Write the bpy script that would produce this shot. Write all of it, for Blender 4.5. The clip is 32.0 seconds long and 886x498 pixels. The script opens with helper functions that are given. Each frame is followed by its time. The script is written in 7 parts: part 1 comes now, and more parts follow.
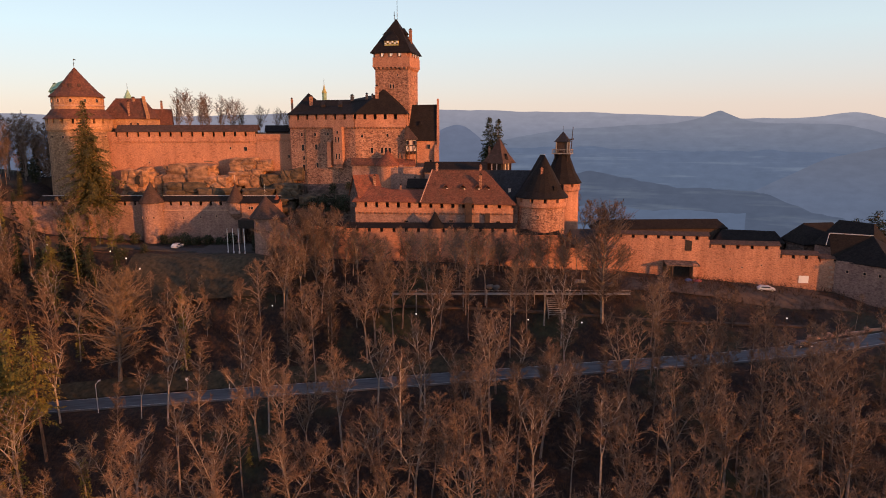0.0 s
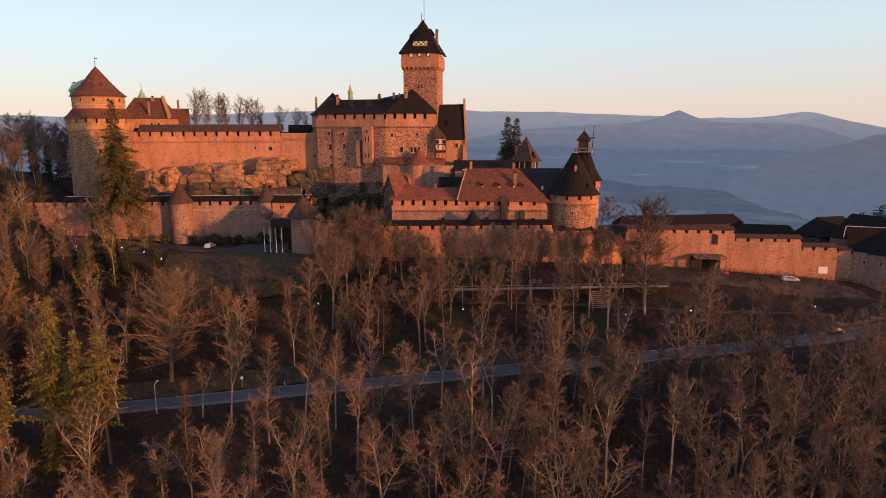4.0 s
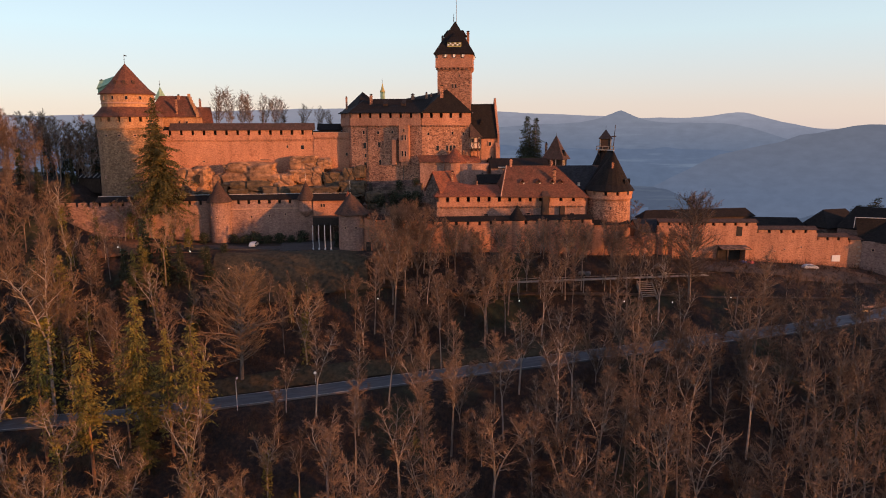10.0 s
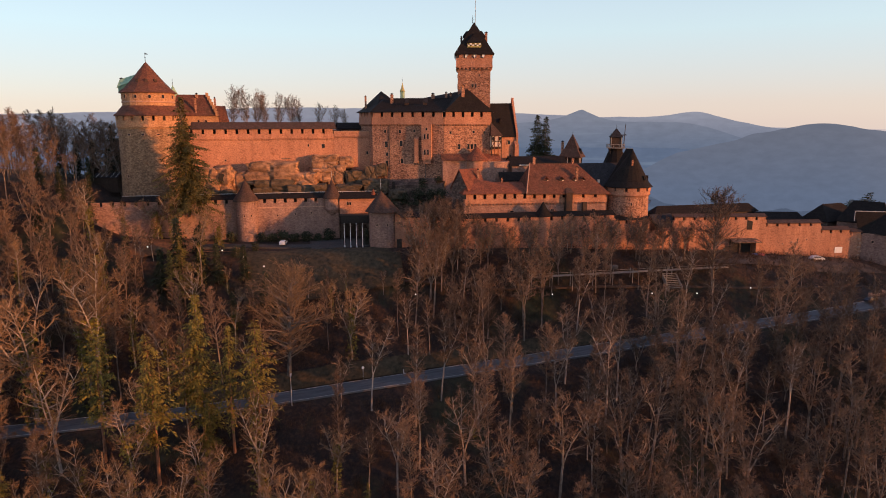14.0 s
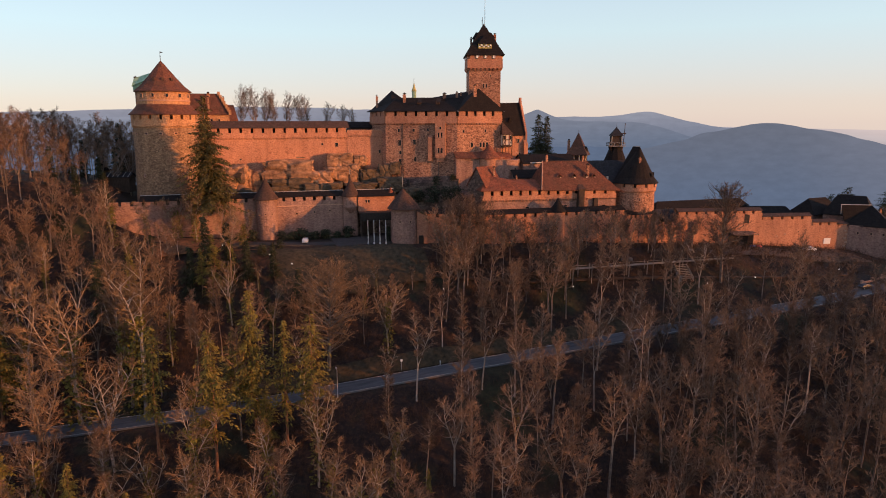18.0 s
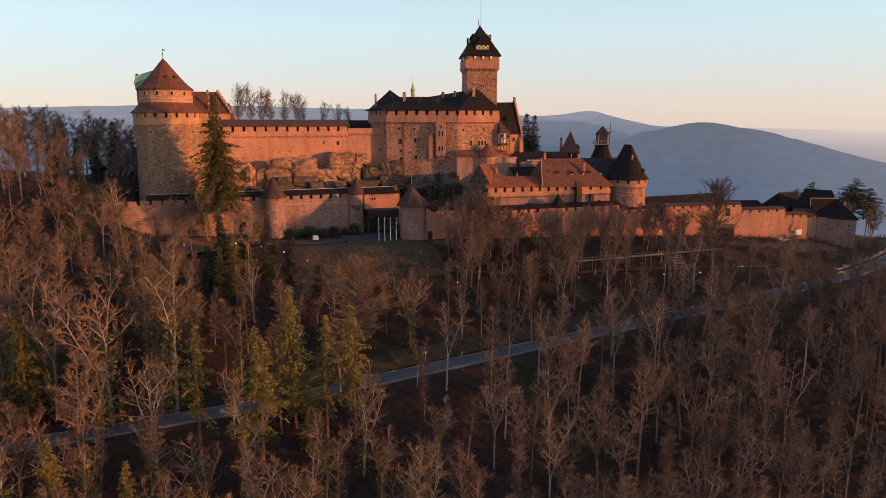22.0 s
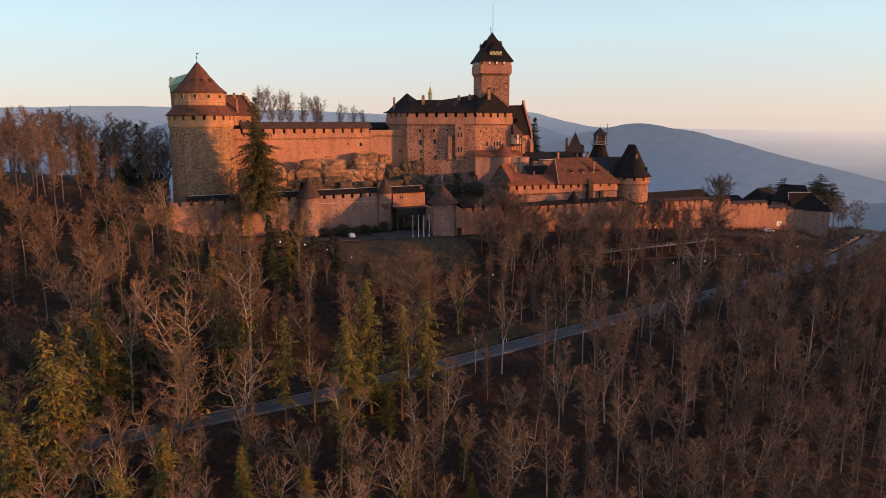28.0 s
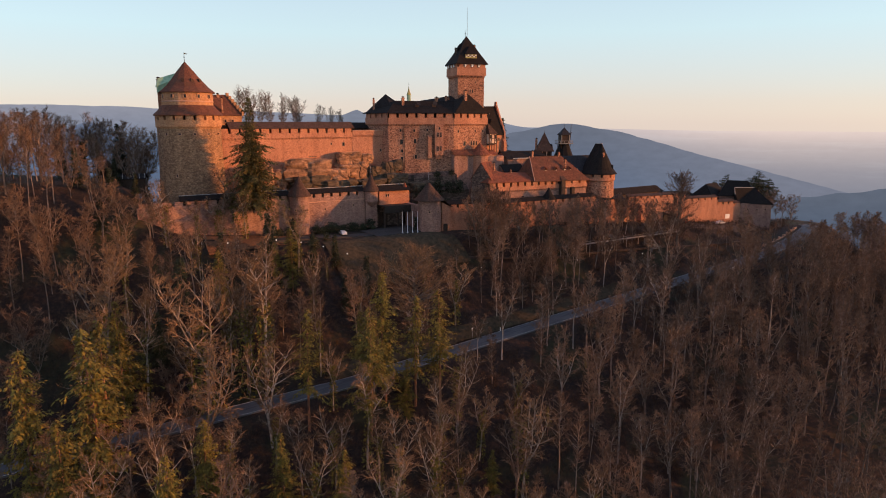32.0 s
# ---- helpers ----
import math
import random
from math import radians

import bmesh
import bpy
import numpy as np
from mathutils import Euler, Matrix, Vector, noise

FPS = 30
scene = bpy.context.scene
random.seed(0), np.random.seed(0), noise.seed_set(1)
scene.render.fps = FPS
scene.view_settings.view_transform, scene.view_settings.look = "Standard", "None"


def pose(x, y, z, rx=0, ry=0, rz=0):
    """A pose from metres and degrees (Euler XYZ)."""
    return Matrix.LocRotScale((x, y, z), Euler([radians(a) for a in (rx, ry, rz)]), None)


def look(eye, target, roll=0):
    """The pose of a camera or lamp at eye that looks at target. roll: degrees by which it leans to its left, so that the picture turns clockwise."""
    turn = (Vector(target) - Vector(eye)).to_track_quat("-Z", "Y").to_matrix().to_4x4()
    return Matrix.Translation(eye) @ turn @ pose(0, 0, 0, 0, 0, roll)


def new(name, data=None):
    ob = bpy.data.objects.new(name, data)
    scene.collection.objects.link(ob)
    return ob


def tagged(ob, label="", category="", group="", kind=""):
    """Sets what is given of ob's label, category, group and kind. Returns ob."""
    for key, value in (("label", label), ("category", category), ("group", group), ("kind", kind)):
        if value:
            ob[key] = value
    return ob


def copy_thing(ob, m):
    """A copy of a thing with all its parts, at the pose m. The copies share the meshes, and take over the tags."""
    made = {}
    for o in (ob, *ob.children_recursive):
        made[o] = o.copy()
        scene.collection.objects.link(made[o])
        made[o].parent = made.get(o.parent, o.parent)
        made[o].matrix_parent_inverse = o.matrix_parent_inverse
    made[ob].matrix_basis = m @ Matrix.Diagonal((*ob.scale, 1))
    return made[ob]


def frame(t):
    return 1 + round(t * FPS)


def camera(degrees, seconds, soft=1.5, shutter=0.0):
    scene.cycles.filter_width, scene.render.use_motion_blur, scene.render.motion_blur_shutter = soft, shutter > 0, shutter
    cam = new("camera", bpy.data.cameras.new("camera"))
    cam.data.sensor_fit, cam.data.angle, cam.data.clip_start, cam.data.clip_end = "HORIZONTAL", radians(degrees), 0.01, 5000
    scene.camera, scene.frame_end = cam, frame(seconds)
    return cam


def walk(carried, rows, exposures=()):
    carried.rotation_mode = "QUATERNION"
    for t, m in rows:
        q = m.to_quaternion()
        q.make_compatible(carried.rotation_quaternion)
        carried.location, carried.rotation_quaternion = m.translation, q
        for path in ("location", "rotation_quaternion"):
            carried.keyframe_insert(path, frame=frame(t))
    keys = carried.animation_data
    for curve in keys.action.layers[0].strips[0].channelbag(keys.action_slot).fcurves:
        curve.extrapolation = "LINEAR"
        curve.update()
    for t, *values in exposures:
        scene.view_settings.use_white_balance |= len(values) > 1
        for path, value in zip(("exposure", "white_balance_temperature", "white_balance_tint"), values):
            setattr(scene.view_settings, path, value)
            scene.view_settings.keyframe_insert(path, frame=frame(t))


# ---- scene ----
cam = camera(69.6, 32.0, soft=1.0)
PATH = [
    (0, (2.553, -0.457, 90.734), (2.532, 1.506, 90.353), -0.1),
    (0.5, (-0.339, -0.938, 90.722), (-0.354, 1.025, 90.339), 0.1),
    (1, (-3.192, -1.403, 90.71), (-3.187, 0.56, 90.328), 0.1),
    (1.5, (-5.979, -1.849, 90.698), (-5.97, 0.114, 90.317), -0.0),
    (2, (-8.683, -2.266, 90.687), (-8.663, -0.302, 90.305), 0.0),
    (2.5, (-11.303, -2.655, 90.675), (-11.255, -0.692, 90.293), 0.0),
    (3, (-13.854, -3.028, 90.665), (-13.806, -1.065, 90.282), -0.0),
    (3.5, (-16.347, -3.391, 90.652), (-16.275, -1.43, 90.27), -0.1),
    (5.5, (-26.173, -4.821, 90.545), (-26.037, -2.862, 90.162), -0.1),
    (6, (-28.671, -5.137, 90.537), (-28.512, -3.18, 90.154), -0.1),
    (6.5, (-31.212, -5.407, 90.53), (-31.053, -3.451, 90.147), -0.1),
    (7, (-33.769, -5.646, 90.527), (-33.564, -3.694, 90.143), -0.0),
    (7.5, (-36.317, -5.871, 90.528), (-36.11, -3.919, 90.144), -0.0),
    (8, (-38.854, -6.088, 90.53), (-38.632, -4.138, 90.146), -0.0),
    (8.5, (-41.377, -6.271, 90.532), (-41.138, -4.323, 90.148), -0.0),
    (9, (-43.895, -6.428, 90.532), (-43.655, -4.48, 90.149), -0.1),
    (9.5, (-46.408, -6.58, 90.533), (-46.143, -4.635, 90.149), -0.1),
    (10, (-48.925, -6.704, 90.534), (-48.661, -4.759, 90.15), -0.1),
    (10.5, (-51.465, -6.815, 90.535), (-51.178, -4.873, 90.149), -0.0),
    (11, (-54.016, -6.888, 90.533), (-53.709, -4.95, 90.148), -0.1),
    (11.5, (-56.606, -6.963, 90.531), (-56.298, -5.025, 90.145), -0.1),
    (12, (-59.239, -7.045, 90.528), (-58.923, -5.108, 90.141), -0.1),
    (12.5, (-61.89, -7.13, 90.523), (-61.55, -5.197, 90.137), -0.1),
    (13, (-64.531, -7.22, 90.52), (-64.19, -5.288, 90.134), -0.1),
    (13.5, (-67.097, -7.32, 90.516), (-66.73, -5.392, 90.13), -0.1),
    (14, (-69.619, -7.406, 90.51), (-69.237, -5.481, 90.123), -0.1),
    (14.5, (-72.13, -7.495, 90.496), (-71.748, -5.57, 90.11), -0.1),
    (16.5, (-82.21, -7.872, 90.351), (-81.76, -5.963, 89.963), -0.1),
    (17, (-84.762, -7.957, 90.335), (-84.299, -6.051, 89.947), -0.1),
    (17.5, (-87.33, -8.0, 90.324), (-86.818, -6.106, 89.936), -0.1),
    (18, (-89.916, -8.004, 90.314), (-89.402, -6.111, 89.926), -0.1),
    (18.5, (-92.514, -7.986, 90.306), (-91.973, -6.1, 89.917), -0.1),
    (19, (-95.107, -7.933, 90.302), (-94.563, -6.048, 89.912), -0.1),
    (19.5, (-97.689, -7.853, 90.303), (-97.141, -5.97, 89.913), -0.1),
    (20, (-100.251, -7.751, 90.305), (-99.631, -5.89, 89.915), -0.0),
    (20.5, (-102.788, -7.636, 90.311), (-102.167, -5.776, 89.92), -0.0),
    (21, (-105.296, -7.516, 90.319), (-104.643, -5.667, 89.928), -0.0),
    (21.5, (-107.784, -7.404, 90.328), (-107.114, -5.56, 89.937), -0.0),
    (22, (-110.282, -7.314, 90.34), (-109.605, -5.473, 89.948), -0.0),
    (22.5, (-112.804, -7.23, 90.355), (-112.087, -5.405, 89.963), -0.0),
    (23, (-115.345, -7.135, 90.369), (-114.629, -5.309, 89.978), -0.0),
    (23.5, (-117.915, -7.01, 90.381), (-117.165, -5.198, 89.99), -0.0),
    (24, (-120.478, -6.875, 90.393), (-119.718, -5.067, 90.002), 0.0),
    (24.5, (-123.033, -6.755, 90.406), (-122.271, -4.947, 90.016), -0.0),
    (26.5, (-133.277, -6.394, 90.517), (-132.459, -4.611, 90.128), -0.0),
    (27, (-135.874, -6.378, 90.53), (-135.042, -4.601, 90.141), -0.0),
    (27.5, (-138.467, -6.396, 90.539), (-137.621, -4.626, 90.151), -0.1),
    (28, (-141.048, -6.424, 90.549), (-140.201, -4.654, 90.161), -0.1),
    (28.5, (-143.615, -6.438, 90.563), (-142.741, -4.681, 90.175), -0.0),
    (29, (-146.167, -6.411, 90.576), (-145.292, -4.654, 90.189), -0.1),
    (29.5, (-148.718, -6.319, 90.591), (-147.781, -4.595, 90.203), -0.0),
    (30, (-151.286, -6.151, 90.606), (-150.304, -4.452, 90.217), -0.0),
    (30.5, (-153.869, -5.92, 90.619), (-152.885, -4.223, 90.231), -0.0),
    (31, (-156.458, -5.644, 90.632), (-155.451, -3.96, 90.243), -0.0),
    (31.5, (-159.056, -5.343, 90.638), (-158.028, -3.672, 90.25), 0.0),
    (32, (-161.669, -5.04, 90.639), (-160.634, -3.373, 90.251), 0.0),
]
walk(cam, [(t, look(eye, target, roll)) for t, eye, target, roll in PATH],
     exposures=((0, 0.0, 6850, 14), (8, 0.0, 6720, 12), (17, 0.0, 6680, 11), (24, 0.0, 6620, 9), (32, 0.0, 6560, 8)))

# ---- sky, sun, exposure ----
SUN_AZ, SUN_EL = 127.5, 7.0
world = bpy.data.worlds.new("world")
scene.world = world
world.use_nodes = True
wn = world.node_tree
sky = wn.nodes.new("ShaderNodeTexSky")
sky.sky_type, sky.sun_disc = "NISHITA", False
sky.sun_elevation, sky.sun_rotation = radians(SUN_EL), radians(SUN_AZ)
sky.altitude, sky.air_density, sky.dust_density, sky.ozone_density = 700, 1.0, 0.6, 2.6
bg = wn.nodes["Background"]
bg.inputs["Strength"].default_value = 0.072
wn.links.new(sky.outputs[0], bg.inputs["Color"])
veil = wn.nodes.new("ShaderNodeBackground")  # veil of thin high haze over the clear sky, rosier towards the horizon
up = wn.nodes.new("ShaderNodeSeparateXYZ")
wn.links.new(wn.nodes.new("ShaderNodeTexCoord").outputs["Generated"], up.inputs[0])
tint = wn.nodes.new("ShaderNodeValToRGB")
tint.color_ramp.elements[0].position, tint.color_ramp.elements[0].color = 0.03, (0.62, 0.51, 0.5, 1)
tint.color_ramp.elements[1].position, tint.color_ramp.elements[1].color = 0.65, (0.32, 0.36, 0.56, 1)
mid = tint.color_ramp.elements.new(0.13)
mid.color = (0.56, 0.665, 0.695, 1)
high = tint.color_ramp.elements.new(0.32)
high.color = (0.44, 0.53, 0.68, 1)
wn.links.new(up.outputs[2], tint.inputs["Fac"])
wn.links.new(tint.outputs[0], veil.inputs["Color"])
both = wn.nodes.new("ShaderNodeAddShader")
wn.links.new(bg.outputs[0], both.inputs[0])
wn.links.new(veil.outputs[0], both.inputs[1])
wn.links.new(both.outputs[0], wn.nodes["World Output"].inputs["Surface"])
sun_lamp = bpy.data.lights.new("sun", "SUN")
sun_lamp.energy, sun_lamp.angle, sun_lamp.color = 5.9, radians(0.6), (1.0, 0.395, 0.13)
sun = new("sun", sun_lamp)
sun.matrix_world = look((300 * math.sin(radians(SUN_AZ)), 300 * math.cos(radians(SUN_AZ)), 60 + 300 * math.tan(radians(SUN_EL))), (0, 0, 60))


# ---- materials ----
class Mat:
    """A small builder of node materials."""
    def __init__(self, name, rough=0.9, metal=0.0):
        self.m = bpy.data.materials.new(name)
        self.m.use_nodes = True
        self.t = self.m.node_tree
        self.b = self.t.nodes["Principled BSDF"]
        self.b.inputs["Roughness"].default_value = rough
        self.b.inputs["Metallic"].default_value = metal
        self.b.inputs["Specular IOR Level"].default_value = 0.25
        self.geo = self.t.nodes.new("ShaderNodeNewGeometry")

    def node(self, kind, **values):
        n = self.t.nodes.new(kind)
        for k, v in values.items():
            n.inputs[k.replace("_", " ")].default_value = v
        return n

    def link(self, a, b):
        self.t.links.new(a, b)

    def noise(self, scale, detail=4.0, rough=0.55, stretch=(1, 1, 1)):
        mp = self.node("ShaderNodeMapping", Scale=stretch)
        self.link(self.geo.outputs["Position"], mp.inputs["Vector"])
        n = self.node("ShaderNodeTexNoise", Scale=scale, Detail=detail, Roughness=rough)
        self.link(mp.outputs[0], n.inputs["Vector"])
        return n.outputs["Fac"]

    def cells(self, scale, stretch=(1, 1, 1)):
        mp = self.node("ShaderNodeMapping", Scale=stretch)
        self.link(self.geo.outputs["Position"], mp.inputs["Vector"])
        n = self.node("ShaderNodeTexVoronoi", Scale=scale)
        self.link(mp.outputs[0], n.inputs["Vector"])
        return n

    def ramp(self, fac, stops):
        r = self.t.nodes.new("ShaderNodeValToRGB")
        el = r.color_ramp.elements
        el[0].position, el[0].color = stops[0][0], (*stops[0][1], 1)
        el[1].position, el[1].color = stops[-1][0], (*stops[-1][1], 1)
        for p, c in stops[1:-1]:
            e = el.new(p)
            e.color = (*c, 1)
        self.link(fac, r.inputs["Fac"])
        return r.outputs["Color"]

    def mix(self, a, b, fac=0.5, how="MIX"):
        n = self.t.nodes.new("ShaderNodeMix")
        n.data_type, n.blend_type = "RGBA", how
        for value, socket in ((a, n.inputs[6]), (b, n.inputs[7]), (fac, n.inputs[0])):
            if isinstance(value, (tuple, float)):
                socket.default_value = (*value, 1) if isinstance(value, tuple) else value
            else:
                self.link(value, socket)
        return n.outputs[2]

    def colour(self, c):
        if isinstance(c, tuple):
            self.b.inputs["Base Color"].default_value = (*c, 1)
        else:
            self.link(c, self.b.inputs["Base Color"])
        return self

    def bump(self, fac, strength=0.4, distance=0.05):
        n = self.node("ShaderNodeBump", Strength=strength, Distance=distance)
        self.link(fac, n.inputs["Height"])
        self.link(n.outputs[0], self.b.inputs["Normal"])
        return self

    def random(self):
        return self.t.nodes.new("ShaderNodeObjectInfo").outputs["Random"]


def stone(name, dark, mid, light, size=1.6, contrast=0.6):
    """Rubble or ashlar masonry: single stones, courses, weathering streaks."""
    m = Mat(name, 0.95)
    v = m.cells(size, (1, 1, 1.7))
    tone = m.ramp(v.outputs["Color"], [(0.15, dark), (0.5, mid), (0.85, light)])
    big = m.ramp(m.noise(0.11, 5), [(0.3, (0.72, 0.72, 0.74)), (0.7, (1.12, 1.08, 1.0))])
    streak = m.ramp(m.noise(0.5, 4, 0.6, (1, 1, 0.16)), [(0.35, (0.7, 0.68, 0.68)), (0.6, (1.05, 1.05, 1.05))])
    base = m.mix(m.mix(mid, tone, contrast), big, 0.8, "MULTIPLY")
    joint = m.ramp(v.outputs["Distance"], [(0.0, (1.03, 1.03, 1.03)), (0.55, (0.95, 0.95, 0.95)), (0.8, (0.6, 0.58, 0.56))])
    base = m.mix(base, joint, 0.75, "MULTIPLY")
    base = m.mix(base, streak, 0.65, "MULTIPLY")
    holes = m.ramp(m.noise(2.6, 3, 0.7, (1, 1, 1.5)), [(0.33, (0.42, 0.4, 0.4)), (0.43, (1, 1, 1))])
    pale = m.ramp(m.noise(0.9, 2, 0.5, (1, 1, 1.6)), [(0.6, (1, 1, 1)), (0.7, (1.28, 1.24, 1.18))])
    m.colour(m.mix(m.mix(base, holes, contrast, "MULTIPLY"), pale, contrast, "MULTIPLY"))
    return m.bump(v.outputs["Distance"], 0.7, -0.12).m


def tiles(name, dark, light, moss=(0.05, 0.042, 0.03), course=2.6):
    """Small plain tiles or slates in courses."""
    m = Mat(name, 0.85)
    m.b.inputs["Specular IOR Level"].default_value = 0.12
    v = m.cells(course, (1, 1, 2.4))
    tone = m.ramp(v.outputs["Color"], [(0.1, dark), (0.9, light)])
    patch = m.ramp(m.noise(0.35, 5, 0.65), [(0.45, (0, 0, 0)), (0.72, (1, 1, 1))])
    base = m.mix(tone, moss, patch)
    base = m.mix(tone, base, 0.5)
    streak = m.ramp(m.noise(0.8, 4, 0.6, (1, 1, 0.2)), [(0.3, (0.7, 0.7, 0.7)), (0.65, (1.1, 1.1, 1.1))])
    m.colour(m.mix(base, streak, 0.8, "MULTIPLY"))
    w = m.node("ShaderNodeTexWave", Scale=1.1, Distortion=0.6, Detail=2.0)
    w.bands_direction = "Z"
    m.link(m.geo.outputs["Position"], w.inputs["Vector"])
    return m.bump(w.outputs["Fac"], 0.5, 0.06).m


def grained(name, dark, light, scale=1.5, rough=0.85, stretch=(1, 1, 1), bump=0.4, metal=0.0, per_object=0.0):
    m = Mat(name, rough, metal)
    n = m.noise(scale, 6, 0.62, stretch)
    c = m.ramp(n, [(0.28, dark), (0.72, light)])
    big = m.ramp(m.noise(scale * 0.13, 3), [(0.3, (0.75, 0.75, 0.75)), (0.7, (1.15, 1.12, 1.08))])
    c = m.mix(c, big, 0.8, "MULTIPLY")
    if per_object:
        r = m.ramp(m.random(), [(0.0, (1 - per_object,) * 3), (1.0, (1 + per_object, 1 + per_object * 0.9, 1 + per_object * 0.8))])
        c = m.mix(c, r, 1.0, "MULTIPLY")
    m.colour(c)
    return m.bump(n, bump, 0.05).m


STONE_RED = stone("red_sandstone_ashlar", (0.34, 0.152, 0.096), (0.46, 0.222, 0.14), (0.55, 0.295, 0.185), 2.1, 0.42)
STONE_TAN = stone("tan_sandstone_ashlar", (0.32, 0.17, 0.09), (0.46, 0.25, 0.136), (0.57, 0.335, 0.185), 2.0, 0.55)
STONE_KEEP = stone("keep_rubble", (0.14, 0.07, 0.05), (0.38, 0.19, 0.122), (0.5, 0.28, 0.185), 2.0, 0.88)
STONE_GREY = stone("grey_pink_rubble", (0.2, 0.12, 0.1), (0.33, 0.195, 0.155), (0.42, 0.265, 0.205), 1.9, 0.5)
STONE_OLD = stone("old_dark_rubble", (0.06, 0.042, 0.036), (0.13, 0.09, 0.073), (0.22, 0.155, 0.122), 1.2, 0.8)
# Lower drum: darker stone, deepened further for the shadow that lies on it
STONE_DRUM = stone("shaded_drum_rubble", (0.15, 0.09, 0.058), (0.29, 0.175, 0.105), (0.42, 0.26, 0.155), 1.7, 0.7)
STONE_TRIM = grained("dressed_sandstone", (0.34, 0.195, 0.135), (0.5, 0.3, 0.21), 2.2, 0.9)
TILE_RED = tiles("red_clay_tiles", (0.12, 0.042, 0.027), (0.25, 0.084, 0.048))
TILE_MAROON = tiles("maroon_clay_tiles", (0.085, 0.035, 0.024), (0.175, 0.072, 0.045))
TILE_BROWN = tiles("brown_clay_tiles", (0.048, 0.029, 0.023), (0.095, 0.055, 0.042))
TILE_DARK = tiles("dark_tiles", (0.008, 0.007, 0.007), (0.022, 0.017, 0.015), (0.02, 0.016, 0.012))
SLATE = tiles("grey_slate", (0.018, 0.017, 0.02), (0.038, 0.036, 0.04), (0.03, 0.03, 0.026))
COPPER = grained("green_copper", (0.16, 0.3, 0.2), (0.33, 0.47, 0.31), 1.2, 0.6)
OCHRE = grained("ochre_boards", (0.3, 0.27, 0.09), (0.42, 0.37, 0.15), 2.0)
WOOD_DARK = grained("dark_timber", (0.03, 0.02, 0.016), (0.075, 0.05, 0.036), 3.0, 0.85, (1, 1, 0.3))
WOOD_GREY = grained("weathered_grey_timber", (0.17, 0.155, 0.14), (0.32, 0.29, 0.26), 3.0, 0.9)
PLASTER = grained("pale_plaster", (0.5, 0.4, 0.32), (0.64, 0.53, 0.43), 1.0, 0.95)
WHITE = grained("white_paint", (0.72, 0.72, 0.7), (0.82, 0.82, 0.8), 0.8, 0.6)
IRON = grained("dark_iron", (0.05, 0.05, 0.05), (0.1, 0.1, 0.1), 3.0, 0.5, metal=0.8)
GALV = grained("grey_galvanised_steel", (0.42, 0.43, 0.45), (0.55, 0.56, 0.58), 2.0, 0.45, metal=0.3)
LEAD = grained("pale_ridge_lead", (0.35, 0.34, 0.33), (0.5, 0.48, 0.46), 1.0, 0.6)
ROCK = grained("sandstone_rock", (0.06, 0.035, 0.025), (0.52, 0.285, 0.16), 0.5, 0.97, (1, 1, 1.5), 1.0)
# Darker copy of ROCK: moss plus the shade at the outcrop's foot
MOSS_SHADE_ROCK = grained("mossy_rock_with_shade", (0.025, 0.024, 0.018), (0.15, 0.105, 0.07), 0.5, 0.97, (1, 1, 2.0), 1.0)
BARK = grained("grey_brown_bark", (0.07, 0.056, 0.048), (0.31, 0.25, 0.205), 2.5, 0.95, (1, 1, 0.4), 0.6, per_object=0.3)
TWIG = grained("reddish_twigs", (0.045, 0.03, 0.022), (0.23, 0.153, 0.106), 0.8, 0.95, per_object=0.3)
# Warmer copy of TWIG: golden light on the left wood put into its colour
TWIG_WARM_LIT = grained("warm_lit_twigs", (0.05, 0.035, 0.022), (0.26, 0.17, 0.1), 0.8, 0.95, per_object=0.3)
PALE_BARK = grained("pale_birch_bark", (0.17, 0.145, 0.125), (0.4, 0.345, 0.3), 2.5, 0.9, (1, 1, 0.5), per_object=0.2)
PINE_BARK = grained("red_brown_pine_bark", (0.1, 0.05, 0.032), (0.3, 0.165, 0.1), 2.5, 0.95, (1, 1, 0.4), 0.6)
NEEDLE = grained("olive_needles", (0.02, 0.024, 0.009), (0.26, 0.205, 0.04), 0.9, 0.9, per_object=0.25)
NEEDLE_SPRUCE = grained("olive_green_spruce_needles", (0.022, 0.024, 0.01), (0.15, 0.122, 0.034), 0.7, 0.9)
NEEDLE_DARK = grained("dark_green_needles", (0.016, 0.022, 0.012), (0.05, 0.056, 0.026), 0.9, 0.9, per_object=0.2)
IVY = grained("ivy_leaves", (0.05, 0.05, 0.012), (0.2, 0.17, 0.035), 1.4, 0.8)
SHRUB = grained("brown_undergrowth", (0.025, 0.016, 0.011), (0.085, 0.05, 0.03), 1.2, 0.95)
LITTER = Mat("leaf_litter", 0.97)
_a = LITTER.ramp(LITTER.noise(0.9, 8, 0.7), [(0.3, (0.012, 0.009, 0.008)), (0.5, (0.028, 0.018, 0.014)), (0.75, (0.075, 0.04, 0.024))])
_b = LITTER.ramp(LITTER.noise(0.6, 6, 0.6), [(0.3, (0.018, 0.019, 0.011)), (0.7, (0.048, 0.046, 0.022))])
_m = LITTER.ramp(LITTER.noise(0.045, 4, 0.6), [(0.52, (0, 0, 0)), (0.66, (1, 1, 1))])
LITTER.colour(LITTER.mix(_a, _b, _m)).bump(LITTER.noise(1.6, 6, 0.7), 0.9, 0.25)
LITTER = LITTER.m
# Brighter copy of LITTER: sunlight on the bank's leaves is put into the colour
LITTER_LIT = grained("lit_leaf_litter", (0.05, 0.028, 0.016), (0.24, 0.11, 0.05), 1.6, 0.95)
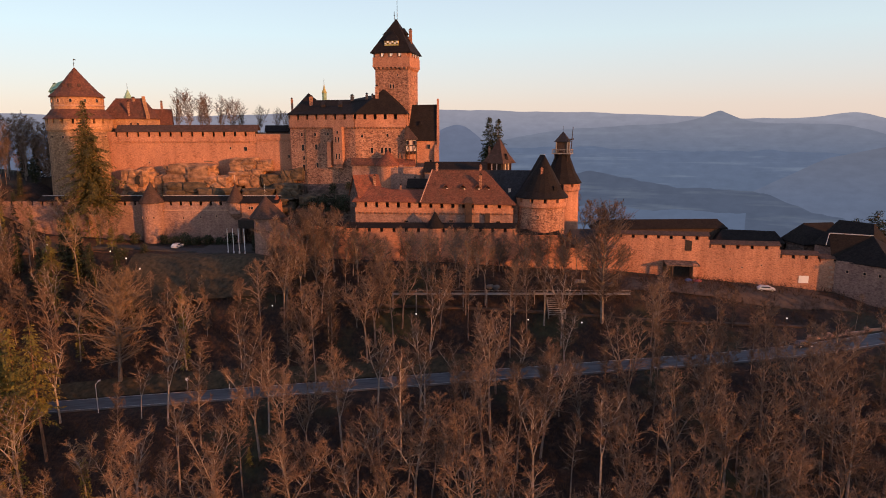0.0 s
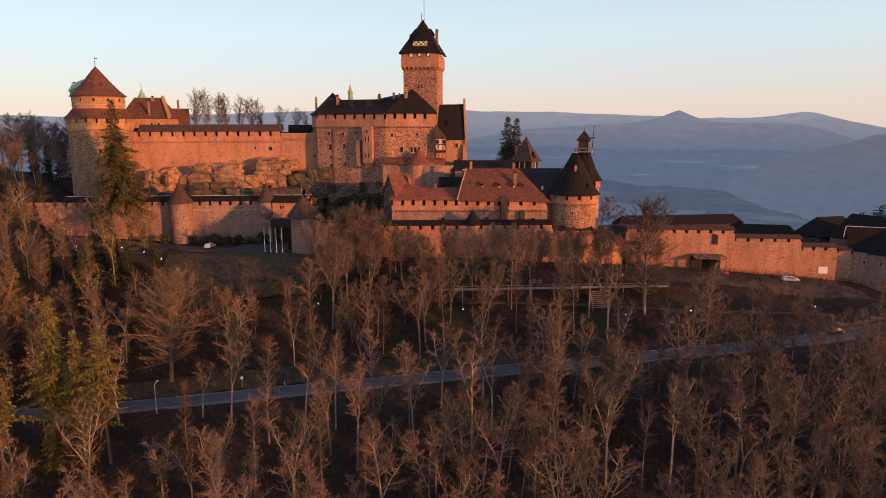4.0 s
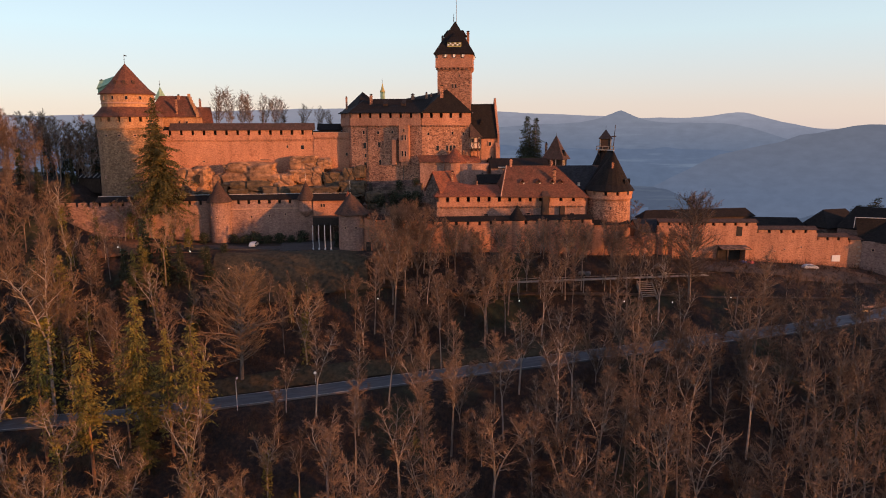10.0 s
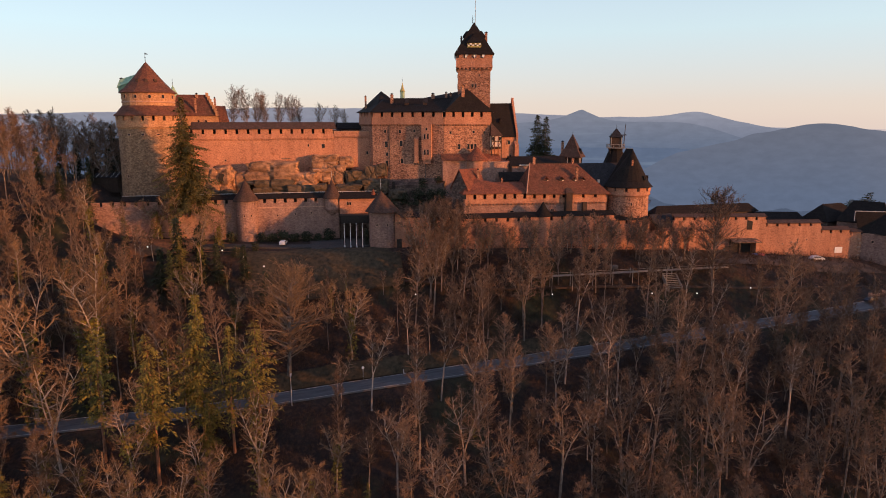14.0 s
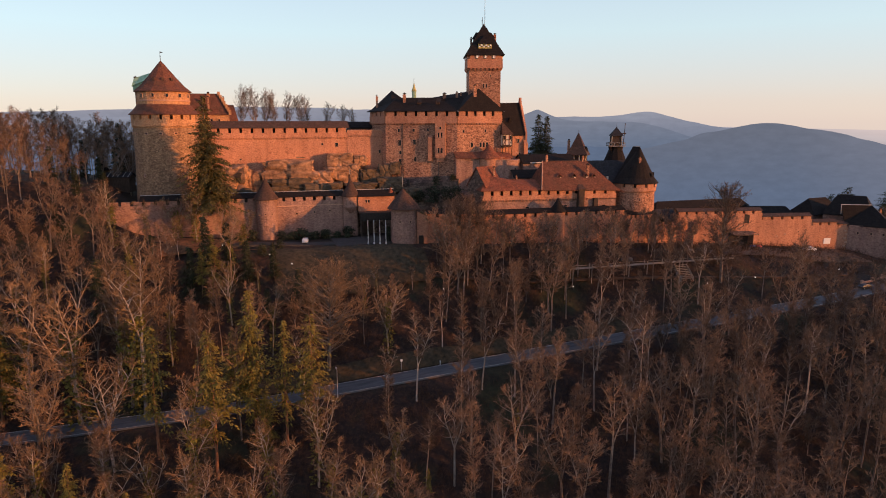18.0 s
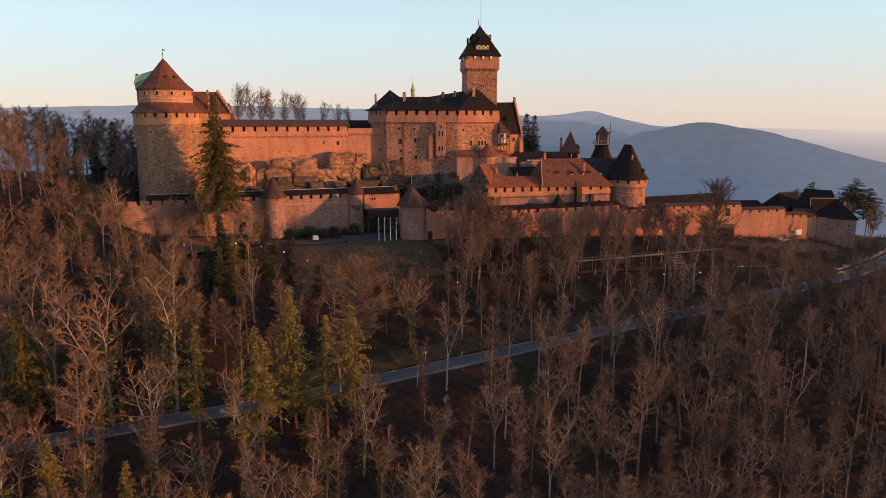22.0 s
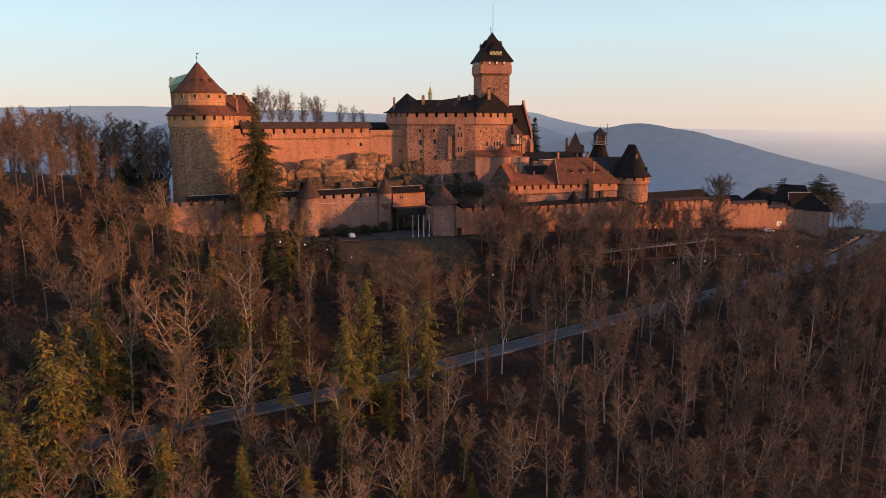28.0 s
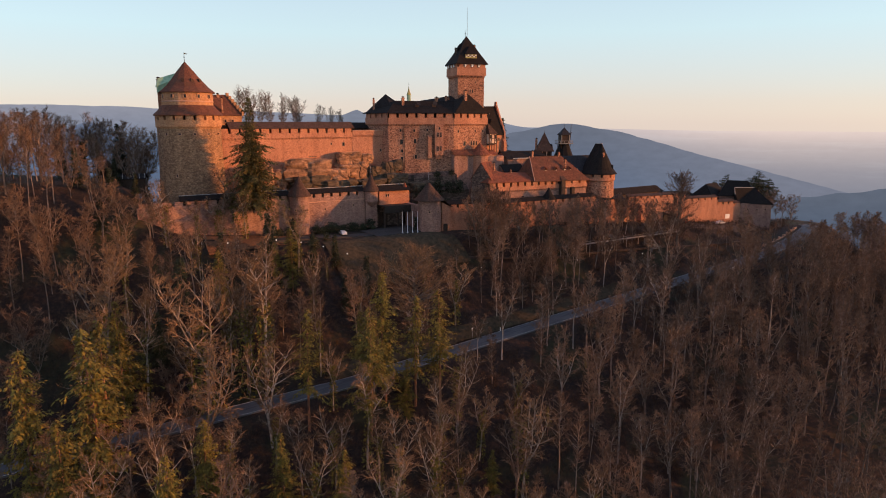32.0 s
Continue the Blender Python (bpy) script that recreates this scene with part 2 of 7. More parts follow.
GRASS = grained("winter_grass", (0.016, 0.015, 0.008), (0.085, 0.06, 0.034), 0.9, 0.95)
EARTH = grained("bare_earth", (0.04, 0.028, 0.022), (0.105, 0.07, 0.05), 0.7, 0.95)
COBBLE = grained("dark_worn_setts", (0.025, 0.023, 0.022), (0.07, 0.062, 0.058), 1.8, 0.9)
ASPHALT = grained("worn_asphalt", (0.05, 0.052, 0.057), (0.125, 0.128, 0.135), 0.6, 0.85, (0.3, 2.2, 1))
GRAVEL = grained("pale_gravel", (0.1, 0.088, 0.08), (0.2, 0.178, 0.16), 1.5, 0.95)
PAINT_LINE = grained("worn_road_paint", (0.14, 0.14, 0.14), (0.45, 0.45, 0.44), 2.0, 0.7)
GLASS = Mat("dark_window_glass", 0.2).colour((0.012, 0.012, 0.014)).m
# Near-black: shade behind parapets and inside openings is put into this colour
HOLLOW = grained("dark_interior_shade", (0.02, 0.016, 0.013), (0.045, 0.035, 0.03), 2.0)
CLOTH_RED = grained("red_tarpaulin", (0.22, 0.03, 0.03), (0.42, 0.12, 0.1), 2.5, 0.6)
CLOTH_BLUE = grained("blue_tarpaulin", (0.04, 0.06, 0.16), (0.08, 0.12, 0.28), 2.5, 0.6)
CAR_DARK = Mat("dark_blue_car_paint", 0.3).colour((0.03, 0.035, 0.05)).m
CAR_WHITE = Mat("white_car_paint", 0.3).colour((0.5, 0.5, 0.51)).m
RUBBER = Mat("tyre_rubber", 0.9).colour((0.02, 0.02, 0.02)).m


# ---- mesh helpers ----
def thing(name, at, label, category, group="", kind=""):
    ob = new(name)
    ob.empty_display_size = 0.5
    ob.location = at
    return tagged(ob, label, category, group, kind)


def place(ob, parent):
    """Hang a mesh that is built in world coordinates under its thing."""
    ob.parent = parent
    base = parent.matrix_basis if parent.parent is None else parent.parent.matrix_basis @ parent.matrix_parent_inverse @ parent.matrix_basis
    ob.matrix_parent_inverse = base.inverted()
    return ob


def part(name, bm, material, parent, label="", smooth=False):
    me = bpy.data.meshes.new(name)
    bm.normal_update()
    bm.to_mesh(me)
    bm.free()
    me.materials.append(material)
    if smooth:
        me.polygons.foreach_set("use_smooth", [True] * len(me.polygons))
    ob = new(name, me)
    if label:
        ob["label"] = label
    return place(ob, parent) if parent else ob


def raw(name, verts, faces, material, parent=None, smooth=False):
    me = bpy.data.meshes.new(name)
    me.from_pydata(verts, [], faces)
    me.materials.append(material)
    if smooth:
        me.polygons.foreach_set("use_smooth", [True] * len(me.polygons))
    ob = new(name, me)
    return place(ob, parent) if parent else ob


def poly(bm, pts):
    return bm.faces.new([bm.verts.new(p) for p in pts])


def fix(bm):
    bmesh.ops.remove_doubles(bm, verts=bm.verts, dist=0.001)
    bmesh.ops.recalc_face_normals(bm, faces=bm.faces)
    return bm


def solid(pts, z0, z1, bm=None, batter=0.0):
    """Upright prism over a plan polygon; z1 may be a list. batter: the foot stands out by that much."""
    bm = bm or bmesh.new()
    n = len(pts)
    cx, cy = sum(p[0] for p in pts) / n, sum(p[1] for p in pts) / n
    tops = z1 if isinstance(z1, (list, tuple)) else [z1] * n
    low = []
    for x, y in pts:
        d = math.hypot(x - cx, y - cy) or 1
        low.append(bm.verts.new((x + (x - cx) / d * batter, y + (y - cy) / d * batter, z0)))
    top = [bm.verts.new((x, y, z)) for (x, y), z in zip(pts, tops)]
    made = [bm.faces.new(low[::-1]), bm.faces.new(top)]
    for i in range(n):
        j = (i + 1) % n
        made.append(bm.faces.new((low[i], low[j], top[j], top[i])))
    bmesh.ops.recalc_face_normals(bm, faces=made)
    return bm


def oblong(cx, cy, wx, wy, rot=0.0):
    c, s = math.cos(radians(rot)), math.sin(radians(rot))
    return [(cx + c * u * wx / 2 - s * v * wy / 2, cy + s * u * wx / 2 + c * v * wy / 2) for u, v in ((-1, -1), (1, -1), (1, 1), (-1, 1))]


def strip(p0, p1, front, back):
    """Plan quad along p0-p1; front and back are offsets to the right-hand (outer) side and the inner side."""
    dx, dy = p1[0] - p0[0], p1[1] - p0[1]
    d = math.hypot(dx, dy)
    nx, ny = dy / d, -dx / d
    return [(p0[0] + nx * front, p0[1] + ny * front), (p1[0] + nx * front, p1[1] + ny * front),
            (p1[0] - nx * back, p1[1] - ny * back), (p0[0] - nx * back, p0[1] - ny * back)]


def along(p0, p1, s, out=0.0):
    dx, dy = p1[0] - p0[0], p1[1] - p0[1]
    d = math.hypot(dx, dy)
    return p0[0] + dx / d * s + dy / d * out, p0[1] + dy / d * s - dx / d * out


def lathe(profile, cx, cy, n=24, bm=None, turn=0.0, squash=1.0):
    bm = bm or bmesh.new()
    rings = []
    for r, z in profile:
        if r < 1e-4:
            rings.append([bm.verts.new((cx, cy, z))])
        else:
            rings.append([bm.verts.new((cx + r * math.cos(2 * math.pi * (i + turn) / n), cy + squash * r * math.sin(2 * math.pi * (i + turn) / n), z)) for i in range(n)])
    for a, b in zip(rings, rings[1:]):
        for i in range(n):
            j = (i + 1) % n
            if len(a) == 1 and len(b) > 1:
                bm.faces.new((a[0], b[j], b[i]))
            elif len(b) == 1 and len(a) > 1:
                bm.faces.new((a[i], a[j], b[0]))
            elif len(a) > 1:
                bm.faces.new((a[i], a[j], b[j], b[i]))
    return bm


def sheet_roof(faces, thick=0.25, bm=None):
    """Roof slopes, given as polygons of points, closed below to a slab."""
    bm = bm or bmesh.new()
    for f in faces:
        poly(bm, f)
    fix(bm)
    for f in bm.faces:
        f.normal_update()
    if sum(f.normal.z for f in bm.faces) < 0:
        bmesh.ops.reverse_faces(bm, faces=bm.faces)
    got = bmesh.ops.extrude_face_region(bm, geom=list(bm.faces))
    bmesh.ops.translate(bm, verts=[v for v in got["geom"] if isinstance(v, bmesh.types.BMVert)], vec=(0, 0, thick))
    bmesh.ops.recalc_face_normals(bm, faces=bm.faces)
    return bm


def tube(p0, p1, r0, r1=None, n=6, bm=None):
    bm = bm or bmesh.new()
    r1 = r0 if r1 is None else r1
    a, b = Vector(p0), Vector(p1)
    w = (b - a).normalized()
    u = w.orthogonal().normalized()
    v = w.cross(u)
    ring = [[bm.verts.new(p + (u * math.cos(2 * math.pi * i / n) + v * math.sin(2 * math.pi * i / n)) * r) for i in range(n)] for p, r in ((a, r0), (b, r1))]
    for i in range(n):
        j = (i + 1) % n
        bm.faces.new((ring[0][i], ring[0][j], ring[1][j], ring[1][i]))
    bm.faces.new(ring[0][::-1])
    bm.faces.new(ring[1])
    return bm


SHARED = {}


def block(name, w, d, h, material, bevel=0.0):
    """A shared mesh of a dressed block, w along x, d along y, standing on z = 0, with chamfered upper edges."""
    key = (name, w, d, h, material.name, bevel)
    if key not in SHARED:
        bm = solid(oblong(0, 0, w, d), 0, h)
        if bevel:
            bmesh.ops.bevel(bm, geom=[e for e in bm.edges if min(v.co.z for v in e.verts) > h - 0.01], offset=bevel, segments=1, affect="EDGES")
        me = bpy.data.meshes.new(name)
        bm.to_mesh(me)
        bm.free()
        me.materials.append(material)
        SHARED[key] = me
    return SHARED[key]


def corbel_mesh(w, d, h, material):
    key = ("corbel", w, d, h, material.name)
    if key not in SHARED:
        bm = bmesh.new()
        side = [(0.0, 0.0), (0.0, h), (-d, h), (-d, h * 0.55), (-d * 0.55, h * 0.3)]
        a = [bm.verts.new((-w / 2, y, z)) for y, z in side]
        b = [bm.verts.new((w / 2, y, z)) for y, z in side]
        bm.faces.new(a)
        bm.faces.new(b[::-1])
        for i in range(len(side)):
            j = (i + 1) % len(side)
            bm.faces.new((a[i], b[i], b[j], a[j]))
        bmesh.ops.recalc_face_normals(bm, faces=bm.faces)
        me = bpy.data.meshes.new("corbel")
        bm.to_mesh(me)
        bm.free()
        me.materials.append(material)
        SHARED[key] = me
    return SHARED[key]


def put(name, mesh, x, y, z, rot, parent, label=""):
    """One more object on a shared mesh, turned by rot degrees about z."""
    ob = new(name, mesh)
    ob.matrix_basis = pose(x, y, z, 0, 0, rot)
    if label:
        ob["label"] = label
    return place(ob, parent)


def window(parent, x, y, z, rot, w=0.9, h=1.4, trim=STONE_TRIM, mullion=False):
    """A stone-framed window on a wall whose outward normal is -y turned by rot: surround with a recessed dark pane."""
    key = ("window", w, h, trim.name, mullion)
    if key not in SHARED:
        bm = bmesh.new()
        t = 0.12
        solid([(-w / 2 - t, -0.14), (-w / 2, -0.14), (-w / 2, 0.1), (-w / 2 - t, 0.1)], -t, h + t, bm)
        solid([(w / 2, -0.14), (w / 2 + t, -0.14), (w / 2 + t, 0.1), (w / 2, 0.1)], -t, h + t, bm)
        solid([(-w / 2, -0.14), (w / 2, -0.14), (w / 2, 0.1), (-w / 2, 0.1)], h, h + t, bm)
        solid([(-w / 2 - 0.08, -0.22), (w / 2 + 0.08, -0.22), (w / 2 + 0.08, 0.1), (-w / 2 - 0.08, 0.1)], -t, 0.0, bm)
        if mullion:
            solid(oblong(0, -0.04, 0.16, 0.16), 0, h, bm)
        me = bpy.data.meshes.new("window")
        bm.to_mesh(me)
        bm.free()
        me.materials.append(trim)
        bm = solid(oblong(0, 0.0, w, 0.05), 0, h)
        pane = bpy.data.meshes.new("pane")
        bm.to_mesh(pane)
        bm.free()
        pane.materials.append(GLASS)
        SHARED[key] = (me, pane)
    frame_mesh, pane_mesh = SHARED[key]
    ob = put("window", frame_mesh, x, y, z, rot, parent)
    pane = new("pane", pane_mesh)
    pane.parent = ob
    return ob


def facing(p0, p1):
    """The turn, about z, that makes -y the outer normal of a wall from p0 to p1 (outside on the right-hand side)."""
    return math.degrees(math.atan2(p1[1] - p0[1], p1[0] - p0[0]))


def parapet(parent, p0, p1, sill, top, spacing=3.5, gap=0.8, material=STONE_RED, corbels=0.0, corbel_z=None, step=1.1, thick=0.9, out=0.35, start=None):
    """Merlons along a wall from sill to top, and a row of corbels below them."""
    d = math.hypot(p1[0] - p0[0], p1[1] - p0[1])
    rot = facing(p0, p1)
    n = max(1, round(d / spacing))
    pitch = d / n
    mesh = block("merlon", round(pitch - gap, 2), thick, round(top - sill, 2), material)
    for i in range(n):
        x, y = along(p0, p1, pitch * (i + 0.5), out - thick / 2)
        put("merlon", mesh, x, y, sill, rot, parent)
    if corbel_z is not None:
        mesh = corbel_mesh(0.42, out, 0.75, material)
        k = max(1, round(d / step))
        for i in range(k):
            x, y = along(p0, p1, d / k * (i + 0.5), 0.0)
            put("corbel", mesh, x, y, corbel_z - 0.75, rot, parent)


def ring_parapet(parent, cx, cy, r, sill, top, count, material, corbel_z=None, corbel_r=None, corbels=0, a0=0.0, span=360.0, gap=0.8, thick=0.8):
    w = round(math.radians(span) * r / count - gap, 2)
    mesh = block("merlon", w, thick, round(top - sill, 2), material)
    for i in range(count):
        a = a0 + span * (i + 0.5) / count
        put("merlon", mesh, cx + (r - thick / 2) * math.cos(radians(a)), cy + (r - thick / 2) * math.sin(radians(a)), sill, a + 90, parent)
    if corbels:
        mesh = corbel_mesh(0.4, round(r - corbel_r, 2), 0.7, material)
        for i in range(corbels):
            a = a0 + span * (i + 0.5) / corbels
            put("corbel", mesh, cx + corbel_r * math.cos(radians(a)), cy + corbel_r * math.sin(radians(a)), corbel_z - 0.7, a + 90, parent)


def chimney(parent, x, y, z0, z1, w=0.9, material=STONE_KEEP, rot=0.0):
    w *= 0.82
    bm = solid(oblong(x, y, w, w * 0.8, rot), z0, z1)
    solid(oblong(x, y, w * 1.25, w * 1.05, rot), z1, z1 + 0.2, bm)
    solid(oblong(x, y, w * 0.7, w * 0.5, rot), z1 + 0.2, z1 + 0.55, bm)
    ob = part("chimney", bm, material, parent)
    part("cap", sheet_roof([[(x - w * 0.6, y - w * 0.5, z1 + 0.55), (x + w * 0.6, y - w * 0.5, z1 + 0.55), (x, y, z1 + 0.95)], [(x + w * 0.6, y - w * 0.5, z1 + 0.55), (x + w * 0.6, y + w * 0.5, z1 + 0.55), (x, y, z1 + 0.95)],
         [(x + w * 0.6, y + w * 0.5, z1 + 0.55), (x - w * 0.6, y + w * 0.5, z1 + 0.55), (x, y, z1 + 0.95)], [(x - w * 0.6, y + w * 0.5, z1 + 0.55), (x - w * 0.6, y - w * 0.5, z1 + 0.55), (x, y, z1 + 0.95)]], 0.06), TILE_DARK, ob)
    return ob


def finial(parent, x, y, z0, z1, r=0.09, vane=False):
    bm = tube((x, y, z0), (x, y, z1), r, r * 0.5, 6)
    lathe([(0, z0 + (z1 - z0) * 0.45), (r * 2.6, z0 + (z1 - z0) * 0.52), (0, z0 + (z1 - z0) * 0.6)], x, y, 8, bm)
    ob = part("finial", bm, IRON, parent)
    if vane:
        part("vane", solid([(x, y - 0.03), (x + 0.9, y - 0.03), (x + 0.9, y + 0.03), (x, y + 0.03)], z1 - 0.5, [z1 - 0.05, z1 - 0.35, z1 - 0.35, z1 - 0.05]), IRON, ob)


def gable_roof(p, half, eave, ridge, a, b, over=0.4):
    """Two slopes over a house whose ridge runs from plan point a to b."""
    rot = math.atan2(b[1] - a[1], b[0] - a[0])
    nx, ny = -math.sin(rot), math.cos(rot)
    ux, uy = math.cos(rot) * over, math.sin(rot) * over
    A, B = (a[0] - ux, a[1] - uy), (b[0] + ux, b[1] + uy)
    h = half + over
    drop = eave - (ridge - eave) / half * over
    e = lambda q, s: (q[0] + nx * h * s, q[1] + ny * h * s, drop)
    return sheet_roof([[(*A, ridge), (*B, ridge), e(B, 1), e(A, 1)], [(*A, ridge), e(A, -1), e(B, -1), (*B, ridge)]])


def house(name, a, b, half, z0, eave, ridge, wall, roof, label, category="house", hip=0.0):
    """A house with its ridge from a to b; hip draws the ridge in at both ends."""
    t = thing(name, ((a[0] + b[0]) / 2, (a[1] + b[1]) / 2, z0), label, category)
    rot = math.atan2(b[1] - a[1], b[0] - a[0])
    nx, ny, ux, uy = -math.sin(rot), math.cos(rot), math.cos(rot), math.sin(rot)
    q = [(a[0] - nx * half, a[1] - ny * half), (b[0] - nx * half, b[1] - ny * half), (b[0] + nx * half, b[1] + ny * half), (a[0] + nx * half, a[1] + ny * half)]
    part("wall", solid(q, z0, eave), wall, t)
    if hip:
        o = 0.45
        A, B = (a[0] + ux * hip, a[1] + uy * hip, ridge), (b[0] - ux * hip, b[1] - uy * hip, ridge)
        c = [(q[0][0] - (ux + nx) * o, q[0][1] - (uy + ny) * o, eave - 0.2), (q[1][0] + (ux - nx) * o, q[1][1] + (uy - ny) * o, eave - 0.2),
             (q[2][0] + (ux + nx) * o, q[2][1] + (uy + ny) * o, eave - 0.2), (q[3][0] - (ux - nx) * o, q[3][1] - (uy - ny) * o, eave - 0.2)]
        part("roof", sheet_roof([[c[0], c[1], B, A], [c[1], c[2], B], [c[2], c[3], A, B], [c[3], c[0], A]]), roof, t)
    else:
        for p, s in ((a, -1), (b, 1)):
            bm = bmesh.new()
            tri = [(p[0] - nx * half, p[1] - ny * half, eave), (p[0] + nx * half, p[1] + ny * half, eave), (p[0], p[1], ridge - 0.05)]
            lo = [bm.verts.new(v) for v in tri]
            hi = [bm.verts.new((v[0] - ux * s * 0.5, v[1] - uy * s * 0.5, v[2])) for v in tri]
            bm.faces.new(lo)
            bm.faces.new(hi[::-1])
            for i in range(3):
                bm.faces.new((lo[i], lo[(i + 1) % 3], hi[(i + 1) % 3], hi[i]))
            bmesh.ops.recalc_face_normals(bm, faces=bm.faces)
            part("gable", bm, wall, t)
        part("roof", gable_roof(None, half, eave, ridge, a, b), roof, t)
    return t


# ---- ground ----
def ease(t):
    t = min(1.0, max(0.0, t))
    return t * t * (3 - 2 * t)


def table(x, xs, ys):
    return float(np.interp(x, xs, ys))


def road_y(x):
    return 138.0 + 0.12 * max(0.0, -100 - x) + (max(0.0, x - 60) / 57) ** 2 * 8


def road_z(x):
    return 28 + 0.08 * (min(x, 135) + 67)


def height(x, y):
    """The hill: a wooded slope, a level road across it, the castle's platform, and a fall to the valley all round."""
    d = y - road_y(x)
    zr = road_z(x)
    wob = 1.6 * noise.noise((x * 0.03, y * 0.03, 0.3)) + 0.7 * noise.noise((x * 0.11, y * 0.11, 4.0))
    if d < 0:
        s = max(0.0, -d - 4.5)
        h = zr - 0.2 - 0.52 * min(s, 75) - 0.4 * max(0.0, s - 75) + wob * ease(s / 10)
    else:
        s = max(0.0, d - 4.5)
        zp = table(x, (-200, -140, -100, -80, -60, 0, 40, 107, 150), (64, 58, 55, 54.2, 54.3, 53, 50.5, 46, 43))
        wide = table(x, (-200, -140, -60, 0, 40, 107, 150), (52, 48, 35, 26, 16, 20, 14))
        k = min(1.0, s / wide)
        h = zr - 0.2 + (zp - zr) * (0.55 * k + 0.45 * ease(k)) + wob * ease(s / 10) * ease((wide + 6 - s) / 12)
        h += 13 * ease((y - 188) / 26) * ease((-126 - x) / 16)
        h -= 0.62 * max(0.0, y - 250)
    h -= 0.45 * max(0.0, x - 150) + 0.3 * max(0.0, -260 - x)
    r = math.hypot(x, y - 150)
    floor_z = -70 - 0.14 * max(0.0, r - 350)
    return max(h, floor_z) if r < 420 else floor_z


def build_ground():
    out = [300, 380, 480, 620, 800, 1050, 1400, 1900, 2600, 3500, 4800]
    xs = [-v for v in reversed(out)] + list(np.arange(-262, 222, 3.0)) + [240, 262] + out
    ys = [-v for v in reversed(out)] + list(np.arange(-240, 40, 20.0)) + list(np.arange(40, 262, 3.0)) + [275] + out
    verts = [(float(x), float(y), height(x, y)) for y in ys for x in xs]
    n = len(xs)
    faces = [(j * n + i, j * n + i + 1, (j + 1) * n + i + 1, (j + 1) * n + i) for j in range(len(ys) - 1) for i in range(n - 1)]
    return tagged(raw("ground", verts, faces, LITTER, smooth=True), "steep wooded hillside covered with brown leaf litter", "ground", kind="structure")


build_ground()


def ribbon(name, line, half, lift, material, label, category, thick=0.3, kind="structure"):
    """A paved strip along a list of plan points; each point may give its own height."""
    bm = bmesh.new()
    rows = []
    for i, p in enumerate(line):
        a, b = line[max(0, i - 1)], line[min(len(line) - 1, i + 1)]
        dx, dy = b[0] - a[0], b[1] - a[1]
        d = math.hypot(dx, dy)
        nx, ny = -dy / d, dx / d
        z = p[2] if len(p) > 2 else height(p[0], p[1])
        rows.append([bm.verts.new((p[0] + nx * half * s, p[1] + ny * half * s, z + lift + dz)) for s, dz in ((-1.03, -thick), (-1, -0.03), (0, 0.04), (1, -0.03), (1.03, -thick))])
    for a, b in zip(rows, rows[1:]):
        for k in range(4):
            bm.faces.new((a[k], b[k], b[k + 1], a[k + 1]))
    bmesh.ops.recalc_face_normals(bm, faces=bm.faces)
    return tagged(part(name, bm, material, None), label, category, kind=kind)


ROAD = [(x, road_y(x), road_z(x)) for x in range(-262, 137, 4)] + [(140, 158, 43.7), (143, 164, 43.8), (144, 172, 43.6), (142, 182, 43.0), (138, 194, 42)]
ribbon("road", ROAD, 3.2, 0.14, ASPHALT, "grey worn asphalt road crossing the wooded slope", "road")
for s in (-2.95, 2.95):
    ribbon("road_marking", [(x, road_y(x) + s, road_z(x)) for x in range(-262, 124, 4)], 0.07, 0.19, PAINT_LINE, "worn white edge line on the asphalt road", "road marking", 0.02)
LANE = [(-104, 187.5), (-92, 188.5), (-80, 187.5), (-70, 186), (-62, 187)]
ribbon("lane", [(x, y, height(x, y)) for x, y in LANE], 2.6, 0.25, COBBLE, "dark gravel lane leading to the castle gate", "lane", 0.7)
ribbon("forecourt", [(-72, 187, 54.2), (-62, 187.5, 54.3), (-52, 189, 54.3)], 6.5, 0.2, COBBLE, "dark paved forecourt in front of the gate", "forecourt", 1.2)


def drape(name, x0, x1, y0, y1, lift, material, label, category, step=1.5):
    """A patch of other ground that lies on the hill, with a ragged outline."""
    verts, faces = [], []
    nx, ny = int((x1 - x0) / step), int((y1 - y0) / step)
    for j in range(ny + 1):
        for i in range(nx + 1):
            x, y = x0 + i * step, y0 + j * step
            u, v = 2 * i / nx - 1, 2 * j / ny - 1
            edge = 1.0 - max(abs(u), abs(v)) ** 2 + 0.5 * noise.noise((x * 0.16, y * 0.16, 9.0))
            verts.append((x, y, max(height(x, y), height(x + 1.5, y + 1.5), height(x - 1.5, y - 1.5)) - 0.3 + (lift + 0.3) * ease(edge / 0.5)))
    n = nx + 1
    faces = [(j * n + i, j * n + i + 1, (j + 1) * n + i + 1, (j + 1) * n + i) for j in range(ny) for i in range(nx)]
    return tagged(raw(name, verts, faces, material, smooth=True), label, category, kind="structure")


drape("meadow", -90, -46, 163, 184, 0.06, GRASS, "sloping winter lawn below the castle gate", "lawn")
drape("leaf_bank", -124, -94, 183, 199, 0.1, LITTER_LIT, "steep bank of leaf litter in a sunlit russet below the outer wall", "leaf bank")
drape("yard", 44, 108, 158, 175, 0.12, EARTH, "bare earth yard along the foot of the wall", "yard")
drape("verge", -104, 10, 142, 147, 0.1, GRASS, "strip of dull green grass beside the road", "grass verge")
ribbon("footpath", [(-60, 168), (-40, 164), (-20, 160), (5, 157), (30, 153), (60, 151), (90, 151)], 0.8, 0.1, EARTH, "narrow earth footpath across the slope", "footpath", 0.5)


